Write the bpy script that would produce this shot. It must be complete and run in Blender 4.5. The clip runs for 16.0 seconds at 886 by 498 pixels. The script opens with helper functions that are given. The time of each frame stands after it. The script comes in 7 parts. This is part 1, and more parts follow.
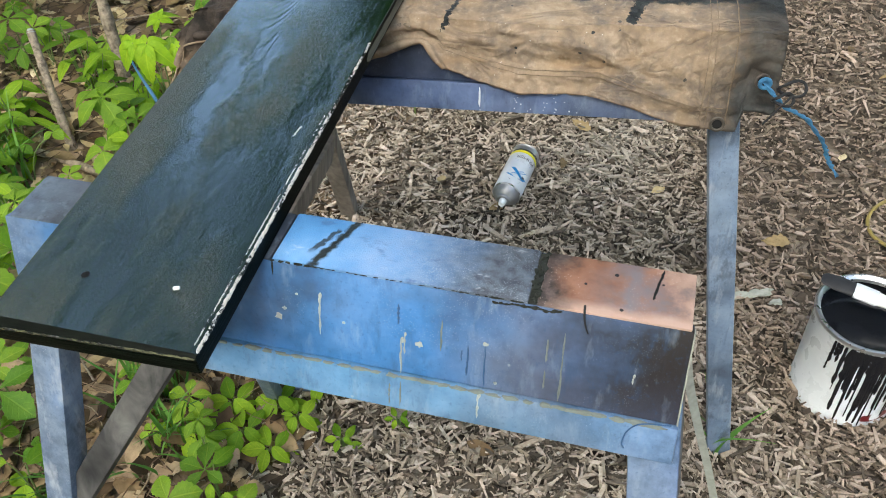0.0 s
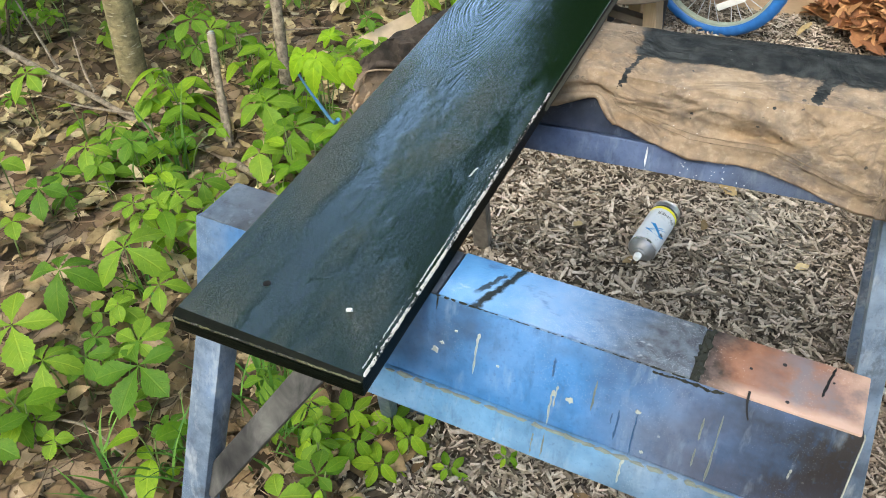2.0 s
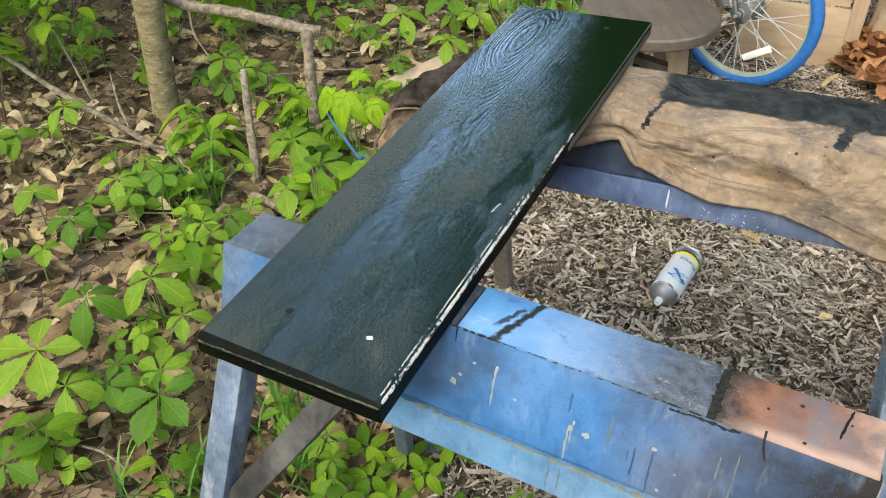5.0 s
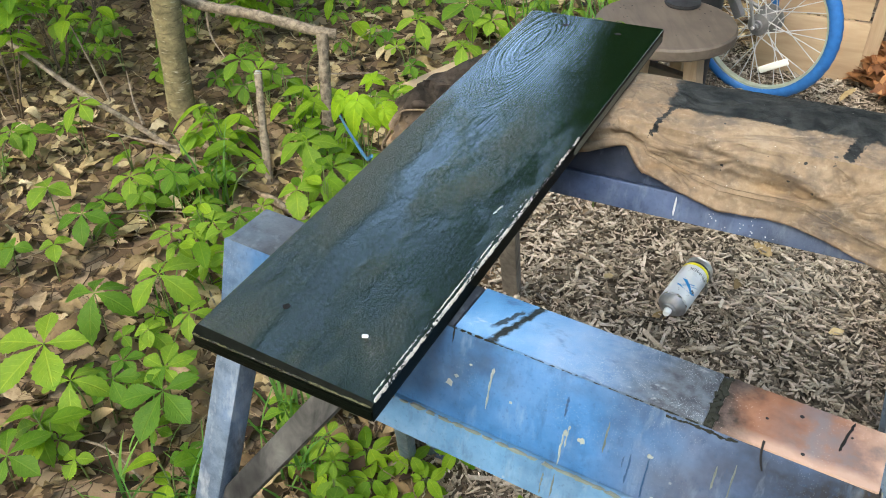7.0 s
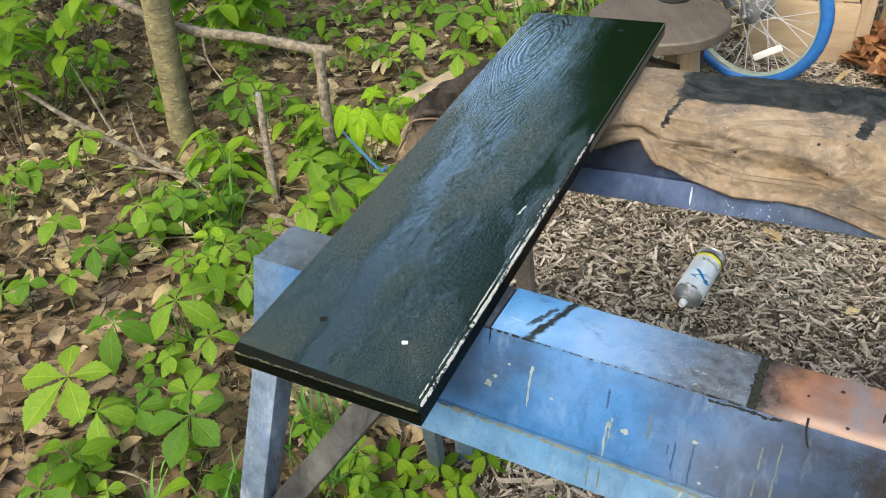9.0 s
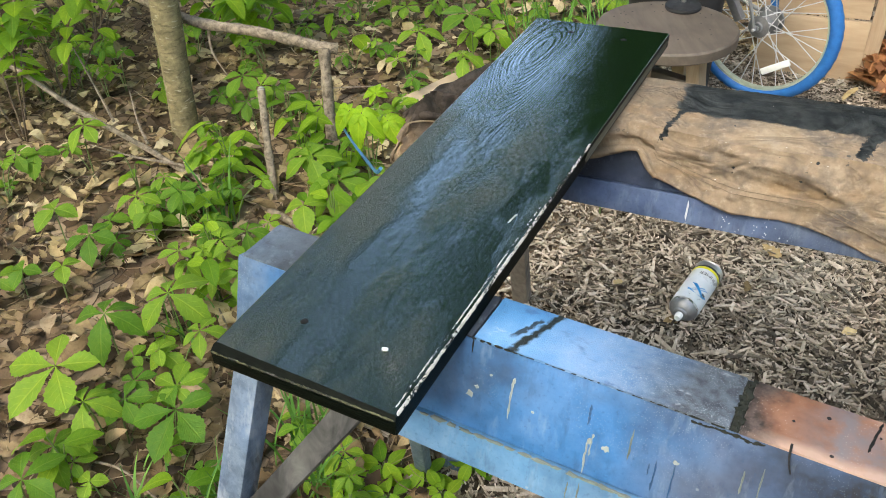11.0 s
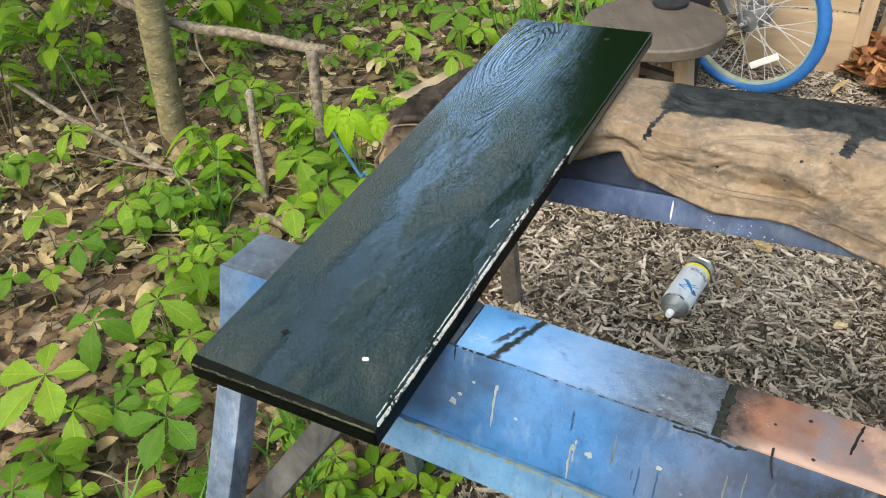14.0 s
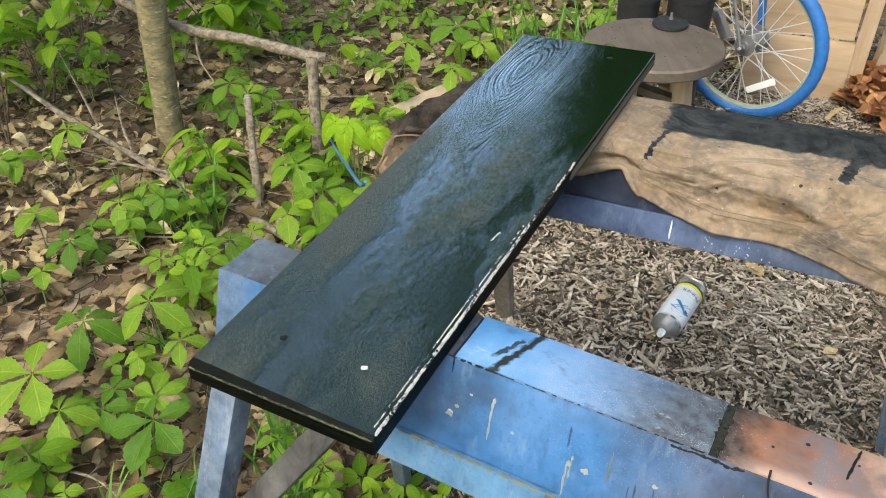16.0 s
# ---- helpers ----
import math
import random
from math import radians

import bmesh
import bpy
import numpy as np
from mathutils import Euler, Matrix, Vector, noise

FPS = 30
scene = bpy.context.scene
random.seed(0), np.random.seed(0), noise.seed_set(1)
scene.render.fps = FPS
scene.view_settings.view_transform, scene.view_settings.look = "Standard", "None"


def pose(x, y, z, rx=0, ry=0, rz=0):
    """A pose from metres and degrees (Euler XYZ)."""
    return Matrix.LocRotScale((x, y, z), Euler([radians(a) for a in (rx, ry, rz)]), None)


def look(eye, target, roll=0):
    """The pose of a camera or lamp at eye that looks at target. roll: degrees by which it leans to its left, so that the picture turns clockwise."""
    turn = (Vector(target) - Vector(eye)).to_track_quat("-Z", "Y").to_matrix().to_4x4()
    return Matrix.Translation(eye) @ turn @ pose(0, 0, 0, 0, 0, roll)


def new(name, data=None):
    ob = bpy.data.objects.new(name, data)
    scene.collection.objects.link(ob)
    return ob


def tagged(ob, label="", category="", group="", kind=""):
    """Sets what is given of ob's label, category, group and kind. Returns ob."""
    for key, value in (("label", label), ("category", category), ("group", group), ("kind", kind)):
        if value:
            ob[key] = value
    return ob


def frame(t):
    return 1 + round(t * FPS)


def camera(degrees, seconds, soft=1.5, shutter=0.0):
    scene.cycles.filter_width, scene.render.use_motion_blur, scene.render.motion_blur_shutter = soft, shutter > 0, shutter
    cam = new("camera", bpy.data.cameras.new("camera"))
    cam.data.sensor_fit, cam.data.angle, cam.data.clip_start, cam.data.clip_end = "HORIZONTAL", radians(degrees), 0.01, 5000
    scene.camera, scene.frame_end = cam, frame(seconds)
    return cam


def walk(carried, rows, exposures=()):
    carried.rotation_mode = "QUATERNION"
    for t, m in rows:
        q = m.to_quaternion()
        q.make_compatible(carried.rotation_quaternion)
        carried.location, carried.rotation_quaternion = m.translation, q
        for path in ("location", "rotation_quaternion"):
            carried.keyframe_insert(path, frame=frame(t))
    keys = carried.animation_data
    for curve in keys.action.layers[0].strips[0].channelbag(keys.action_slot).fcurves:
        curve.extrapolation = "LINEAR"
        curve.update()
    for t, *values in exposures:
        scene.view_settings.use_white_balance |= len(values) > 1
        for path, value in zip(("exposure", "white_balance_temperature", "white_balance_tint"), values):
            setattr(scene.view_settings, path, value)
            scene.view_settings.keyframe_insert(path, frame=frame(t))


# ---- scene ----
cam = camera(56.3, 16.0, soft=1.0)
PATH = [
    (0, (0.165, 0.237, 1.236), (-0.038, 1.674, -0.139), -4.0),
    (0.5, (0.158, 0.24, 1.242), (-0.086, 1.676, -0.127), -3.2),
    (1, (0.145, 0.237, 1.248), (-0.117, 1.674, -0.117), -2.1),
    (1.5, (0.12, 0.233, 1.258), (-0.223, 1.67, -0.091), -0.7),
    (2, (0.114, 0.229, 1.261), (-0.347, 1.663, -0.055), -2.2),
    (2.5, (0.115, 0.227, 1.264), (-0.354, 1.685, -0.022), -1.3),
    (3, (0.12, 0.226, 1.262), (-0.368, 1.697, -0.003), -2.4),
    (3.5, (0.123, 0.227, 1.255), (-0.38, 1.689, -0.013), -2.9),
    (4, (0.118, 0.235, 1.27), (-0.407, 1.694, 0.007), -2.9),
    (4.2, (0.118, 0.23, 1.266), (-0.416, 1.691, 0.008), -2.9),
    (6.3, (0.124, 0.21, 1.259), (-0.403, 1.713, 0.049), 0.7),
    (6.5, (0.125, 0.211, 1.258), (-0.421, 1.707, 0.049), 0.4),
    (7, (0.132, 0.219, 1.252), (-0.434, 1.7, 0.034), -1.1),
    (7.5, (0.136, 0.214, 1.25), (-0.428, 1.694, 0.029), -3.0),
    (8, (0.123, 0.207, 1.247), (-0.44, 1.689, 0.028), -4.4),
    (8.5, (0.107, 0.199, 1.25), (-0.462, 1.683, 0.037), -4.9),
    (9, (0.11, 0.2, 1.255), (-0.461, 1.695, 0.055), -5.0),
    (11.3, (0.12, 0.218, 1.25), (-0.453, 1.712, 0.049), -2.1),
    (11.5, (0.118, 0.218, 1.25), (-0.45, 1.71, 0.045), -1.6),
    (12, (0.121, 0.223, 1.248), (-0.45, 1.713, 0.042), -1.5),
    (12.5, (0.124, 0.219, 1.247), (-0.449, 1.706, 0.039), -2.5),
    (13, (0.13, 0.225, 1.251), (-0.442, 1.713, 0.043), -3.4),
    (13.5, (0.132, 0.226, 1.255), (-0.441, 1.714, 0.048), -3.9),
    (14, (0.131, 0.23, 1.255), (-0.438, 1.722, 0.051), -3.7),
    (14.5, (0.13, 0.232, 1.254), (-0.43, 1.737, 0.061), -3.1),
    (15, (0.126, 0.23, 1.251), (-0.428, 1.734, 0.054), -2.5),
    (15.5, (0.124, 0.224, 1.256), (-0.436, 1.731, 0.067), -2.2),
    (16, (0.12, 0.226, 1.254), (-0.429, 1.744, 0.073), -1.1),
]
walk(cam, [(t, look(eye, target, roll)) for t, eye, target, roll in PATH], [(0, 2.38, 6200, 1), (0.6, 2.55, 6200, 1), (1.5, 2.57, 6220, 1), (3.5, 2.5, 6380, 1), (9, 2.48, 6440, 1), (16, 2.48, 6460, 1)])

# ---- world and light ----
world = bpy.data.worlds.new("sky")
scene.world = world
world.use_nodes = True
wn = world.node_tree
sky = wn.nodes.new("ShaderNodeTexSky")
sky.sky_type = "NISHITA"
sky.sun_disc = False
sky.sun_elevation = radians(52)
sky.sun_rotation = radians(205)
sky.air_density, sky.dust_density, sky.ozone_density = 1.0, 4.0, 1.0
wn.links.new(sky.outputs[0], wn.nodes["Background"].inputs[0])
wn.nodes["Background"].inputs[1].default_value = 0.15
sun_data = bpy.data.lights.new("sun", "SUN")
sun_data.energy, sun_data.angle, sun_data.color = 0.12, radians(14), (1.0, 0.95, 0.86)
sun = new("sun", sun_data)
sun.matrix_world = look((-1.56, -3.35, 4.73), (0, 0, 0))

# ---- material helpers ----


def material(name, rough=0.6, metal=0.0, spec=0.5):
    m = bpy.data.materials.new(name)
    m.use_nodes = True
    b = m.node_tree.nodes["Principled BSDF"]
    b.inputs["Roughness"].default_value = rough
    b.inputs["Metallic"].default_value = metal
    b.inputs["Specular IOR Level"].default_value = spec
    return m, m.node_tree, b


def put(nt, sock, value):
    if isinstance(value, bpy.types.NodeSocket):
        nt.links.new(value, sock)
    elif isinstance(value, (tuple, list)) and len(value) == 3 and sock.type == "RGBA":
        sock.default_value = (*value, 1)
    else:
        sock.default_value = value


def coords(nt, kind="Object"):
    return nt.nodes.new("ShaderNodeTexCoord").outputs[kind]


def scaled(nt, vec, scale=(1, 1, 1), place=(0, 0, 0), turn=(0, 0, 0)):
    n = nt.nodes.new("ShaderNodeMapping")
    nt.links.new(vec, n.inputs[0])
    n.inputs["Scale"].default_value, n.inputs["Location"].default_value = scale, place
    n.inputs["Rotation"].default_value = [radians(a) for a in turn]
    return n.outputs[0]


def noisy(nt, vec, scale, detail=4.0, rough=0.55, bend=0.0):
    n = nt.nodes.new("ShaderNodeTexNoise")
    nt.links.new(vec, n.inputs["Vector"])
    n.inputs["Scale"].default_value, n.inputs["Detail"].default_value = scale, detail
    n.inputs["Roughness"].default_value, n.inputs["Distortion"].default_value = rough, bend
    return n.outputs["Fac"]


def cells(nt, vec, scale, feature="F1", out="Distance"):
    n = nt.nodes.new("ShaderNodeTexVoronoi")
    n.feature = feature
    nt.links.new(vec, n.inputs["Vector"])
    n.inputs["Scale"].default_value = scale
    return n.outputs[out]


def calc(nt, op, a, b=0.0, clamp=False):
    n = nt.nodes.new("ShaderNodeMath")
    n.operation, n.use_clamp = op, clamp
    put(nt, n.inputs[0], a)
    put(nt, n.inputs[1], b)
    return n.outputs[0]


def ramp(nt, fac, *stops):
    """Colour stops (position, colour) over fac."""
    n = nt.nodes.new("ShaderNodeValToRGB")
    nt.links.new(fac, n.inputs[0])
    e = n.color_ramp.elements
    while len(e) < len(stops):
        e.new(0.5)
    for s, (p, c) in zip(e, stops):
        s.position, s.color = p, (*c, 1)
    return n.outputs[0]


def span(nt, fac, lo, hi, a=0.0, b=1.0):
    n = nt.nodes.new("ShaderNodeMapRange")
    n.clamp = True
    put(nt, n.inputs["Value"], fac)
    n.inputs["From Min"].default_value, n.inputs["From Max"].default_value = lo, hi
    n.inputs["To Min"].default_value, n.inputs["To Max"].default_value = a, b
    return n.outputs[0]


def blend(nt, fac, a, b, mode="MIX"):
    n = nt.nodes.new("ShaderNodeMix")
    n.data_type, n.blend_type = "RGBA", mode
    put(nt, n.inputs[0], fac)
    put(nt, n.inputs[6], a)
    put(nt, n.inputs[7], b)
    return n.outputs[2]


def axes(nt, vec):
    n = nt.nodes.new("ShaderNodeSeparateXYZ")
    nt.links.new(vec, n.inputs[0])
    return n.outputs


def relief(nt, b, height, strength, distance=0.002, under=None):
    n = nt.nodes.new("ShaderNodeBump")
    nt.links.new(height, n.inputs["Height"])
    n.inputs["Strength"].default_value, n.inputs["Distance"].default_value = strength, distance
    if under:
        nt.links.new(under, n.inputs["Normal"])
    nt.links.new(n.outputs[0], b.inputs["Normal"])
    return n.outputs[0]


def island(nt):
    return nt.nodes.new("ShaderNodeNewGeometry").outputs["Random Per Island"]


def dice(nt):
    return nt.nodes.new("ShaderNodeObjectInfo").outputs["Random"]


# ---- materials ----


def paint_blue(name, tint, grey_from, grey_to, grey=(0.045, 0.045, 0.06), mist=0.0, rust=0.0, chips=0.3, wear=0.0):
    """Weathered blue paint that turns to grey and black overspray between two places along the beam."""
    m, nt, b = material(name, 0.5)
    v = coords(nt)
    x, y, z = axes(nt, v)[0:3]
    cloud = noisy(nt, v, 9, 5, 0.6)
    wide = noisy(nt, scaled(nt, v, (1, 1, 1), (2.3, 0.4, 1.1)), 6, 4, 0.55)
    fine = noisy(nt, v, 60, 5, 0.65)
    grit = noisy(nt, v, 260, 3, 0.6)
    base = ramp(nt, calc(nt, "ADD", calc(nt, "MULTIPLY", cloud, 0.7), calc(nt, "MULTIPLY", fine, 0.3)),
                (0.32, tuple(c * 0.5 for c in tint)), (0.48, tint), (0.66, tuple(min(1, c * 1.2 + 0.04) for c in tint)))
    base = blend(nt, span(nt, wide, 0.5, 0.64, 0, 0.75), base, tuple(c * 0.28 + 0.012 for c in tint))
    if mist:
        veil = calc(nt, "MULTIPLY", span(nt, noisy(nt, scaled(nt, v, (1, 1, 1), (0, 3, 0)), 13, 5, 0.6), 0.4, 0.68), mist)
        base = blend(nt, veil, base, (0.42, 0.5, 0.6))
    drift = calc(nt, "ADD", x, calc(nt, "MULTIPLY", calc(nt, "SUBTRACT", cloud, 0.5), 0.28))
    dull = blend(nt, span(nt, fine, 0.35, 0.65), grey, tuple(c * 2.0 for c in grey))
    if rust:
        dull = blend(nt, span(nt, wide, 0.42, 0.6, 0, rust), dull, (0.085, 0.06, 0.052))
        # black overspray below the copper end, fading downwards
        soot = calc(nt, "MULTIPLY", span(nt, drift, 0.24, 0.315), span(nt, calc(nt, "ADD", z, calc(nt, "MULTIPLY", fine, 0.04)), 0.64, 0.73, 0.35, 1.0))
        dull = blend(nt, soot, dull, (0.014, 0.011, 0.011))
    base = blend(nt, span(nt, drift, grey_from, grey_to), base, dull)
    # the end beneath the board is greyed and scuffed
    base = blend(nt, span(nt, drift, -0.2, -0.25, 0, 0.7), base, blend(nt, span(nt, fine, 0.35, 0.65), (0.06, 0.085, 0.125), (0.16, 0.2, 0.25)))
    # fine chalky overspray speckle
    speck = calc(nt, "LESS_THAN", cells(nt, v, 560), 0.2)
    where = span(nt, noisy(nt, v, 14, 3), 0.5, 0.68)
    base = blend(nt, calc(nt, "MULTIPLY", calc(nt, "MULTIPLY", speck, where), 0.4), base, (0.5, 0.56, 0.62))
    # scuffs, vertical runs and pinholes
    runs = noisy(nt, scaled(nt, v, (90, 90, 7)), 1, 4, 0.6)
    base = blend(nt, span(nt, runs, 0.56, 0.74, 0, 0.45), base, tuple(c * 0.3 + 0.006 for c in tint))
    pale = noisy(nt, scaled(nt, v, (75, 75, 10), (3, 1, 2)), 1, 4, 0.6)
    base = blend(nt, span(nt, pale, 0.58, 0.76, 0, 0.26), base, (0.36, 0.43, 0.5))
    base = blend(nt, span(nt, grit, 0.58, 0.72, 0, 0.35), base, tuple(c * 0.35 for c in tint))
    if wear:
        # rubbed pale down the grain, with dark smears
        rubbed = noisy(nt, scaled(nt, v, (38, 38, 9), (1, 4, 2)), 1, 5, 0.65)
        base = blend(nt, span(nt, rubbed, 0.53, 0.66, 0, wear), base, (0.4, 0.43, 0.47))
        smear = noisy(nt, scaled(nt, v, (30, 30, 16), (5, 1, 7)), 1, 5, 0.7)
        base = blend(nt, span(nt, smear, 0.56, 0.68, 0, wear), base, (0.03, 0.035, 0.045))
    chip = cells(nt, scaled(nt, v, (1, 1, 1), (0.31, 0.7, 0.2)), 48)
    base = blend(nt, calc(nt, "MULTIPLY", calc(nt, "MULTIPLY", calc(nt, "LESS_THAN", calc(nt, "ADD", chip, calc(nt, "MULTIPLY", fine, 0.1)), 0.11), span(nt, cloud, 0.54, 0.58)), chips), base, (0.5, 0.52, 0.48))
    put(nt, b.inputs["Base Color"], base)
    put(nt, b.inputs["Roughness"], span(nt, cloud, 0.3, 0.7, 0.36, 0.62))
    relief(nt, b, calc(nt, "ADD", calc(nt, "ADD", fine, calc(nt, "MULTIPLY", grit, 0.3)), calc(nt, "MULTIPLY", runs, 0.7)), 0.45, 0.0015)
    return m


M_BLUE = paint_blue("blue_paint", (0.045, 0.168, 0.395), 0.13, 0.33, (0.06, 0.075, 0.125), 0.15, 0.6)
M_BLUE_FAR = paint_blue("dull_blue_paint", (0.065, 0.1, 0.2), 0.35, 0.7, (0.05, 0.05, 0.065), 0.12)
# darker blue: shade beneath the cloth is put into this tint
M_BLUE_SHADED = paint_blue("shaded_blue_paint", (0.03, 0.045, 0.09), 0.35, 0.7, (0.03, 0.03, 0.04), 0.06)
M_BLUE_LEG = paint_blue("grey_blue_paint", (0.08, 0.135, 0.24), 0.6, 0.9, (0.05, 0.05, 0.065), 0.3, wear=0.6)
M_BLUE_BAND = paint_blue("blue_band_paint", (0.085, 0.215, 0.385), 0.22, 0.42, (0.09, 0.12, 0.2), 0.3)
M_LEG_PALE = paint_blue("pale_grey_blue_paint", (0.12, 0.175, 0.27), 0.6, 0.9, (0.05, 0.05, 0.065), 0.3, wear=0.6)
M_GREY_TOP = paint_blue("grey_paint", (0.036, 0.045, 0.06), 0.5, 0.9, (0.05, 0.05, 0.06), 0.12)


def top_paint():
    """Blue plate misted white in the middle and sprayed grey-black at its end."""
    m, nt, b = material("blue_top_paint", 0.42)
    v = coords(nt)
    x, y, z = axes(nt, v)[0:3]
    cloud = noisy(nt, v, 14, 5, 0.6)
    fine = noisy(nt, v, 90, 5, 0.65)
    wob = calc(nt, "MULTIPLY", calc(nt, "SUBTRACT", cloud, 0.5), 0.12)
    xx = calc(nt, "ADD", x, wob)
    base = ramp(nt, cloud, (0.32, (0.05, 0.18, 0.39)), (0.5, (0.095, 0.27, 0.53)), (0.68, (0.2, 0.38, 0.62)))
    veil = calc(nt, "MULTIPLY", span(nt, xx, 0.03, 0.1, 0.1, 0.75), span(nt, fine, 0.3, 0.62, 0.5, 1.0))
    base = blend(nt, veil, base, (0.23, 0.325, 0.5))
    dots = cells(nt, v, 760)
    white = calc(nt, "MULTIPLY", calc(nt, "LESS_THAN", dots, 0.24), span(nt, xx, 0.04, 0.1))
    grey = span(nt, xx, 0.1, 0.19)
    base = blend(nt, grey, base, blend(nt, span(nt, fine, 0.36, 0.64), (0.045, 0.052, 0.066), (0.13, 0.15, 0.18)))
    base = blend(nt, calc(nt, "MULTIPLY", calc(nt, "MULTIPLY", white, span(nt, noisy(nt, v, 40, 4, 0.6), 0.4, 0.6)), 0.6), base, (0.6, 0.64, 0.68))
    # two dark brush strokes wiped across the plate
    soft = calc(nt, "MULTIPLY", calc(nt, "SUBTRACT", noisy(nt, v, 130, 4, 0.65), 0.5), 0.012)
    for x0, lean, half, y0, y1, force in ((0.036, 0.38, 0.005, -0.01, 0.07, 1.0), (0.022, 0.5, 0.0034, 0.014, 0.05, 0.9), (0.012, 0.9, 0.002, 0.036, 0.056, 0.5)):
        off = calc(nt, "ABSOLUTE", calc(nt, "SUBTRACT", calc(nt, "ADD", x, soft), calc(nt, "ADD", x0, calc(nt, "MULTIPLY", y, lean))))
        mark = calc(nt, "MULTIPLY", span(nt, off, half, half * 0.5), calc(nt, "MULTIPLY", span(nt, calc(nt, "ADD", y, soft), y0, y0 + 0.006), span(nt, calc(nt, "ADD", y, soft), y1, y1 - 0.006)))
        base = blend(nt, calc(nt, "MULTIPLY", mark, force), base, (0.012, 0.016, 0.013))
    rub = noisy(nt, scaled(nt, v, (30, 60, 30)), 1, 4, 0.65)
    base = blend(nt, span(nt, rub, 0.6, 0.7, 0, 0.6), base, (0.04, 0.09, 0.2))
    base = blend(nt, calc(nt, "MULTIPLY", span(nt, rub, 0.36, 0.28), 0.55), base, (0.55, 0.58, 0.6))
    put(nt, b.inputs["Base Color"], base)
    put(nt, b.inputs["Roughness"], span(nt, cloud, 0.3, 0.7, 0.3, 0.55))
    relief(nt, b, calc(nt, "ADD", fine, calc(nt, "MULTIPLY", dots, -0.6)), 0.4, 0.0015)
    return m


M_BLUE_TOP = top_paint()


def copper_paint():
    m, nt, b = material("copper_paint", 0.42)
    v = coords(nt)
    x, y, z = axes(nt, v)[0:3]
    cloud = noisy(nt, v, 22, 5, 0.62)
    fine = noisy(nt, v, 110, 4, 0.65)
    base = ramp(nt, cloud, (0.3, (0.11, 0.075, 0.065)), (0.45, (0.24, 0.108, 0.058)), (0.6, (0.31, 0.15, 0.088)), (0.75, (0.34, 0.215, 0.16)))
    wob = calc(nt, "MULTIPLY", calc(nt, "SUBTRACT", cloud, 0.5), 0.09)
    grey = calc(nt, "MULTIPLY", span(nt, calc(nt, "ABSOLUTE", calc(nt, "SUBTRACT", calc(nt, "ADD", x, wob), 0.3)), 0.05, 0.0), span(nt, noisy(nt, v, 34, 4, 0.6), 0.36, 0.56))
    base = blend(nt, calc(nt, "MULTIPLY", grey, 0.85), base, (0.17, 0.17, 0.19))
    end = calc(nt, "MAXIMUM", span(nt, calc(nt, "ADD", x, wob), 0.322, 0.342), span(nt, calc(nt, "ADD", y, calc(nt, "MULTIPLY", wob, 0.3)), 0.012, 0.002))
    base = blend(nt, calc(nt, "MULTIPLY", end, 0.75), base, (0.52, 0.36, 0.28))
    base = blend(nt, span(nt, calc(nt, "ADD", x, calc(nt, "MULTIPLY", wob, 0.6)), 0.258, 0.235, 0, 0.95), base, blend(nt, span(nt, fine, 0.4, 0.6), (0.022, 0.02, 0.02), (0.11, 0.085, 0.075)))
    speck = calc(nt, "LESS_THAN", cells(nt, v, 420), 0.17)
    base = blend(nt, calc(nt, "MULTIPLY", calc(nt, "MULTIPLY", speck, span(nt, cloud, 0.45, 0.6)), 0.5), base, (0.62, 0.56, 0.5))
    put(nt, b.inputs["Base Color"], base)
    relief(nt, b, fine, 0.35, 0.0012)
    return m


M_COPPER = copper_paint()


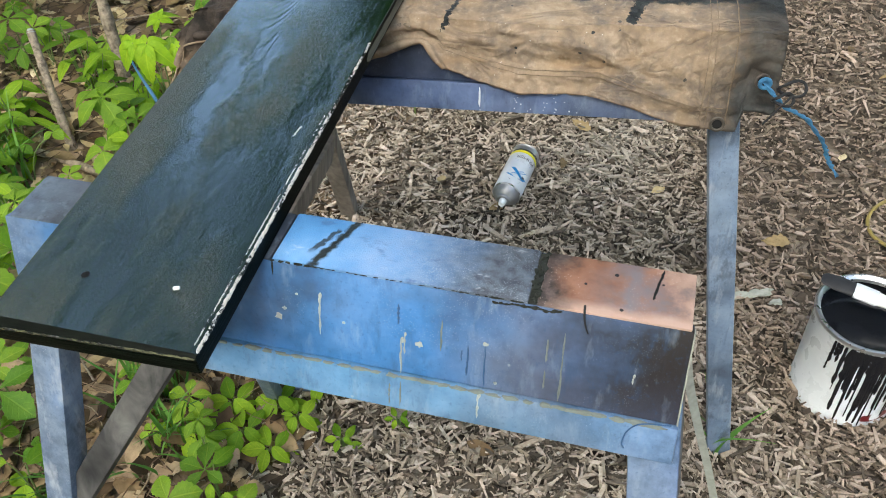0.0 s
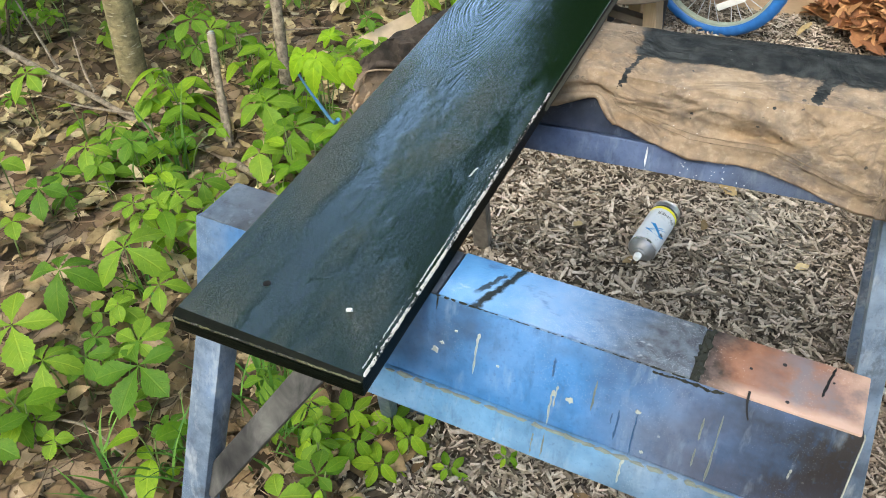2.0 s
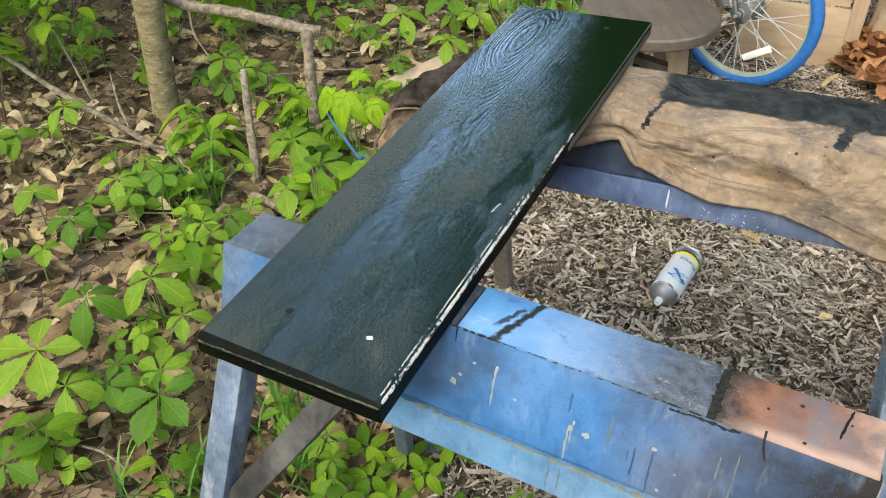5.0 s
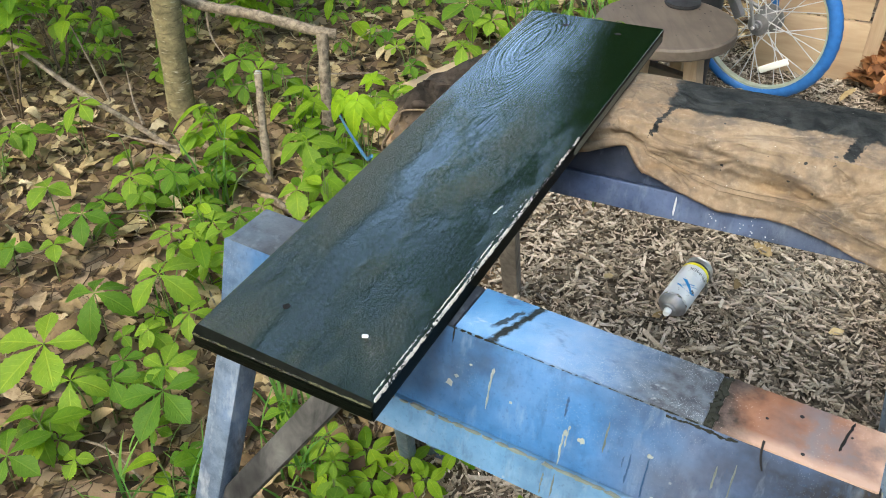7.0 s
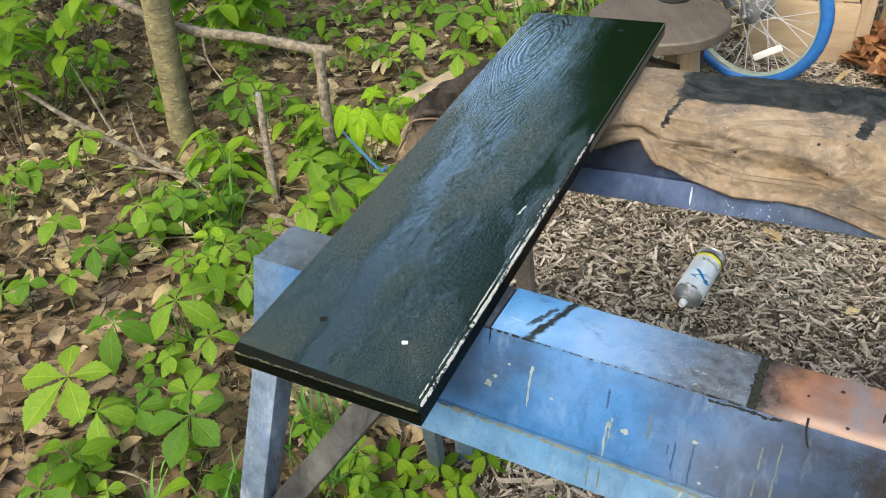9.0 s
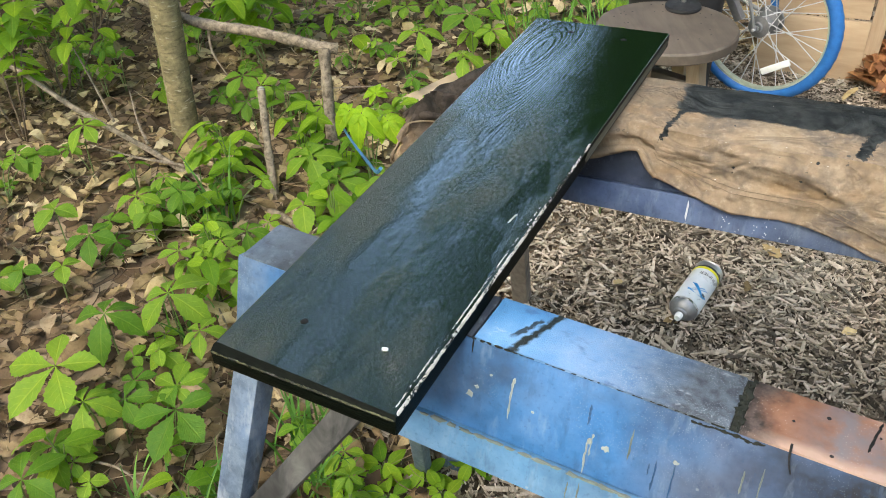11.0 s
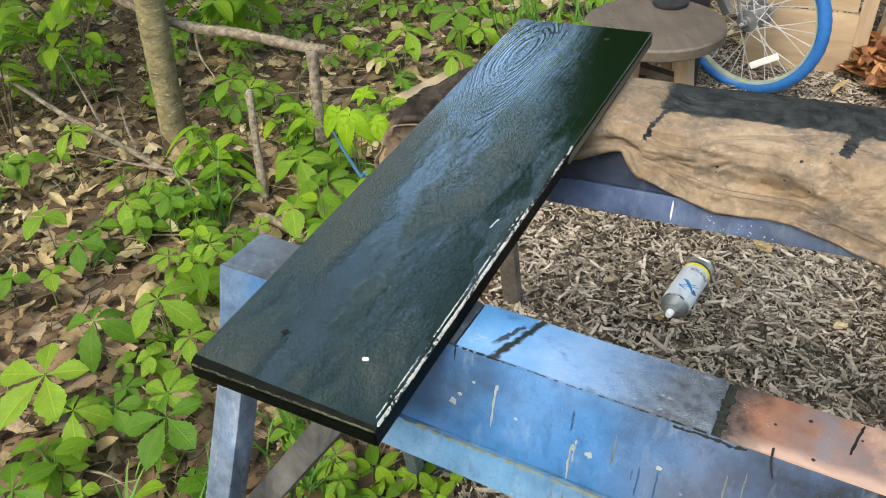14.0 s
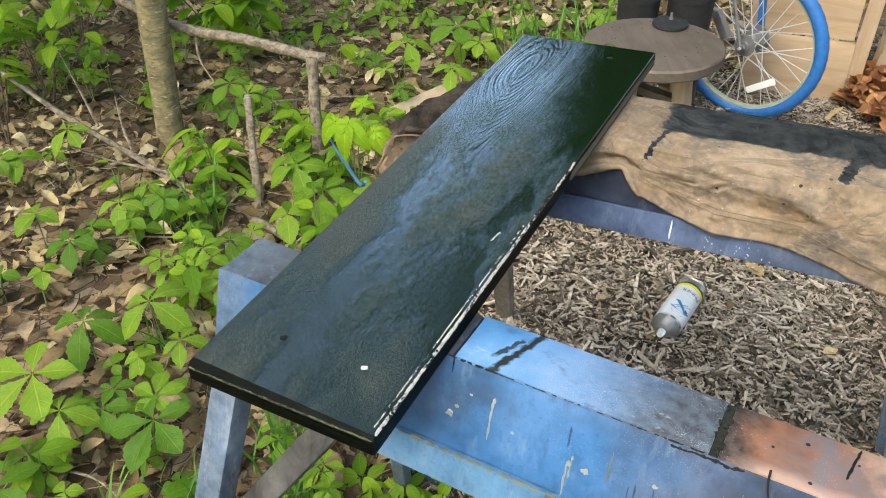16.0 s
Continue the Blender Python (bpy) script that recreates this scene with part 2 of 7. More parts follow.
def gloss_board():
    """Wet black-green stain over raised flat-sawn grain: ring radius about a heart line below the face."""
    m, nt, b = material("wet_black_stain", 0.2, 0.0, 0.6)
    v = coords(nt)
    bend = nt.nodes.new("ShaderNodeTexNoise")
    nt.links.new(scaled(nt, v, (9, 3, 9)), bend.inputs["Vector"])
    bend.inputs["Scale"].default_value, bend.inputs["Detail"].default_value = 1.0, 2.0
    warp = nt.nodes.new("ShaderNodeVectorMath")
    warp.operation = "MULTIPLY_ADD"
    nt.links.new(bend.outputs["Color"], warp.inputs[0])
    warp.inputs[1].default_value = (0.02, 0.06, 0.0)
    nt.links.new(v, warp.inputs[2])
    x, y, z = axes(nt, warp.outputs[0])[0:3]
    dip = calc(nt, "COSINE", calc(nt, "MULTIPLY", calc(nt, "SUBTRACT", y, 0.705), 12.1))
    deep = calc(nt, "SUBTRACT", 0.045, calc(nt, "MULTIPLY", dip, 0.013))
    xr = calc(nt, "ADD", x, span(nt, y, 0.3, 0.65, 0.009, 0.048))
    ring = calc(nt, "SQRT", calc(nt, "ADD", calc(nt, "MULTIPLY", xr, xr), calc(nt, "MULTIPLY", deep, deep)))
    saw = calc(nt, "FRACT", calc(nt, "MULTIPLY", ring, 470.0))
    grain = calc(nt, "MULTIPLY", span(nt, saw, 0.0, 0.7), span(nt, saw, 1.0, 0.72))
    uneven = nt.nodes.new("ShaderNodeTexNoise")
    uneven.noise_dimensions = "1D"
    nt.links.new(calc(nt, "MULTIPLY", ring, 330.0), uneven.inputs["W"])
    uneven.inputs["Scale"].default_value, uneven.inputs["Detail"].default_value = 1.0, 2.0
    grain = calc(nt, "MULTIPLY", grain, span(nt, uneven.outputs["Fac"], 0.36, 0.64, 0.6, 1.15))
    streak = noisy(nt, scaled(nt, v, (420, 14, 60)), 1, 4, 0.6)
    brush = noisy(nt, scaled(nt, v, (95, 4, 30), (3, 2, 0)), 1, 4, 0.6)
    stipple = noisy(nt, scaled(nt, v, (320, 190, 60)), 1, 4, 0.66)
    coarse = noisy(nt, scaled(nt, v, (120, 62, 40), (1, 7, 0)), 1, 3, 0.6)
    pool = noisy(nt, scaled(nt, v, (4, 2.2, 3)), 3, 4, 0.6)
    put(nt, b.inputs["Base Color"], ramp(nt, streak, (0.3, (0.003, 0.0075, 0.003)), (0.7, (0.009, 0.0205, 0.0085))))
    put(nt, b.inputs["Roughness"], span(nt, pool, 0.36, 0.64, 0.05, 0.12))
    wet = span(nt, noisy(nt, scaled(nt, v, (11, 4, 9), (2, 1, 0)), 1.5, 3, 0.55), 0.4, 0.61, 0.12, 1.15)
    # the coat lies smoother towards the far end
    wet = calc(nt, "MULTIPLY", wet, span(nt, y, 0.4, 0.6, 1.0, 0.09))
    figured = span(nt, noisy(nt, scaled(nt, v, (6, 3, 6), (1, 5, 0)), 1.5, 2), 0.42, 0.66, 0.06, 0.4)
    # the figure stands out most about the far knot
    knot = calc(nt, "MULTIPLY", span(nt, y, 0.42, 0.52), span(nt, x, 0.075, 0.0))
    figured = calc(nt, "MAXIMUM", figured, calc(nt, "MULTIPLY", knot, 0.85))
    h = calc(nt, "ADD", calc(nt, "MULTIPLY", calc(nt, "MULTIPLY", grain, figured), 0.26), calc(nt, "MULTIPLY", streak, 0.26))
    h = calc(nt, "ADD", h, calc(nt, "MULTIPLY", calc(nt, "MULTIPLY", stipple, wet), 3.3))
    h = calc(nt, "ADD", h, calc(nt, "MULTIPLY", calc(nt, "MULTIPLY", coarse, wet), 0.12))
    h = calc(nt, "ADD", h, calc(nt, "MULTIPLY", brush, 0.15))
    relief(nt, b, h, 1.0, 0.0009)
    b.inputs["Coat Weight"].default_value, b.inputs["Coat Roughness"].default_value = 1.0, 0.035
    b.inputs["Coat IOR"].default_value = 1.55
    nt.links.new(b.inputs["Normal"].links[0].from_socket, b.inputs["Coat Normal"])
    return m


M_BOARD = gloss_board()


def worn_edge(name, pale, lo, hi, stretch=(900, 70, 900)):
    """Black stain broken by pale dashes: wood rubbed bare, and on the long edge glints put into the colour."""
    m, nt, b = material(name, 0.22, 0.0, 0.65)
    v = coords(nt)
    big = noisy(nt, scaled(nt, v, (22, 22, 22)), 1, 3, 0.6)
    chip = noisy(nt, scaled(nt, v, stretch), 1, 4, 0.65)
    fac = span(nt, calc(nt, "ADD", chip, calc(nt, "MULTIPLY", calc(nt, "SUBTRACT", big, 0.5), 1.0)), lo, hi)
    put(nt, b.inputs["Base Color"], blend(nt, fac, (0.01, 0.013, 0.011), pale))
    relief(nt, b, chip, 0.5, 0.001)
    return m


# long edge: wet highlights put into the pale colour along with the wear
M_EDGE = worn_edge("worn_glint_edge", (0.62, 0.57, 0.5), 0.45, 0.54, (420, 240, 420))
M_DOTS = worn_edge("dotted_glint_edge", (0.5, 0.47, 0.42), 0.53, 0.57, (500, 260, 500))
M_TAN = worn_edge("worn_tan_edge", (0.085, 0.085, 0.045), 0.4, 0.6, (160, 400, 400))


def end_grain():
    m, nt, b = material("dark_end_grain", 0.45, 0.0, 0.05)
    v = coords(nt)
    g = noisy(nt, scaled(nt, v, (45, 5, 320)), 1, 4, 0.6, 0.5)
    put(nt, b.inputs["Base Color"], ramp(nt, g, (0.35, (0.001, 0.002, 0.0013)), (0.66, (0.0045, 0.0068, 0.004))))
    relief(nt, b, g, 0.5, 0.001)
    return m


M_END = end_grain()


def timber(name, dark, light, stretch=(60, 6, 60), rough=0.75, weather=0.3):
    m, nt, b = material(name, rough)
    v = coords(nt)
    g = noisy(nt, scaled(nt, v, stretch), 1, 5, 0.6, 0.6)
    p = noisy(nt, v, 7, 4)
    c = ramp(nt, g, (0.3, dark), (0.7, light))
    c = blend(nt, span(nt, p, 0.45, 0.7, 0, weather), c, tuple(0.35 * k for k in dark))
    put(nt, b.inputs["Base Color"], c)
    relief(nt, b, g, 0.4, 0.0015)
    return m


M_GREYWOOD = timber("weathered_wood", (0.12, 0.10, 0.085), (0.3, 0.26, 0.22), (60, 60, 6))
M_BRACE = timber("weathered_brace_wood", (0.02, 0.021, 0.023), (0.21, 0.205, 0.19), (34, 34, 14), 0.7, 0.85)
M_SIDE = timber("bare_board_side", (0.05, 0.052, 0.036), (0.17, 0.165, 0.12), (40, 5, 200), 0.6, 0.6)
M_PLY = timber("pale_plywood", (0.36, 0.245, 0.145), (0.52, 0.39, 0.25), (4, 30, 30), 0.65, 0.15)
M_LUMBER = timber("pale_lumber", (0.33, 0.23, 0.14), (0.5, 0.38, 0.26), (40, 40, 5), 0.7, 0.2)
M_STOOL = timber("stool_wood", (0.095, 0.075, 0.058), (0.15, 0.12, 0.093), (40, 7, 40), 0.6, 0.45)
M_BARKWOOD = timber("firewood_bark", (0.1, 0.06, 0.04), (0.3, 0.2, 0.13), (30, 30, 8), 0.9)


def bark(name, dark, light, stretch=(9, 9, 55), dashes=0.0):
    m, nt, b = material(name, 0.85)
    v = coords(nt)
    ring = noisy(nt, scaled(nt, v, stretch), 1, 5, 0.65, 0.4)
    p = noisy(nt, v, 22, 5, 0.65)
    c = ramp(nt, ring, (0.35, dark), (0.55, light), (0.72, tuple(min(1, k * 1.35) for k in light)))
    c = blend(nt, span(nt, p, 0.5, 0.72, 0, 0.5), c, tuple(0.5 * k for k in dark))
    if dashes:
        dash = noisy(nt, scaled(nt, v, (22, 22, 120), (3, 5, 1)), 1, 4, 0.65, 0.5)
        c = blend(nt, span(nt, dash, 0.6, 0.68, 0, dashes), c, (0.52, 0.47, 0.34))
        c = blend(nt, span(nt, dash, 0.42, 0.34, 0, dashes), c, tuple(0.6 * k for k in dark))
    put(nt, b.inputs["Base Color"], c)
    relief(nt, b, calc(nt, "ADD", ring, p), 0.9, 0.005)
    return m


M_BARK = bark("birch_like_bark", (0.14, 0.115, 0.058), (0.265, 0.22, 0.112), (30, 30, 45), 0.75)
M_STICK = bark("dead_stick_bark", (0.11, 0.085, 0.06), (0.29, 0.235, 0.17), (70, 70, 70))
M_TWIG = bark("brown_twig_bark", (0.05, 0.036, 0.024), (0.15, 0.11, 0.07), (60, 60, 60))
M_TRUNK = bark("forest_bark", (0.06, 0.045, 0.03), (0.16, 0.12, 0.08))


def canvas():
    m, nt, b = material("stained_canvas", 0.9, 0.0, 0.2)
    v = coords(nt)
    x, y, z = axes(nt, v)[0:3]
    cloud = noisy(nt, v, 9, 5, 0.6)
    fine = noisy(nt, v, 45, 5, 0.65)
    weave = noisy(nt, scaled(nt, v, (900, 900, 900)), 1, 1)
    c = ramp(nt, cloud, (0.28, (0.105, 0.085, 0.068)), (0.43, (0.225, 0.165, 0.108)), (0.57, (0.315, 0.235, 0.158)), (0.75, (0.35, 0.285, 0.215)))
    c = blend(nt, span(nt, fine, 0.46, 0.7, 0, 0.6), c, (0.14, 0.11, 0.085))
    grime = noisy(nt, scaled(nt, v, (1, 1, 1), (5, 2, 1)), 15, 5, 0.65)
    c = blend(nt, span(nt, grime, 0.5, 0.66, 0, 0.75), c, (0.115, 0.1, 0.09))
    c = blend(nt, span(nt, noisy(nt, scaled(nt, v, (6, 14, 22)), 1, 3), 0.56, 0.68, 0, 0.4), c, (0.29, 0.18, 0.085))
    rubbed = noisy(nt, v, 110, 4, 0.65)
    c = blend(nt, span(nt, rubbed, 0.5, 0.68, 0, 0.3), c, blend(nt, 1.0, c, (0.55, 0.52, 0.5), "MULTIPLY"))
    c = blend(nt, span(nt, rubbed, 0.46, 0.32, 0, 0.35), c, (0.46, 0.37, 0.27))
    wob = calc(nt, "MULTIPLY", calc(nt, "SUBTRACT", fine, 0.5), 0.045)
    # dark dried paint along the back of the top
    band = calc(nt, "MULTIPLY", span(nt, calc(nt, "ADD", y, calc(nt, "MULTIPLY", wob, 0.6)), 0.034, 0.038), span(nt, calc(nt, "ADD", x, wob), 0.03, 0.037, 0.3, 1.0))
    # two brush strokes running forward from it
    crease = calc(nt, "ABSOLUTE", calc(nt, "SUBTRACT", noisy(nt, scaled(nt, v, (7, 13, 13), (4, 1, 2)), 1, 4, 0.6, 0.8), 0.5))
    c = blend(nt, span(nt, crease, 0.035, 0.0, 0, 0.45), c, (0.13, 0.1, 0.078))
    edge = calc(nt, "MULTIPLY", calc(nt, "SUBTRACT", noisy(nt, v, 120, 4, 0.65), 0.5), 0.02)
    s1 = calc(nt, "LESS_THAN", calc(nt, "ABSOLUTE", calc(nt, "ADD", calc(nt, "SUBTRACT", x, calc(nt, "MULTIPLY", y, 0.3)), calc(nt, "SUBTRACT", edge, 0.031))), 0.0034)
    s1 = calc(nt, "MULTIPLY", s1, calc(nt, "GREATER_THAN", calc(nt, "ADD", y, edge), -0.013))
    s2 = calc(nt, "LESS_THAN", calc(nt, "ABSOLUTE", calc(nt, "ADD", calc(nt, "SUBTRACT", x, calc(nt, "MULTIPLY", y, 0.32)), calc(nt, "SUBTRACT", edge, 0.25))), 0.008)
    s2 = calc(nt, "MULTIPLY", s2, calc(nt, "GREATER_THAN", calc(nt, "ADD", y, edge), -0.008))
    side = span(nt, calc(nt, "ADD", x, wob), 0.35, 0.385)
    left = calc(nt, "MULTIPLY", span(nt, calc(nt, "ADD", x, wob), -0.12, -0.17), span(nt, calc(nt, "ADD", z, calc(nt, "MULTIPLY", wob, 0.4)), 0.562, 0.578))
    dark = calc(nt, "MAXIMUM", calc(nt, "MAXIMUM", band, calc(nt, "MAXIMUM", s1, s2)), calc(nt, "MULTIPLY", side, calc(nt, "MULTIPLY", span(nt, grime, 0.3, 0.6, 0.72, 1.0), 0.97)))
    c = blend(nt, calc(nt, "MULTIPLY", left, 0.94), c, blend(nt, span(nt, fine, 0.4, 0.62), (0.016, 0.015, 0.014), (0.06, 0.047, 0.038)))
    dots = calc(nt, "LESS_THAN", calc(nt, "ADD", cells(nt, v, 42), calc(nt, "MULTIPLY", calc(nt, "SUBTRACT", rubbed, 0.5), 0.35)), 0.09)
    dark = calc(nt, "MAXIMUM", dark, calc(nt, "MULTIPLY", dots, span(nt, cloud, 0.5, 0.55)))
    c = blend(nt, dark, c, blend(nt, span(nt, fine, 0.4, 0.62), (0.012, 0.014, 0.015), (0.046, 0.049, 0.048)))
    speck = calc(nt, "LESS_THAN", cells(nt, v, 95), 0.05)
    c = blend(nt, calc(nt, "MULTIPLY", speck, span(nt, cloud, 0.5, 0.56)), c, (0.75, 0.72, 0.66))
    put(nt, b.inputs["Base Color"], c)
    put(nt, b.inputs["Roughness"], span(nt, dark, 0, 1, 0.92, 0.5))
    relief(nt, b, calc(nt, "ADD", calc(nt, "ADD", calc(nt, "MULTIPLY", weave, 0.3), fine), calc(nt, "MULTIPLY", span(nt, crease, 0.0, 0.06), 1.2)), 0.6, 0.0022)
    return m


M_CANVAS = canvas()


def plain(name, colour, rough=0.5, metal=0.0, wear=0.25, scale=40, bump=0.15):
    m, nt, b = material(name, rough, metal)
    v = coords(nt)
    n = noisy(nt, v, scale, 4, 0.6)
    put(nt, b.inputs["Base Color"], blend(nt, span(nt, n, 0.35, 0.7, 0, wear), colour, tuple(0.4 * k for k in colour)))
    put(nt, b.inputs["Roughness"], span(nt, n, 0.3, 0.7, max(0.03, rough - 0.08), min(1, rough + 0.1)))
    if bump:
        relief(nt, b, n, bump, 0.001)
    return m


M_WHITE = plain("white_label", (0.66, 0.68, 0.7), 0.3, 0, 0.1)
M_TIN = plain("tin", (0.6, 0.6, 0.6), 0.3, 0.9, 0.3)
M_STEEL = plain("bright_steel", (0.68, 0.68, 0.69), 0.4, 0.55, 0.25)
M_GALV = plain("dull_alloy", (0.35, 0.35, 0.36), 0.45, 0.8, 0.4)
M_BLACK = plain("black_paint", (0.008, 0.009, 0.012), 0.15, 0, 0.1, 40, 0.05)
M_BLACKMATT = plain("black_matt", (0.015, 0.015, 0.017), 0.7, 0, 0.3)
M_HOLE = plain("hole_black", (0.0015, 0.0015, 0.0015), 0.9, 0, 0.1, 40, 0)
M_INK = plain("dark_ink", (0.03, 0.03, 0.04), 0.4, 0, 0.1, 40, 0)
M_YELLOW = plain("yellow_label", (0.75, 0.68, 0.02), 0.35, 0, 0.1)
M_LABELBLUE = plain("blue_label", (0.02, 0.22, 0.5), 0.35, 0, 0.1, 40, 0)
M_RED = plain("red_label", (0.12, 0.008, 0.01), 0.35, 0, 0.1)
M_TYRE = plain("blue_rubber", (0.025, 0.145, 0.44), 0.55, 0, 0.35, 60, 0.4)
M_RIM = plain("greenish_rim", (0.45, 0.52, 0.42), 0.35, 0.4, 0.3)
M_REFLECTOR = plain("white_reflector", (0.82, 0.82, 0.8), 0.2, 0, 0.08)
M_ROPE = plain("blue_rope", (0.05, 0.18, 0.33), 0.75, 0, 0.4, 300, 0.6)
M_CORD = plain("black_cord", (0.008, 0.008, 0.009), 0.7, 0, 0.3, 300, 0.5)
M_HOSE = plain("yellow_cable", (0.27, 0.21, 0.06), 0.45, 0, 0.4)
M_BRASS = plain("tarnished_brass", (0.1, 0.085, 0.07), 0.5, 0.6, 0.6)
M_LIP = plain("frayed_cloth_edge", (0.27, 0.2, 0.13), 0.9, 0, 0.4, 120, 0.3)
M_CREAM = plain("cream_drip", (0.36, 0.38, 0.34), 0.5, 0, 0.25)
M_OCHRE = plain("ochre_caulk", (0.185, 0.205, 0.175), 0.7, 0, 0.5, 70, 0.4)
M_SEAM = plain("tan_thread", (0.19, 0.14, 0.09), 0.9, 0, 0.5, 200, 0.3)
M_DARKDRIP = plain("navy_drip", (0.028, 0.085, 0.19), 0.4, 0, 0.2)
M_MOSS = plain("dark_crust", (0.018, 0.02, 0.014), 0.9, 0, 0.4, 200, 0.8)
M_STRAP = plain("pale_strap", (0.4, 0.41, 0.35), 0.8, 0, 0.4, 90, 0.3)
M_CARD = plain("pale_board", (0.5, 0.38, 0.26), 0.85, 0, 0.3)


def soil():
    m, nt, b = material("forest_soil", 0.95, 0.0, 0.2)
    v = coords(nt)
    big = noisy(nt, v, 2.2, 4)
    mid = noisy(nt, v, 26, 6, 0.65)
    c = ramp(nt, mid, (0.3, (0.022, 0.015, 0.01)), (0.6, (0.07, 0.05, 0.034)), (0.8, (0.13, 0.095, 0.065)))
    bent = nt.nodes.new("ShaderNodeVectorMath")
    bent.operation = "MULTIPLY_ADD"
    warp = nt.nodes.new("ShaderNodeTexNoise")
    nt.links.new(v, warp.inputs["Vector"])
    warp.inputs["Scale"].default_value = 9
    nt.links.new(warp.outputs["Color"], bent.inputs[0])
    bent.inputs[1].default_value = (0.12, 0.12, 0)
    nt.links.new(v, bent.inputs[2])
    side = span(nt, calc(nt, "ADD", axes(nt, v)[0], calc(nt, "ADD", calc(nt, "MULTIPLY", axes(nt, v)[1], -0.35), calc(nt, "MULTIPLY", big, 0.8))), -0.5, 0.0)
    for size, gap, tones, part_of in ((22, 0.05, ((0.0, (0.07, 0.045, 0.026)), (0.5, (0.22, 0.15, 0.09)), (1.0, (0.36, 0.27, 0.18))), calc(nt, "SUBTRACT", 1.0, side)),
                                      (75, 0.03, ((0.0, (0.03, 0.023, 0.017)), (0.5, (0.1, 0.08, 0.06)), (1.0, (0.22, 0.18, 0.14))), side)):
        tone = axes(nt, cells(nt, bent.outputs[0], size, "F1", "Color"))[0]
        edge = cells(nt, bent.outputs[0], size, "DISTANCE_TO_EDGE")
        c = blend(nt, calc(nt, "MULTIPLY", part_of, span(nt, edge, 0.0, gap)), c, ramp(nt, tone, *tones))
    put(nt, b.inputs["Base Color"], c)
    relief(nt, b, mid, 0.8, 0.01)
    return m


def litter(name, stops, rough=0.85, bump=60, mulch=False, near_dark=False):
    """Pieces whose tone differs from piece to piece."""
    m, nt, b = material(name, rough, 0.0, 0.3)
    v = coords(nt)
    n = noisy(nt, v, bump, 4, 0.6)
    spot = noisy(nt, v, bump * 3.5, 3, 0.65)
    c = ramp(nt, island(nt), *stops)
    c = blend(nt, span(nt, n, 0.35, 0.7, 0, 0.65), c, blend(nt, 1.0, c, (0.42, 0.36, 0.31), "MULTIPLY"))
    c = blend(nt, span(nt, spot, 0.55, 0.72, 0, 0.5), c, blend(nt, 1.0, c, (0.4, 0.34, 0.28), "MULTIPLY"))
    if near_dark:
        # darker leaves beside the near sawhorse and here and there beyond
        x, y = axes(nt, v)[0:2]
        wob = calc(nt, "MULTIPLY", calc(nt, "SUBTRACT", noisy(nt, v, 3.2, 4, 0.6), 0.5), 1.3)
        darkened = span(nt, calc(nt, "ADD", y, wob), 1.35, 1.05, 0, 0.85)
        c = blend(nt, darkened, c, blend(nt, 1.0, c, (0.54, 0.47, 0.48), "MULTIPLY"))
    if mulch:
        # darker mulch towards the path, dusted with pale overspray between the sawhorses
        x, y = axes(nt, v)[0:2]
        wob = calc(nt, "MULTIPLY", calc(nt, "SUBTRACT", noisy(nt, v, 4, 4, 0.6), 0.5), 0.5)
        dark_side = span(nt, calc(nt, "ADD", x, wob), 0.4, 0.6, 0, 0.9)
        c = blend(nt, dark_side, c, blend(nt, 1.0, c, (0.68, 0.63, 0.62), "MULTIPLY"))
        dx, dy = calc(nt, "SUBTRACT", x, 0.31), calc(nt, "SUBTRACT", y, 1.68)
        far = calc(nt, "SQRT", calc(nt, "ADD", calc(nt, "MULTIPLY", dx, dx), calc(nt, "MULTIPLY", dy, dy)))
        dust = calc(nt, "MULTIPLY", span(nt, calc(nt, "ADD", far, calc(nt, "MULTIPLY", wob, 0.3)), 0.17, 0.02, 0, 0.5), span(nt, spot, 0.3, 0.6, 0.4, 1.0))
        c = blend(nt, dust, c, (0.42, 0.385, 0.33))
    put(nt, b.inputs["Base Color"], c)
    relief(nt, b, n, 0.5, 0.002)
    return m


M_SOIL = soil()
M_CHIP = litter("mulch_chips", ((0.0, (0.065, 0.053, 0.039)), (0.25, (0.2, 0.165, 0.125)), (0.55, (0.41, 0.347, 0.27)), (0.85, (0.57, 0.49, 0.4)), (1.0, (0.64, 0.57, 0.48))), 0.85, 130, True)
M_DRYLEAF = litter("dry_oak_leaves", ((0.0, (0.035, 0.022, 0.012)), (0.2, (0.15, 0.105, 0.05)), (0.5, (0.355, 0.265, 0.13)), (0.82, (0.52, 0.415, 0.22)), (1.0, (0.65, 0.555, 0.36))), 0.75, 45, near_dark=True)
M_STALK = litter("dry_stalks", ((0.0, (0.05, 0.032, 0.02)), (0.4, (0.16, 0.105, 0.062)), (0.8, (0.36, 0.26, 0.16)), (1.0, (0.55, 0.46, 0.31))), 0.8, 90)
M_MAPLE = litter("dry_maple_leaves", ((0.0, (0.16, 0.065, 0.028)), (0.5, (0.33, 0.15, 0.06)), (1.0, (0.5, 0.27, 0.12))), 0.7, 45)


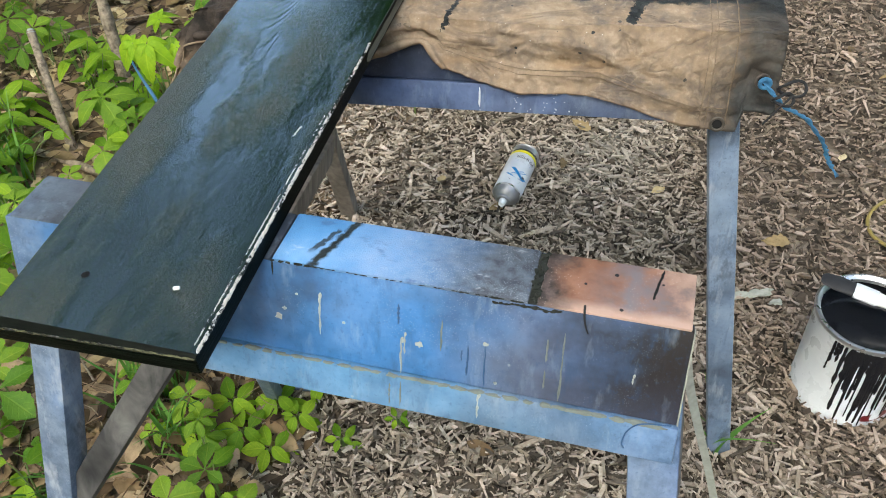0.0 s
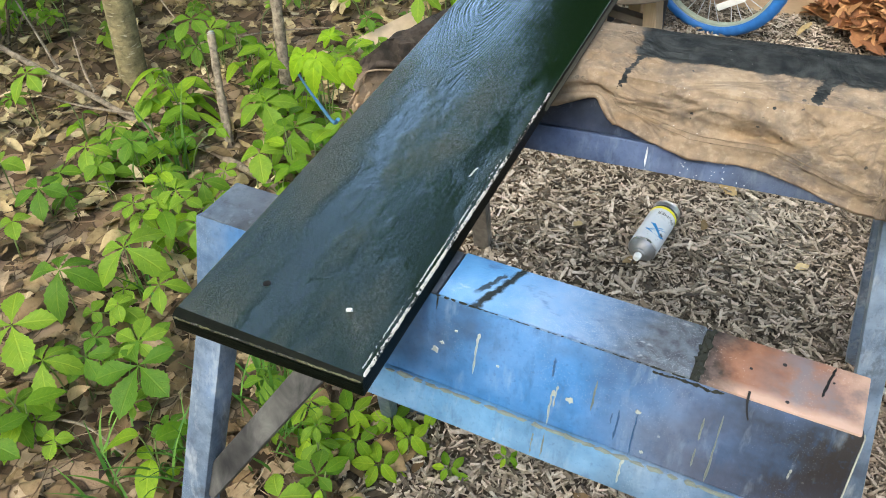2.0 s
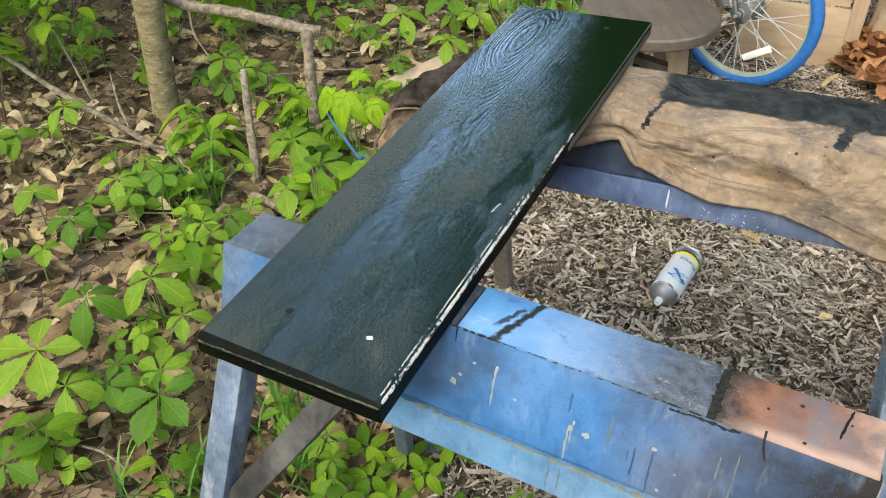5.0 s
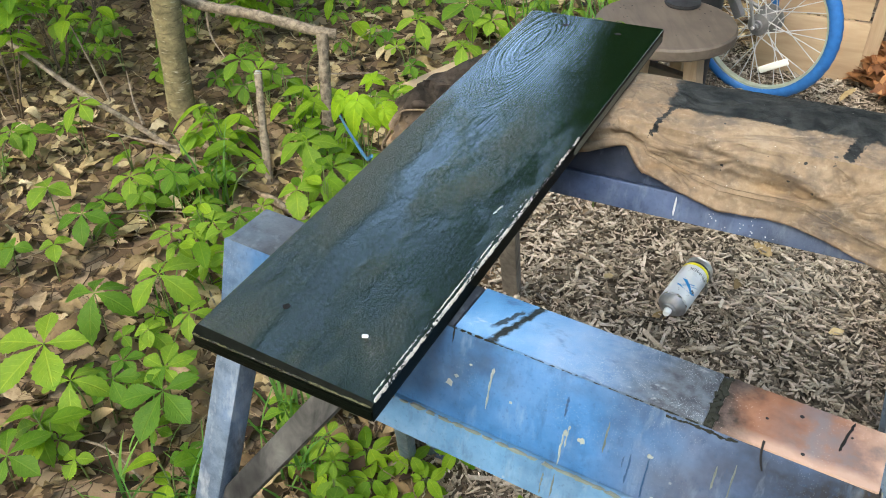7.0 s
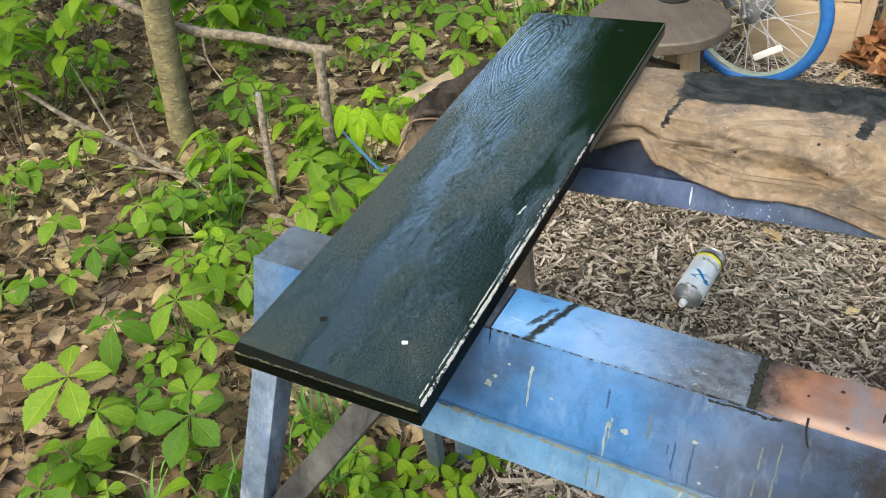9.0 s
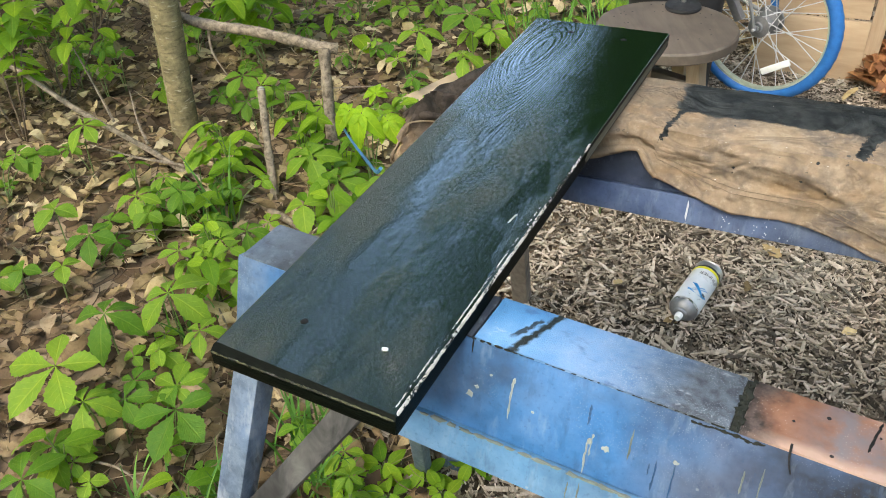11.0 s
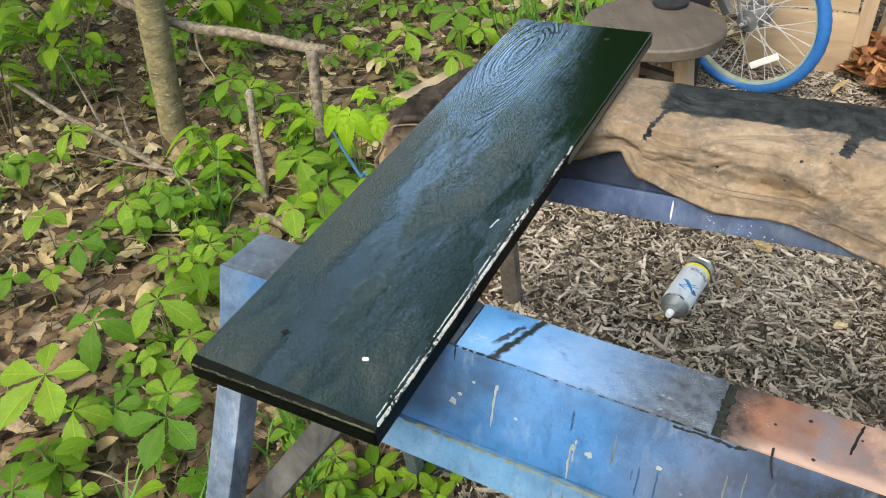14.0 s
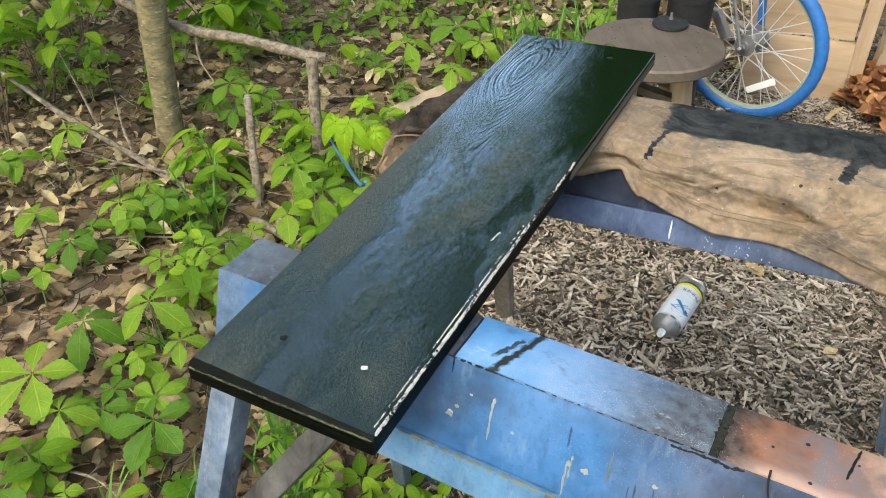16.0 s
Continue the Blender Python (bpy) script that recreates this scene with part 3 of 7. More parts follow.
def foliage(name, low, high, glow=0.35, use_island=False, veins=0.0):
    """Leaf green that lets light through; veins follow the leaf's own map: u across, v along."""
    m, nt, b = material(name, 0.5, 0.0, 0.22)
    v = coords(nt)
    n = noisy(nt, v, 30, 3)
    r = island(nt) if use_island else dice(nt)
    c = ramp(nt, calc(nt, "ADD", calc(nt, "MULTIPLY", r, 0.8), calc(nt, "MULTIPLY", n, 0.2)), (0.1, low), (0.9, high))
    mott = noisy(nt, scaled(nt, v, (9, 9, 9)), 1, 4, 0.6)
    c = blend(nt, span(nt, mott, 0.48, 0.7, 0, 0.45), c, blend(nt, 1.0, c, (1.3, 1.18, 0.9), "MULTIPLY"))
    c = blend(nt, span(nt, mott, 0.5, 0.3, 0, 0.4), c, blend(nt, 1.0, c, (0.6, 0.72, 0.8), "MULTIPLY"))
    height = calc(nt, "ADD", mott, noisy(nt, v, 40, 3))
    if veins:
        ax = axes(nt, coords(nt, "UV"))
        off = calc(nt, "ABSOLUTE", calc(nt, "SUBTRACT", ax[0], 0.5))
        rib = span(nt, off, 0.045, 0.015)
        wave = calc(nt, "FRACT", calc(nt, "SUBTRACT", calc(nt, "MULTIPLY", ax[1], 7.0), calc(nt, "MULTIPLY", off, 3.6)))
        side = calc(nt, "MULTIPLY", span(nt, calc(nt, "ABSOLUTE", calc(nt, "SUBTRACT", wave, 0.5)), 0.42, 0.49), span(nt, off, 0.48, 0.3))
        line = calc(nt, "MAXIMUM", rib, calc(nt, "MULTIPLY", side, 0.55))
        c = blend(nt, calc(nt, "MULTIPLY", line, veins), c, blend(nt, 1.0, c, (1.75, 1.4, 1.9), "MULTIPLY"))
        height = calc(nt, "SUBTRACT", calc(nt, "MULTIPLY", height, 0.5), line)
    put(nt, b.inputs["Base Color"], c)
    relief(nt, b, height, 0.35, 0.006)
    t = nt.nodes.new("ShaderNodeBsdfTranslucent")
    put(nt, t.inputs["Color"], blend(nt, 1.0, c, (1.0, 1.15, 0.5), "MULTIPLY"))
    mix = nt.nodes.new("ShaderNodeMixShader")
    mix.inputs[0].default_value = glow
    nt.links.new(b.outputs[0], mix.inputs[1])
    nt.links.new(t.outputs[0], mix.inputs[2])
    nt.links.new(mix.outputs[0], nt.nodes["Material Output"].inputs[0])
    return m


M_CREEPER = foliage("creeper_green", (0.09, 0.2, 0.018), (0.235, 0.375, 0.034), 0.42, False, 0.6)
M_YOUNG = foliage("young_maple_green", (0.27, 0.45, 0.02), (0.36, 0.52, 0.03), 0.45, False, 0.5)
M_SHRUB = foliage("shrub_green", (0.12, 0.25, 0.016), (0.29, 0.45, 0.028), 0.5, False, 0.5)
M_GRASS = foliage("grass_green", (0.06, 0.16, 0.03), (0.17, 0.33, 0.07), 0.3, True)
M_CANOPY = foliage("canopy_green", (0.025, 0.07, 0.012), (0.08, 0.17, 0.03), 0.3, True)
M_STEM = plain("green_stem", (0.14, 0.2, 0.05), 0.6, 0, 0.4)

# ---- mesh helpers ----

# Scale and offset of the ground plan.
PLAN = Matrix.Translation((-0.015, -0.027, 0)) @ Matrix.Scale(1.12, 4)


def finish(name, bm, mat, parent=None, smooth=True):
    me = bpy.data.meshes.new(name)
    bm.to_mesh(me)
    bm.free()
    me.materials.append(mat)
    if smooth:
        me.polygons.foreach_set("use_smooth", [True] * len(me.polygons))
        me.set_sharp_from_angle(angle=radians(38))
    ob = new(name, me)
    if parent:
        ob.parent = parent
    return ob


def part(name, bm, mat, parent, label=""):
    return tagged(finish(name, bm, mat, parent), label)


def share(name, me, parent, m):
    ob = new(name, me)
    ob.parent = parent
    ob.matrix_basis = m
    return ob


def thing(name, m, label, category, group="", kind="", bench=False):
    ob = new(name)
    ob.empty_display_size = 0.05
    ob.matrix_basis = m if bench else PLAN @ m
    return tagged(ob, label, category, group, kind)


def merge(bm, other):
    me = bpy.data.meshes.new("tmp")
    other.to_mesh(me)
    other.free()
    bm.from_mesh(me)
    bpy.data.meshes.remove(me)
    return bm


def hexa(c, bevel=0.002, cuts=2):
    """A solid between eight corners: four below, four above, both counter-clockwise from above."""
    bm = bmesh.new()
    v = [bm.verts.new(p) for p in c]
    for f in ((3, 2, 1, 0), (4, 5, 6, 7), (0, 1, 5, 4), (1, 2, 6, 5), (2, 3, 7, 6), (3, 0, 4, 7)):
        bm.faces.new([v[i] for i in f])
    bmesh.ops.recalc_face_normals(bm, faces=bm.faces)
    if bevel:
        bmesh.ops.bevel(bm, geom=list(bm.edges), offset=bevel, segments=cuts, profile=0.6, affect="EDGES")
    return bm


def block(x0, x1, y0, y1, z0, z1, bevel=0.002, cuts=2):
    return hexa([(x0, y0, z0), (x1, y0, z0), (x1, y1, z0), (x0, y1, z0), (x0, y0, z1), (x1, y0, z1), (x1, y1, z1), (x0, y1, z1)], bevel, cuts)


def bar(a, b, w, d, side=(1, 0, 0), bevel=0.003):
    """A square-cut stick from a to b, w wide along side and d deep."""
    a, b = Vector(a), Vector(b)
    ax = (b - a).normalized()
    s = Vector(side)
    s = (s - ax * s.dot(ax)).normalized()
    n = ax.cross(s)
    c = [p + s * (i * w / 2) + n * (j * d / 2) for p in (a, b) for i, j in ((-1, -1), (1, -1), (1, 1), (-1, 1))]
    return hexa(c, bevel)


def lathe(profile, steps=32, close=True):
    """Turns (radius, height) pairs about z."""
    bm = bmesh.new()
    rings = []
    for r, z in profile:
        if r < 1e-5:
            rings.append([bm.verts.new((0, 0, z))])
        else:
            rings.append([bm.verts.new((r * math.cos(2 * math.pi * i / steps), r * math.sin(2 * math.pi * i / steps), z)) for i in range(steps)])
    for p, q in zip(rings, rings[1:]):
        for i in range(steps):
            j = (i + 1) % steps
            if len(p) == 1 and len(q) == 1:
                continue
            if len(p) == 1:
                bm.faces.new((p[0], q[i], q[j]))
            elif len(q) == 1:
                bm.faces.new((p[i], q[0], p[j]))
            else:
                bm.faces.new((p[i], q[i], q[j], p[j]))
    bmesh.ops.recalc_face_normals(bm, faces=bm.faces)
    return bm


def sweep(points, radius, sides=8, knots=0.0):
    """A round tube along points; radius may taper as (first, last)."""
    pts = [Vector(p) for p in points]
    r0, r1 = radius if isinstance(radius, tuple) else (radius, radius)
    bm = bmesh.new()
    rings, ref = [], Vector((0.13, 0.27, 0.95))
    for i, p in enumerate(pts):
        t = (pts[min(i + 1, len(pts) - 1)] - pts[max(i - 1, 0)]).normalized()
        s = t.cross(ref)
        if s.length < 0.05:
            s = t.cross(Vector((1, 0, 0)))
        s.normalize()
        n = t.cross(s)
        r = r0 + (r1 - r0) * i / (len(pts) - 1)
        if knots:
            r *= 1 + knots * noise.noise(p * 40)
        rings.append([bm.verts.new(p + r * (math.cos(2 * math.pi * k / sides) * s + math.sin(2 * math.pi * k / sides) * n)) for k in range(sides)])
    for a, b in zip(rings, rings[1:]):
        for k in range(sides):
            bm.faces.new((a[k], a[(k + 1) % sides], b[(k + 1) % sides], b[k]))
    bm.faces.new(rings[0][::-1])
    bm.faces.new(rings[-1])
    bmesh.ops.recalc_face_normals(bm, faces=bm.faces)
    return bm


def smooth_path(points, n=6):
    """Catmull-Rom through the points."""
    p = [Vector(q) for q in points]
    p = [2 * p[0] - p[1], *p, 2 * p[-1] - p[-2]]
    out = []
    for a, b, c, d in zip(p, p[1:], p[2:], p[3:]):
        for i in range(n):
            t = i / n
            out.append(0.5 * (2 * b + (c - a) * t + (2 * a - 5 * b + 4 * c - d) * t * t + (3 * b - a - 3 * c + d) * t ** 3))
    out.append(p[-2])
    return out


def raw(name, verts, faces, mat, smooth=False):
    """A mesh from number arrays, for loose stuff."""
    me = bpy.data.meshes.new(name)
    me.from_pydata(verts, [], faces)
    me.materials.append(mat)
    if smooth:
        me.polygons.foreach_set("use_smooth", [True] * len(me.polygons))
    me.update()
    ob = new(name, me)
    ob.matrix_basis = PLAN
    return ob


def disc_patch(rx, ry, thick, steps=14, seed=0, rag=0.2):
    """A flat blob with an uneven outline in the xy plane."""
    rng = random.Random(seed)
    bm = bmesh.new()
    low, top = [], []
    for i in range(steps):
        a = 2 * math.pi * i / steps
        k = 1 + rng.uniform(-rag, rag)
        low.append(bm.verts.new((rx * k * math.cos(a), ry * k * math.sin(a), 0)))
        top.append(bm.verts.new((rx * k * 0.8 * math.cos(a), ry * k * 0.8 * math.sin(a), thick)))
    bm.faces.new(top)
    for i in range(steps):
        j = (i + 1) % steps
        bm.faces.new((low[i], low[j], top[j], top[i]))
    return bm


def ragged_strip(length, width, thick, seed, rag=0.4, steps=60):
    """A thin uneven strip along x, centred, lying in the xy plane."""
    rng = random.Random(seed)
    bm = bmesh.new()
    rows = []
    for i in range(steps + 1):
        x = length * (i / steps - 0.5)
        a, b = width / 2 * (1 + rng.uniform(-rag, rag)), width / 2 * (1 + rng.uniform(-rag, rag))
        if i in (0, steps):
            a = b = width * 0.1
        rows.append([bm.verts.new((x, -a, 0)), bm.verts.new((x, -a * 0.6, thick)), bm.verts.new((x, b * 0.6, thick)), bm.verts.new((x, b, 0))])
    for p, q in zip(rows, rows[1:]):
        for k in range(3):
            bm.faces.new((p[k], q[k], q[k + 1], p[k + 1]))
    bmesh.ops.recalc_face_normals(bm, faces=bm.faces)
    return bm

# ---- ground ----


def edge_x(y):
    """Where the mulch gives way to leaf litter."""
    return -0.19 + max(0.0, y - 1.5) * 0.42 + 0.07 * math.sin(3.1 * y) - max(0.0, 0.95 - y) * 0.5


def lie(x, y):
    """Height of the ground."""
    far = min(1.0, max(0.0, (math.hypot(x, y - 1.2) - 0.9) / 2.0))
    return 0.006 * noise.noise((x * 5, y * 5, 0)) + far * (0.05 * noise.noise((x * 0.9, y * 0.9, 3)))


def ground():
    near = [i * 0.05 for i in range(-60, 61)]
    far = [3.0 + 0.25 * 1.32 ** i for i in range(1, 20)]
    xs = [-k for k in far[::-1]] + near + far
    ys = [1.4 + k for k in xs]
    verts = [(x, y, lie(x, y)) for y in ys for x in xs]
    n = len(xs)
    faces = [(j * n + i, j * n + i + 1, (j + 1) * n + i + 1, (j + 1) * n + i) for j in range(n - 1) for i in range(n - 1)]
    ob = raw("ground", verts, faces, M_SOIL, True)
    return tagged(ob, "dark brown forest soil under mulch and leaves", "ground", kind="structure")


ground()


def scatter_chips():
    rng = np.random.default_rng(4)
    n = 118000
    y = 0.62 + 2.7 * rng.random(n) ** 1.25
    x = -0.5 + 1.75 * rng.random(n)
    border = np.array([edge_x(k) for k in y])
    border = np.where((y > 1.15) & (y < 1.95), np.minimum(border, -0.3), np.where((y > 1.9) & (y < 2.9), np.minimum(border, -0.2), border))
    keep = x > border + rng.normal(0, 0.05, n) - 0.25 * (rng.random(n) < 0.06)
    keep &= rng.random(len(x)) > np.clip((x - 0.95) / 0.3, 0, 0.85)
    keep &= ~((x > 0.6) & (y > 1.25) & (rng.random(len(x)) < 0.5))
    x, y = x[keep], y[keep]
    far = 26000
    ring = 0.9 + 2.6 * rng.random(far) ** 0.8
    turn = rng.uniform(-2.6, 1.25, far)
    fx, fy = 0.45 + ring * np.cos(turn), 1.6 + ring * np.sin(turn)
    out = ((fx > 1.15) | (fy < 0.7)) & (fx > -0.25 - 0.2 * rng.random(far))
    x, y = np.concatenate([x, fx[out]]), np.concatenate([y, fy[out]])
    n = len(x)
    size = 0.75 + 0.55 * rng.random(n)
    ln = np.clip(rng.lognormal(math.log(0.0132), 0.58, n), 0.005, 0.055) * size
    wd = np.clip(ln * rng.uniform(0.12, 0.4, n), 0.0018, 0.0095)
    th = rng.uniform(0.0012, 0.0035, n)
    yaw = rng.uniform(0, 2 * math.pi, n)
    tip, lean = rng.normal(0, 0.22, n), rng.normal(0, 0.28, n)
    z = np.array([lie(a, b) for a, b in zip(x, y)]) + 0.003 + 0.014 * rng.random(n)
    corner = np.array([(-1, -1, 0), (1, -1, 0), (1, 1, 0), (-1, 1, 0), (-1, -1, 1), (1, -1, 1), (1, 1, 1), (-1, 1, 1)], float)
    jit = rng.uniform(0.12, 1.0, (n, 4, 2))
    p = np.empty((n, 8, 3))
    for k in range(8):
        p[:, k, 0] = corner[k, 0] * ln / 2 * (0.55 + 0.45 * jit[:, k % 4, 0])
        p[:, k, 1] = corner[k, 1] * wd / 2 * jit[:, k % 4, 1]
        p[:, k, 2] = corner[k, 2] * th
    p[:, :, 2] += p[:, :, 0] * np.tan(tip)[:, None] + p[:, :, 1] * np.tan(lean)[:, None]
    c, s = np.cos(yaw)[:, None], np.sin(yaw)[:, None]
    q = np.empty_like(p)
    q[:, :, 0] = c * p[:, :, 0] - s * p[:, :, 1] + x[:, None]
    q[:, :, 1] = s * p[:, :, 0] + c * p[:, :, 1] + y[:, None]
    q[:, :, 2] = p[:, :, 2] + z[:, None]
    f = np.array([(4, 5, 6, 7), (0, 1, 5, 4), (1, 2, 6, 5), (2, 3, 7, 6), (3, 0, 4, 7)])
    faces = (np.arange(n)[:, None, None] * 8 + f[None]).reshape(-1, 4)
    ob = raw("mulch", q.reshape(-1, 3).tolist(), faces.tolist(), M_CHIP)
    tagged(ob, "grey-brown shredded wood mulch covering the ground", "mulch", kind="stuff")


scatter_chips()


def leaf_outline(kind):
    """Half-width at stations along a leaf of unit length."""
    if kind == "oak":
        return [(0.0, 0.012), (0.08, 0.03), (0.2, 0.16), (0.28, 0.1), (0.42, 0.25), (0.5, 0.13), (0.64, 0.3), (0.74, 0.16), (0.86, 0.2), (1.0, 0.03)]
    if kind == "beech":
        return [(0.0, 0.01), (0.1, 0.08), (0.28, 0.22), (0.5, 0.27), (0.72, 0.2), (0.9, 0.08), (1.0, 0.01)]
    return [(0.0, 0.01), (0.1, 0.05), (0.2, 0.42), (0.3, 0.2), (0.45, 0.5), (0.58, 0.2), (0.72, 0.3), (0.85, 0.1), (1.0, 0.01)]


def scatter_leaves(name, kinds, n, place, sizes, mat, label, seed, lift=0.02, curl=1.0, stations=14):
    rng = np.random.default_rng(seed)
    verts, faces = [], []
    base = 0
    made = 0
    along = np.linspace(0, 1, stations)
    shape = {}
    for k in set(kinds):
        st = np.array(leaf_outline(k))
        shape[k] = np.interp(along, st[:, 0], st[:, 1])
    quads = np.array([(4 * i + q, 4 * i + q + 1, 4 * i + q + 5, 4 * i + q + 4) for i in range(stations - 1) for q in range(3)])
    t = along - 0.5
    while made < n:
        x, y, z = place(rng)
        if x is None:
            continue
        made += 1
        half = shape[kinds[int(rng.integers(len(kinds)))]]
        ln = rng.uniform(*sizes) if rng.random() < 0.75 else rng.uniform(sizes[0], sizes[0] + 0.35 * (sizes[1] - sizes[0]))
        bend, fold, twist, cup = rng.normal(0, 0.9) * curl, rng.uniform(-0.1, 0.7) * curl, rng.normal(0, 0.5) * curl, rng.normal(0, 0.7) * curl
        lean, ruff, turn = rng.normal(0, 0.12), rng.uniform(0.0, 0.05) * curl, rng.uniform(0, 6.28)
        pts = np.zeros((stations, 4, 3))
        for j, side in enumerate((-1, -0.36, 0.36, 1)):
            w = half * side * (1 + 0.2 * np.sin(5 * along + turn + (2 if side < 0 else 0)))
            pts[:, j, 0] = t
            pts[:, j, 1] = w * math.cos(fold) + lean * t * t
            pts[:, j, 2] = np.abs(w) * math.sin(fold) + bend * t * t * 0.8 + w * twist * t * 1.5 + cup * (abs(side) - side * side) * half + ruff * abs(side) * np.sin(11 * along + turn + side)
        pts *= ln
        e = Euler((rng.normal(0, 0.3), rng.normal(0, 0.28), rng.uniform(0, 6.28))).to_matrix()
        pts = pts.reshape(-1, 3) @ np.array(e).T
        pts[:, 2] -= pts[:, 2].min()
        pts += (x, y, z + lift * rng.random())
        verts.append(pts)
        faces.append(quads + base)
        base += 4 * stations
    ob = raw(name, np.concatenate(verts).tolist(), np.concatenate(faces).tolist(), mat, True)
    return tagged(ob, label, "leaves", kind="stuff")


def forest_floor(rng):
    y = 0.45 + 4.6 * rng.random() ** 1.15
    x = edge_x(y) - 0.02 - 3.6 * rng.random() ** 1.1
    if (x > -0.22 and 1.9 < y < 2.8) or (x > -0.34 and 1.15 < y < 1.95):
        return None, None, None
    return x, y, lie(x, y)


def over_mulch(rng):
    y = 0.8 + 2.4 * rng.random()
    x = edge_x(y) + 1.5 * rng.random()
    return x, y, lie(x, y) + 0.012


def behind_stool(rng):
    y = 2.65 + 1.9 * rng.random()
    x = -0.75 + 0.6 * rng.random()
    return x, y, lie(x, y) + 0.006


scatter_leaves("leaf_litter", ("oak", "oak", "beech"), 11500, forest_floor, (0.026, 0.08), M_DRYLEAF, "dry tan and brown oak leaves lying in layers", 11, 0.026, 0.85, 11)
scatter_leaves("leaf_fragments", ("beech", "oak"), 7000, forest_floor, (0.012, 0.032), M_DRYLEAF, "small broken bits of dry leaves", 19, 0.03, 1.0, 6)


def scatter_stalks():
    """Thin leaf stalks, needles and bits of twig lying every way among the leaves."""
    rng = np.random.default_rng(23)
    verts, faces = [], []
    made = 0
    while made < 5200:
        x, y, z = forest_floor(rng)
        if x is None:
            continue
        made += 1
        ln, w, a, bow = rng.uniform(0.025, 0.11), rng.uniform(0.0006, 0.0018), rng.uniform(0, 6.28), rng.normal(0, 0.14)
        lift, rise = rng.uniform(0.018, 0.042), rng.normal(0, 0.14)
        d, s = np.array((math.cos(a), math.sin(a), rise)), np.array((-math.sin(a), math.cos(a), 0))
        k = len(verts)
        for j in range(5):
            t = j / 4
            c = np.array((x, y, z + lift)) + d * (ln * (t - 0.5)) + s * (ln * bow * 4 * t * (1 - t))
            ww = w * (1 - 0.4 * t)
            verts += [tuple(c - s * ww), tuple(c + s * ww), tuple(c + np.array((0, 0, 1.5 * ww)))]
        for j in range(4):
            q = k + 3 * j
            faces += [(q, q + 3, q + 5, q + 2), (q + 2, q + 5, q + 4, q + 1), (q + 1, q + 4, q + 3, q)]
    tagged(raw("leaf_stalks", verts, faces, M_STALK, True), "thin dry stalks and needles strewn among leaves", "stalks", kind="stuff")


scatter_stalks()


def outer_litter(rng):
    while True:
        x, y = -0.6 + rng.normal(0, 2.6), 1.6 + rng.normal(0, 2.6)
        if (x < edge_x(y) - 3.2 or y < 0.5 or y > 4.6) and x < 0.3 + max(0, y - 4.0):
            return x, y, lie(x, y)


scatter_leaves("outer_leaf_litter", ("oak", "oak", "beech"), 3500, outer_litter, (0.05, 0.1), M_DRYLEAF, "dry brown leaves thinning out over the ground", 17, 0.02, 1.0, 8)
scatter_leaves("fallen_leaves", ("oak", "beech"), 45, over_mulch, (0.03, 0.06), M_DRYLEAF, "few dry leaves scattered on the mulch", 12, 0.005, 0.5)
scatter_leaves("brown_leaf_drift", ("oak", "beech"), 700, behind_stool, (0.06, 0.11), M_DRYLEAF, "dry brown leaves drifted behind the stool", 13, 0.03)


def leaf_pile(rng):
    a, r = rng.uniform(0, 6.28), math.sqrt(rng.random())
    x, y = 0.72 + 0.24 * r * math.cos(a), 2.7 + 0.2 * r * math.sin(a)
    return x, y, 0.2 * (1 - r) ** 0.7 * rng.random() ** 0.4 + 0.01


scatter_leaves("leaf_pile", ("maple", "maple", "oak"), 420, leaf_pile, (0.07, 0.13), M_MAPLE, "heap of dry orange-brown maple leaves", 14, 0.02, 1.0)

# ---- sawhorses ----

BENCH = pose(-0.051, 0.723, 0, 0, 0, -10.47)
LIFT = 0.134
FAR = BENCH @ pose(0, 0.45, 0, 0, 0, 6)
SPLAY = 18.0


def slope(top, deep=0.0):
    """Frame of the splayed front face: x along, y up the slope, z out of it. Its origin is the top front edge."""
    s, c = math.sin(radians(SPLAY)), math.cos(radians(SPLAY))
    return Matrix(((1, 0, 0, 0), (0, s, -c, deep), (0, c, s, top), (0, 0, 0, 1)))


def turned(bm, m):
    bmesh.ops.transform(bm, matrix=m, verts=bm.verts)
    bmesh.ops.recalc_face_normals(bm, faces=bm.faces)
    return bm


def back(m, depth):
    """Mirrors a front face to the back of the beam."""
    return Matrix.Translation((0, depth, 0)) @ Matrix.Diagonal((1, -1, 1, 1)) @ m


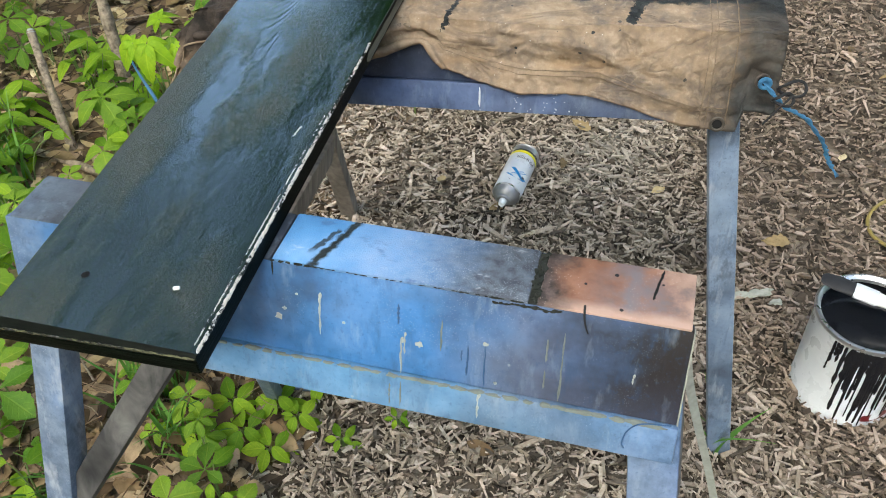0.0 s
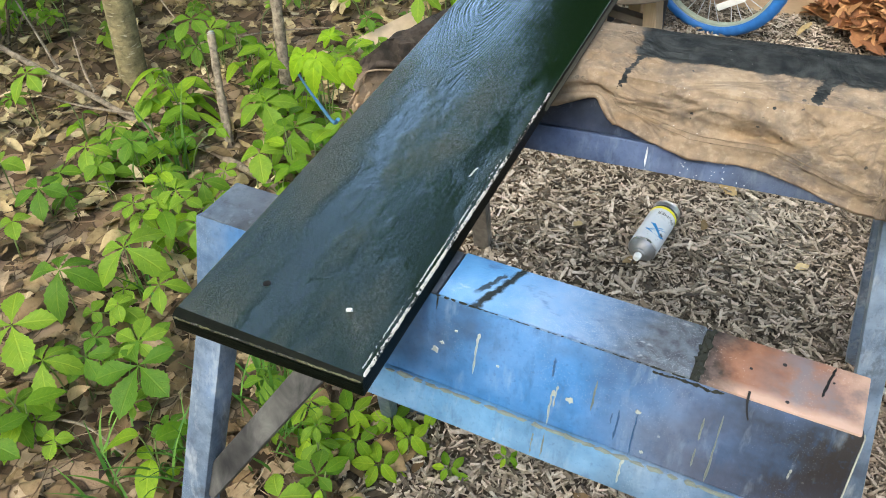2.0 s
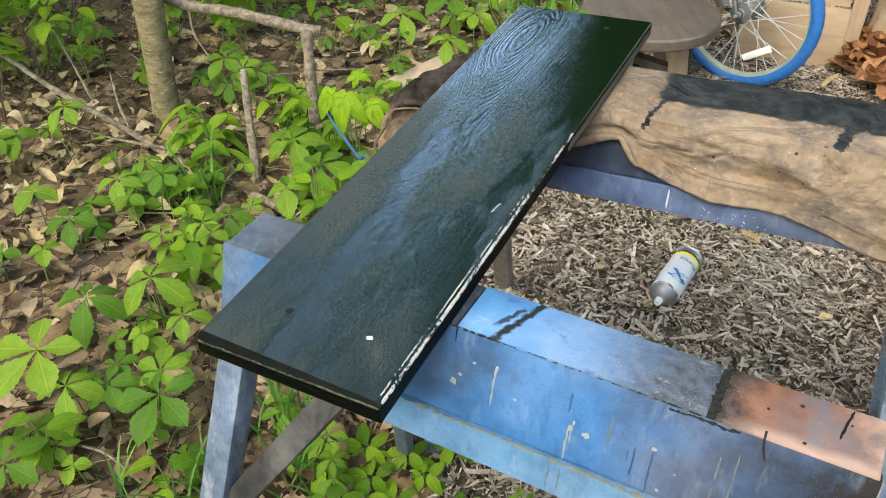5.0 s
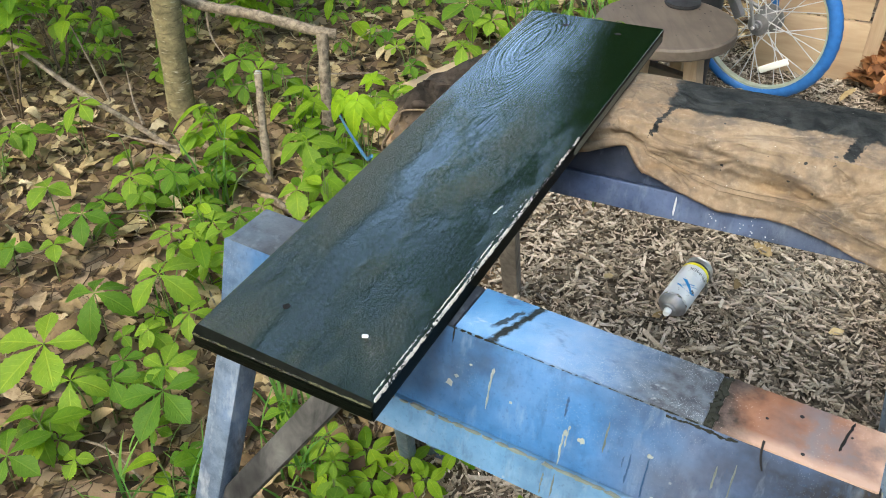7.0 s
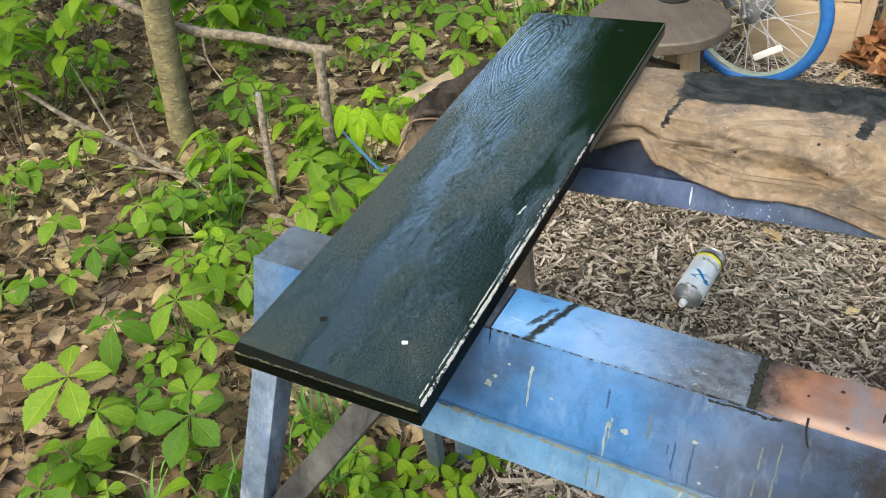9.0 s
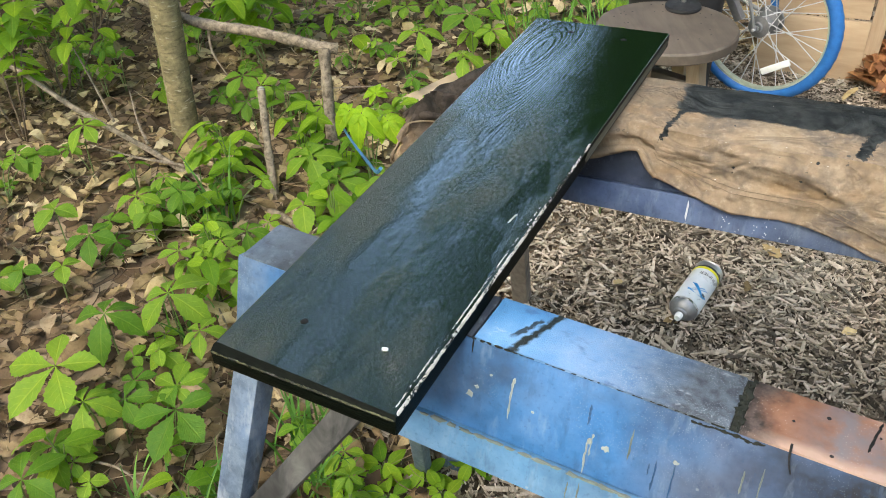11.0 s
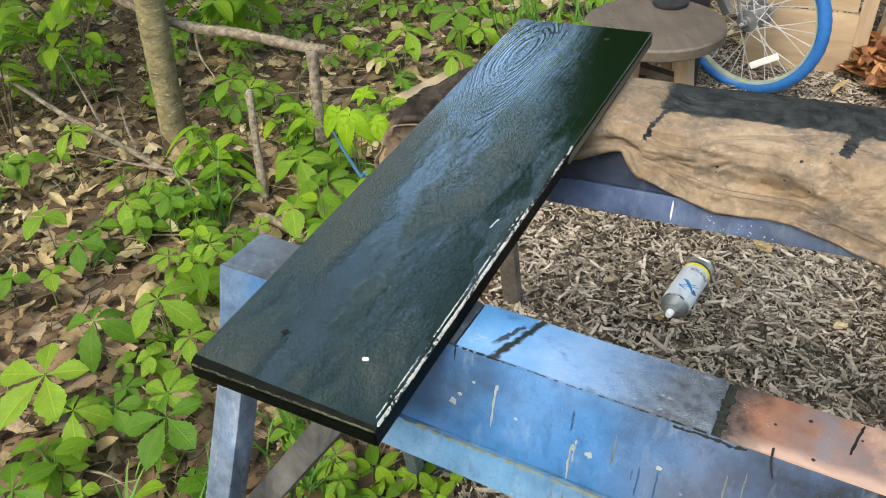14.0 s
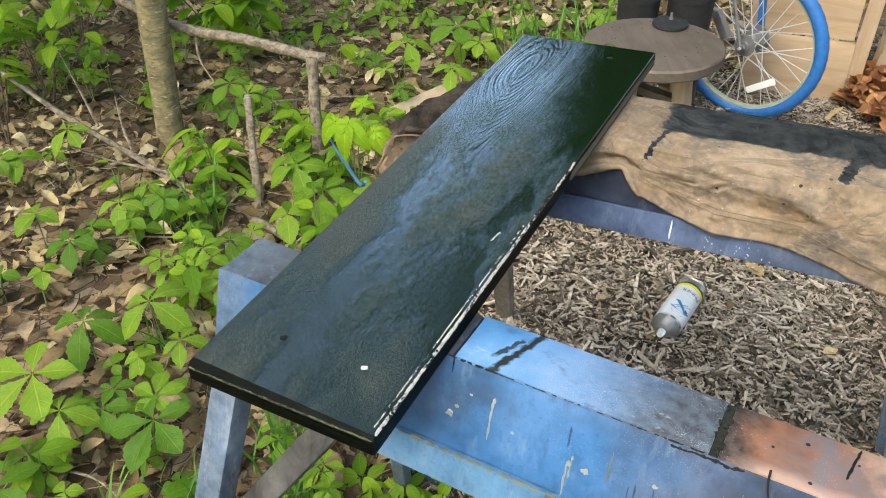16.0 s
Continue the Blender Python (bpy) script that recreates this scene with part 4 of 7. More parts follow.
def near_sawhorse():
    top, depth, u0, u1 = 0.62 + LIFT, 0.06, -0.266, 0.347
    s = thing("sawhorse", BENCH, "small wooden sawhorse in drippy blue paint", "sawhorse", "sawhorses", bench=True)
    part("beam", block(u0 + 0.002, u1 - 0.002, 0.003, depth - 0.002, top - 0.055, top - 0.007, 0.002), M_GREYWOOD, s)
    part("top_plate", block(u0, -0.0015, 0, depth, top - 0.007, top, 0.003), M_GREY_TOP, s, "grey painted top plate")
    part("top_plate", block(0.0, 0.221, 0, depth, top - 0.007, top + 0.0008, 0.002), M_BLUE_TOP, s, "bright blue top plate fading to grey")
    part("top_plate", block(0.228, u1, 0, depth, top - 0.007, top, 0.0015), M_COPPER, s, "copper painted top plate")
    f = slope(top)
    face = part("front_board", turned(block(-0.2705, u1 + 0.002, -0.0894, -0.002, -0.012, 0.0, 0.0015), f), M_BLUE, s, "blue front board with paint drips")
    band = part("lower_board", turned(block(-0.2705, u1 + 0.004, -0.126, -0.0904, -0.014, 0.004, 0.002), f), M_BLUE_BAND, s, "paler blue lower board")
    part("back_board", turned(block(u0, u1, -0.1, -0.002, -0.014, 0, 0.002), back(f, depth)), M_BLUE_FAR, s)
    long = (top - 0.004) / math.cos(radians(SPLAY))
    part("leg", turned(hexa([(-0.343, -long, -0.028), (-0.308, -long, -0.028), (-0.308, -long, 0.003), (-0.343, -long, 0.003),
                              (-0.2698, -0.1265, -0.028), (-0.2355, -0.1265, -0.028), (-0.2355, -0.1265, 0.003), (-0.2698, -0.1265, 0.003)], 0.003), f), M_BLUE_LEG, s, "grey-blue painted leg")
    part("leg", turned(hexa([(0.385, -long, -0.05), (0.43, -long, -0.05), (0.43, -long, -0.0145), (0.385, -long, -0.0145),
                              (0.306, -0.05, -0.05), (0.349, -0.05, -0.05), (0.349, -0.05, -0.0145), (0.306, -0.05, -0.0145)], 0.004), f), M_BLUE_BAND, s, "blue painted leg")
    part("leg", bar((-0.13, depth + 0.004, top - 0.03), (-0.305, 0.345, 0.002), 0.024, 0.024, (1, 0, 0), 0.004), M_BLUE_LEG, s)
    part("leg", bar((0.325, depth + 0.004, top - 0.03), (0.4, 0.33, 0.002), 0.04, 0.034, (1, 0, 0), 0.004), M_GREYWOOD, s, "bare grey leg")
    part("brace", turned(bar((-0.268, -0.357, -0.014), (-0.12, -0.118, -0.026), 0.03, 0.02, (0.85, -0.527, 0), 0.003), f), M_BRACE, s, "weathered bare diagonal brace")
    # dark crust between the plates and along the front crease
    rng = random.Random(3)
    part("crust", block(0.2205, 0.2285, 0.0005, depth - 0.001, top - 0.006, top - 0.0012, 0.001), M_MOSS, s, "dark mossy gap between the plates")
    for i in range(44):
        x = 0.002 + 0.22 * i / 44 + rng.uniform(-0.003, 0.003)
        if 0.05 < x < 0.18 and rng.random() < 0.4:
            continue
        thick = rng.uniform(0.0006, 0.0013) if x < 0.045 or x > 0.19 else rng.uniform(0.0003, 0.0006)
        part("crust", turned(disc_patch(rng.uniform(0.0012, 0.0042), thick, 0.001, 8, i, 0.4), Matrix.Translation((x, -0.0008, top - 0.0006)) @ pose(0, 0, 0, 45)), M_MOSS, s)
    for i in range(12):
        x = 0.195 + 0.055 * i / 12
        part("crust", turned(disc_patch(rng.uniform(0.002, 0.005), rng.uniform(0.0006, 0.0016), 0.0008, 9, 60 + i, 0.4), f @ Matrix.Translation((x, -0.003 - rng.uniform(0, 0.0025), 0.0002))), M_MOSS, face)
    for i in range(16):
        part("crust", turned(disc_patch(rng.uniform(0.0015, 0.0034), rng.uniform(0.0015, 0.004), 0.0014, 9, 90 + i, 0.45), pose(0.2245 + rng.uniform(-0.004, 0.004), 0.003 + 0.0036 * i, top - 0.0002)), M_MOSS, s)
    part("crust", turned(disc_patch(0.0009, 0.007, 0.0006, 9, 3, 0.3), f @ Matrix.Translation((0.0005, -0.008, 0.0002))), M_MOSS, face)
    part("crack", turned(ragged_strip(0.035, 0.0022, 0.0004, 12, 0.4, 14), pose(0.3185, 0.041, top + 0.0001, 0, 0, 80)), M_HOLE, s, "dark crack in the copper paint")
    part("bent_nail", turned(sweep(smooth_path([(0.2655, 0.006, 0.0012), (0.2662, -0.004, 0.0016), (0.268, -0.012, 0.0014), (0.2705, -0.0185, 0.001)], 5), (0.001, 0.0006), 6), f), M_BLACKMATT, s, "thin bent dark nail")
    part("end_edge", turned(block(u1 + 0.0021, u1 + 0.0032, -0.124, -0.003, -0.008, -0.0008, 0.0004), f), M_STRAP, s, "pale sawn end of the front board")
    for x, y, r in ((0.285, 0.045, 0.0017), (0.262, 0.03, 0.0012), (0.293, 0.008, 0.0015), (0.322, 0.042, 0.001)):
        part("nail_head", turned(disc_patch(r, r, 0.0006, 10, 2, 0.1), pose(x, y, top)), M_BLACKMATT, s)
    # drips and blots on the front
    for x, y0, y1, w, mat in ((0.043, -0.027, -0.066, 0.0016, M_CREAM), (0.117, -0.056, -0.09, 0.0017, M_CREAM), (0.187, -0.094, -0.118, 0.0015, M_CREAM),
                              (0.253, -0.022, -0.088, 0.0015, M_OCHRE), (0.24, -0.03, -0.052, 0.0013, M_OCHRE), (0.24, -0.06, -0.078, 0.0012, M_OCHRE), (0.19, -0.047, -0.09, 0.0012, M_DARKDRIP),
                              (0.114, -0.022, -0.042, 0.0016, M_DARKDRIP), (0.175, -0.05, -0.08, 0.0014, M_DARKDRIP), (0.152, -0.03, -0.06, 0.0012, M_OCHRE),
                              (0.108, -0.1, -0.122, 0.0012, M_OCHRE), (0.118, -0.096, -0.122, 0.0012, M_OCHRE),
                              (0.12, -0.05, -0.07, 0.0011, M_CREAM), (0.17, -0.055, -0.066, 0.0012, M_DARKDRIP), (0.31, -0.05, -0.058, 0.001, M_CREAM)):
        low = y1 < -0.0904
        top_m = f @ Matrix.Translation((x, (y0 + y1) / 2, 0.0042 if low else 0.0002))
        half = abs(y0 - y1) / 2
        bm = turned(ragged_strip(2 * half, w * 1.15, 0.0007, int(x * 1000), 0.75, 9), pose(0, 0, 0, 0, 0, 90))
        if mat is M_CREAM:
            merge(bm, turned(disc_patch(w * 1.1, w * 1.9, 0.0009, 10, 4), Matrix.Translation((w * 0.6, abs(y0 - y1) / 2, 0))))
        part("paint_drip", turned(bm, top_m), mat, band if low else face)
    for x, y, r, mat in ((0.133, -0.058, 0.0042, M_CREAM), (0.19, -0.046, 0.0032, M_CREAM), (0.004, -0.055, 0.005, M_CREAM), (0.01, -0.046, 0.003, M_CREAM), (0.2, -0.082, 0.0024, M_CREAM), (0.022, -0.03, 0.002, M_CREAM), (0.065, -0.05, 0.002, M_CREAM)):
        part("paint_blot", turned(disc_patch(r * 0.75, r * 0.65, 0.0005, 12, int(x * 999), 0.35), f @ Matrix.Translation((x, y, 0.0002))), mat, face)
    for i in range(38):
        x = -0.215 + 0.0148 * i
        part("caulk", turned(disc_patch(rng.uniform(0.005, 0.011), rng.uniform(0.001, 0.0026), 0.002, 10, i, 0.4), f @ Matrix.Translation((x, -0.0915, 0.0032))), M_OCHRE, band)
    part("wire", turned(sweep(smooth_path([(0.345, -0.087, 0.005), (0.322, -0.09, 0.006), (0.312, -0.1, 0.005), (0.309, -0.112, 0.006), (0.311, -0.118, 0.0045)]), 0.0007, 6), f), M_DARKDRIP, band)
    return s


def far_sawhorse():
    top, depth, u0, u1 = 0.606 + LIFT, 0.06, -0.275, 0.405
    s = thing("sawhorse", FAR, "dull blue sawhorse half covered by canvas", "sawhorse", "sawhorses", bench=True)
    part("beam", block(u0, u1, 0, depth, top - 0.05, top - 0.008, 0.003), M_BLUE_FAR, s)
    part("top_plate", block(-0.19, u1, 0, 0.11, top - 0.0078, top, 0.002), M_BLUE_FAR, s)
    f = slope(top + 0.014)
    # upper board's shade under the cloth comes from its darker paint
    part("front_board", turned(block(-0.23, 0.36, -0.0875, -0.02, -0.012, -0.001, 0.0015), f), M_BLUE_SHADED, s, "dark blue front board with shade under the cloth painted in")
    band = part("lower_board", turned(block(-0.23, 0.36, -0.124, -0.0885, -0.014, 0.004, 0.002), f), M_BLUE_FAR, s, "blue lower board with white flecks")
    part("paint_drip", turned(disc_patch(0.0014, 0.013, 0.0008, 12, 3), f @ Matrix.Translation((0.072, -0.106, 0.0042))), M_WHITE, band)
    rng = random.Random(9)
    for i in range(24):
        x, y = 0.115 + 0.09 * rng.random(), -0.121 + 0.03 * rng.random()
        part("paint_fleck", turned(disc_patch(rng.uniform(0.0004, 0.0011), rng.uniform(0.0003, 0.0009), 0.0003, 7, i, 0.5), f @ Matrix.Translation((x, y, 0.0042))), M_WHITE, band)
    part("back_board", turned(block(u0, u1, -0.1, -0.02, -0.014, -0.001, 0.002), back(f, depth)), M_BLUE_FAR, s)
    z = top - 0.016
    part("leg", bar((0.36, -0.005, z), (0.471, -0.0725, 0.002), 0.037, 0.03, (1, 0, 0), 0.004), M_LEG_PALE, s, "grey-blue painted leg")
    part("leg", bar((-0.25, 0.004, z), (-0.27, -0.04, 0.002), 0.036, 0.03, (1, 0, 0), 0.004), M_BLUE_LEG, s)
    part("leg", bar((-0.205, 0.062, z), (-0.307, 0.449, 0.002), 0.036, 0.03, (1, 0, 0), 0.004), M_GREYWOOD, s, "bare weathered leg")
    part("leg", bar((0.362, 0.065, z), (0.495, 0.352, 0.002), 0.037, 0.03, (1, 0, 0), 0.004), M_BLUE_LEG, s)
    part("stretcher", bar((-0.228, 0.19, 0.385), (-0.2, -0.13, 0.47), 0.052, 0.018, (0.2, 0, 1), 0.003), M_GREYWOOD, s, "bare weathered stretcher")
    return s


near_sawhorse()
far_sawhorse()

# ---- painted board ----


def board():
    m = BENCH @ pose(-0.091, -0.131, 0.6208 + LIFT, 0, 0, 3.2)
    b = thing("painted_board", m, "wet glossy black-green board lying across both sawhorses", "board", bench=True)
    th = 0.019
    nl, nr, fr, fl = (-0.0915, 0.0045), (0.0915, 0.0), (0.0945, 0.797), (-0.1045, 0.785)
    bm = bmesh.new()
    low = [bm.verts.new((x, y, 0)) for x, y in (nl, nr, fr, fl)]
    # the end edge is planed off, more so at one corner
    lip = [bm.verts.new((*nl, th - 0.0052)), bm.verts.new((*nr, th - 0.0026))]
    top = [bm.verts.new((x, y, th)) for x, y in ((nl[0], nl[1] + 0.0072), (nr[0], nr[1] + 0.003), fr, fl)]
    for f in (low[::-1], (low[0], low[1], lip[1], lip[0]), (lip[0], lip[1], top[1], top[0]), top, (low[1], low[2], top[2], top[1], lip[1]), (low[3], low[0], lip[0], top[0], top[3]), (low[2], low[3], top[3], top[2])):
        bm.faces.new(f)
    bmesh.ops.recalc_face_normals(bm, faces=bm.faces)
    long = [e for e in bm.edges if set(e.verts) in ({top[1], top[2]}, {top[0], top[3]})]
    bmesh.ops.bevel(bm, geom=long, offset=0.0045, segments=6, profile=0.5, affect="EDGES", clamp_overlap=True)
    plank = part("plank", bm, M_BOARD, b)
    plank.data.set_sharp_from_angle(angle=radians(20))
    plank.data.materials.append(M_END)
    for f in plank.data.polygons:
        if f.normal.y < -0.3 or f.normal.x > 0.85:
            f.material_index = 1
    end = math.degrees(math.atan2(nr[1] - nl[1], nr[0] - nl[0]))
    fall = math.degrees(math.atan2(0.0026, 0.183))
    part("end_face", turned(block(-0.0905, 0.0905, -0.0008, 0.0004, 0.0005, 0.0118, 0.0002), Matrix.Translation((0, 0.0022, 0)) @ pose(0, 0, 0, 0, 0, end)), M_END, b, "dark sawn end of the board")
    part("worn_edge", turned(ragged_strip(0.181, 0.002, 0.0004, 5, 0.35, 120), Matrix.Translation((0, 0.0018, th - 0.0041)) @ pose(0, 0, 0, 0, -fall, end) @ pose(0, 0, 0, 62)), M_TAN, b, "worn tan strip along the end edge")
    yaw = -math.degrees(math.atan2(fr[0] - nr[0], fr[1]))

    def along(y, dx, z, tilt):
        return Matrix.Translation((nr[0] + (fr[0] - nr[0]) * y / fr[1] + dx, y, z)) @ pose(0, 0, 0, 0, tilt, yaw) @ pose(0, 0, 0, 0, 0, 90)

    # highlights of the wet rounding laid on as pale strips, with some wear
    part("worn_edge", turned(ragged_strip(0.45, 0.0031, 0.0003, 6, 0.3, 300), along(0.229, -0.0008, th - 0.0009, 46)), M_EDGE, b, "pale strip of painted glints and wear along the long edge")
    part("worn_edge", turned(ragged_strip(0.3, 0.0013, 0.0002, 9, 0.3, 200), along(0.16, -0.0052, th + 0.0001, 4)), M_DOTS, b, "row of small pale painted glints and rub marks")
    part("worn_edge", turned(ragged_strip(0.33, 0.0024, 0.0003, 7, 0.3, 120), along(0.62, -0.0009, th - 0.0016, 50)), M_SIDE, b, "scuffed grey edge")
    part("long_side", turned(ragged_strip(0.36, 0.011, 0.0003, 11, 0.1, 40), along(0.612, 0.0008, 0.0085, 90)), M_SIDE, b, "bare grey-brown side of the board")
    part("scrape", turned(ragged_strip(0.018, 0.002, 0.0003, 8, 0.75, 18), pose(0.0695, 0.28, th + 0.0001, 0, 0, 82)), M_CREAM, b, "small white scrape")
    for x, y in ((-0.035, 0.064), (-0.038, 0.752), (0.0405, 0.752)):
        part("screw_hole", turned(disc_patch(0.0036 if y < 0.3 else 0.0052, 0.0036, 0.0003, 14, 3, 0.25 if y > 0.3 else 0.08), pose(x, y, th + 0.0003)), M_HOLE, b)
    part("dowel", turned(lathe([(0, 0), (0.0014, 0), (0.0017, 0.0006), (0.0017, 0.0046), (0.0013, 0.0052), (0, 0.0052)], 12), pose(0.045, 0.0605, th + 0.0014, 0, 90, 20)), M_REFLECTOR, b, "small white plug on the board")
    return b


board()

# ---- canvas drop cloth ----


def drop_cloth():
    s = thing("drop_cloth", FAR @ Matrix.Translation((0, 0, LIFT)), "stained tan canvas cloth draped over the sawhorse", "cloth", bench=True)
    hem = [(-0.36, 0.53), (-0.25, 0.515), (-0.17, 0.52), (-0.1, 0.555), (-0.052, 0.57), (-0.022, 0.581), (0.0, 0.585), (0.014, 0.572), (0.024, 0.556), (0.07, 0.541), (0.122, 0.531), (0.215, 0.531), (0.255, 0.519),
           (0.29, 0.509), (0.36, 0.497), (0.385, 0.494), (0.391, 0.519), (0.435, 0.521)]

    def drop(u):
        for (a, p), (b, q) in zip(hem, hem[1:]):
            if u <= b:
                return p + (q - p) * (u - a) / (b - a)
        return hem[-1][1]

    top = 0.613

    def place(u, t):
        """A point of the cloth: t runs from the back hem over the top to the front hem."""
        z_end = drop(u)
        sag = max(0.0, -0.27 - u) ** 1.5 * 5 + max(0.0, u - 0.405) * 0.12
        bunch = min(1.0, max(0.0, (-0.16 - u) / 0.08))
        off = 1.0
        if t < 0.2:
            v, z = 0.118 + (0.01 + 0.07 * bunch) * (1 - t / 0.2), top - (top - 0.5) * (1 - t / 0.2) * (1 - 0.3 * bunch)
        elif t < 0.5:
            k = (t - 0.2) / 0.3
            v, z = 0.116 - 0.122 * k, top + 0.006 * math.sin(math.pi * k) + 0.006 * (1 - k) ** 2
        else:
            k = (t - 0.5) / 0.5
            z = top + (z_end - top) * k
            off = z - z_end
            v = -0.006 - (top - z) * 0.36 - 0.006 * math.sin(math.pi * min(1, k * 1.6)) ** 2
            v -= (0.0025 * math.sin(u * 42 + 1.0) + 0.008 * noise.noise((u * 14, z * 9, 1))) * k
        q = Vector((u * 7, v * 12, z * 12))
        wr = 0.008 * noise.noise(q) + 0.005 * noise.noise(q * 2.6) + 0.003 * noise.noise(q * 7) + 0.0015 * noise.noise(q * 16)
        if t > 0.5:
            # puckered seam above the hem, rolled hem edge and a long soft fold
            seam = math.exp(-((off - 0.024) / 0.007) ** 2)
            wr += seam * (0.0018 + 0.0022 * noise.noise((u * 90, 3, off * 60)))
            wr += 0.0022 * math.exp(-((off - 0.002) / 0.004) ** 2)
            line = 0.045 + 0.025 * math.sin(u * 11 + 0.5)
            wr += 0.006 * math.exp(-((off - line) / 0.008) ** 2) * max(0.0, math.sin((u + 0.03) * 8.5))
            wr += 0.004 * abs(noise.noise((u * 9 + off * 14, off * 8 - u * 5, 7)))
        right = math.exp(-((u - 0.345) / 0.005) ** 2)
        wr += right * 0.002
        if bunch:
            fold = 1 - 2.2 * abs(math.sin(u * 120 + z * 18 + 3 * noise.noise((u * 20, v * 14, z * 14))))
            wr += bunch * (0.009 * fold + 0.006 * noise.noise((u * 40, v * 25, z * 25)))
        z += (wr * 0.5 if t < 0.5 else wr * 0.2) - sag
        if bunch and t < 0.5:
            z += bunch * (0.005 * math.sin(u * 210 + v * 30 + 3 * noise.noise((u * 30, v * 20, 4))) + 0.005 * noise.noise((u * 60, v * 30, 9)))
            if t < 0.2:
                z = max(z, top - 0.004 - sag - (v - 0.11) * 0.8)
        v -= wr * (0.4 if t < 0.5 else 1.0)
        if 0.2 <= t < 0.55:
            z = max(z, top - sag - 0.0015)
            if -0.205 < u < -0.01:
                z = min(z, 0.6175 - sag)
        if t >= 0.5:
            v = min(v, -0.004 - max(0.0, top - z) * 0.3)
        return Vector((u + bunch * 0.68 * (v - 0.012), v, z))

    bm = bmesh.new()
    cols, n = 230, 80
    rows = [[bm.verts.new(place(-0.305 + 0.731 * i / cols, j / n)) for j in range(n + 1)] for i in range(cols + 1)]
    for a, b in zip(rows, rows[1:]):
        for j in range(n):
            bm.faces.new((a[j], b[j], b[j + 1], a[j + 1]))
    cloth = part("canvas", bm, M_CANVAS, s)
    sol = cloth.modifiers.new("thickness", "SOLIDIFY")
    sol.thickness, sol.offset = 0.0014, -1
    # gathered pleats at the bunched end
    for k in range(11):
        u = -0.303 + 0.0105 * k
        line = smooth_path([place(u + 0.005 * math.sin(k * 2.1 + 6 * t), t) + Vector((0, -0.001, 0)) for t in (0.99, 0.93, 0.87, 0.81, 0.75, 0.71)], 4)
        part("pleat", sweep(line, (0.0026 + 0.0012 * (k % 3), 0.0016), 9, 0.4), M_CANVAS, s)
    roll = [place(-0.306 + 0.012 * k, 0.7 - 0.02 * math.sin(k * 0.9) - 0.012 * k) + Vector((0, -0.003, 0.001)) for k in range(10)]
    part("rolled_hem", sweep(smooth_path(roll, 5), (0.0055, 0.004), 10, 0.35), M_CANVAS, s, "dark rolled edge of the cloth")
    lip = [place(-0.3055, t) + Vector((-0.002, -0.004, 0)) for t in (0.985, 0.92, 0.85, 0.78, 0.73)] + [place(-0.3 + 0.012 * k, 0.735 - 0.022 * math.sin(k * 0.9) - 0.012 * k) + Vector((0, -0.006, 0.001)) for k in range(6)]
    part("lip", sweep(smooth_path(lip, 5), 0.0013, 7, 0.2), M_LIP, s, "pale turned edge of the cloth")
    curl = [place(-0.075 + 0.0085 * k, 1.0) + Vector((0, -0.0035 - 0.002 * math.sin(k * 0.8), 0.003)) for k in range(13)]
    part("rolled_hem", sweep(smooth_path(curl, 5), (0.0068, 0.0035), 10, 0.3), M_CANVAS, s, "curled lip of the cloth")
    # hem stitching, seam and eyelets
    lift = Vector((0, -0.0019, 0.001))

    def level(u, off):
        return 0.5 + 0.5 * (1 - off / (top - drop(u)))

    for off in (0.021, 0.0265):
        part("stitching", sweep([place(u, level(u, off)) + lift for u in [0.02 + 0.0055 * k for k in range(64)]], 0.0005, 5), M_SEAM, s)
    for u in (0.341, 0.3485):
        part("stitching", sweep([place(u, 0.3 + 0.68 * k / 40) + lift for k in range(41)], 0.0006, 5), M_SEAM, s)
    part("stitching", sweep([place(0.372, 0.3 + 0.68 * k / 40) + lift for k in range(41)], 0.0009, 5), M_SEAM, s)
    for u, z in ((0.361, 0.512), (0.405, 0.562)):
        v = -0.02 - (top - z) * 0.36 - 0.0025 * math.sin(u * 42 + 1.0)
        ring = sweep([(0.0075 * math.cos(a), 0.0075 * math.sin(a), 0) for a in [2 * math.pi * k / 24 for k in range(25)]], 0.0019, 8)
        e = part("eyelet", turned(ring, Matrix.Translation((u, v, z)) @ pose(0, 0, 0, 72)), M_BRASS, s, "tarnished metal eyelet")
        part("hole", turned(disc_patch(0.0062, 0.0062, 0.0004, 16, 1, 0.02), Matrix.Translation((u, v + 0.0006, z)) @ pose(0, 0, 0, 72)), M_HOLE, e)
    return s


drop_cloth()


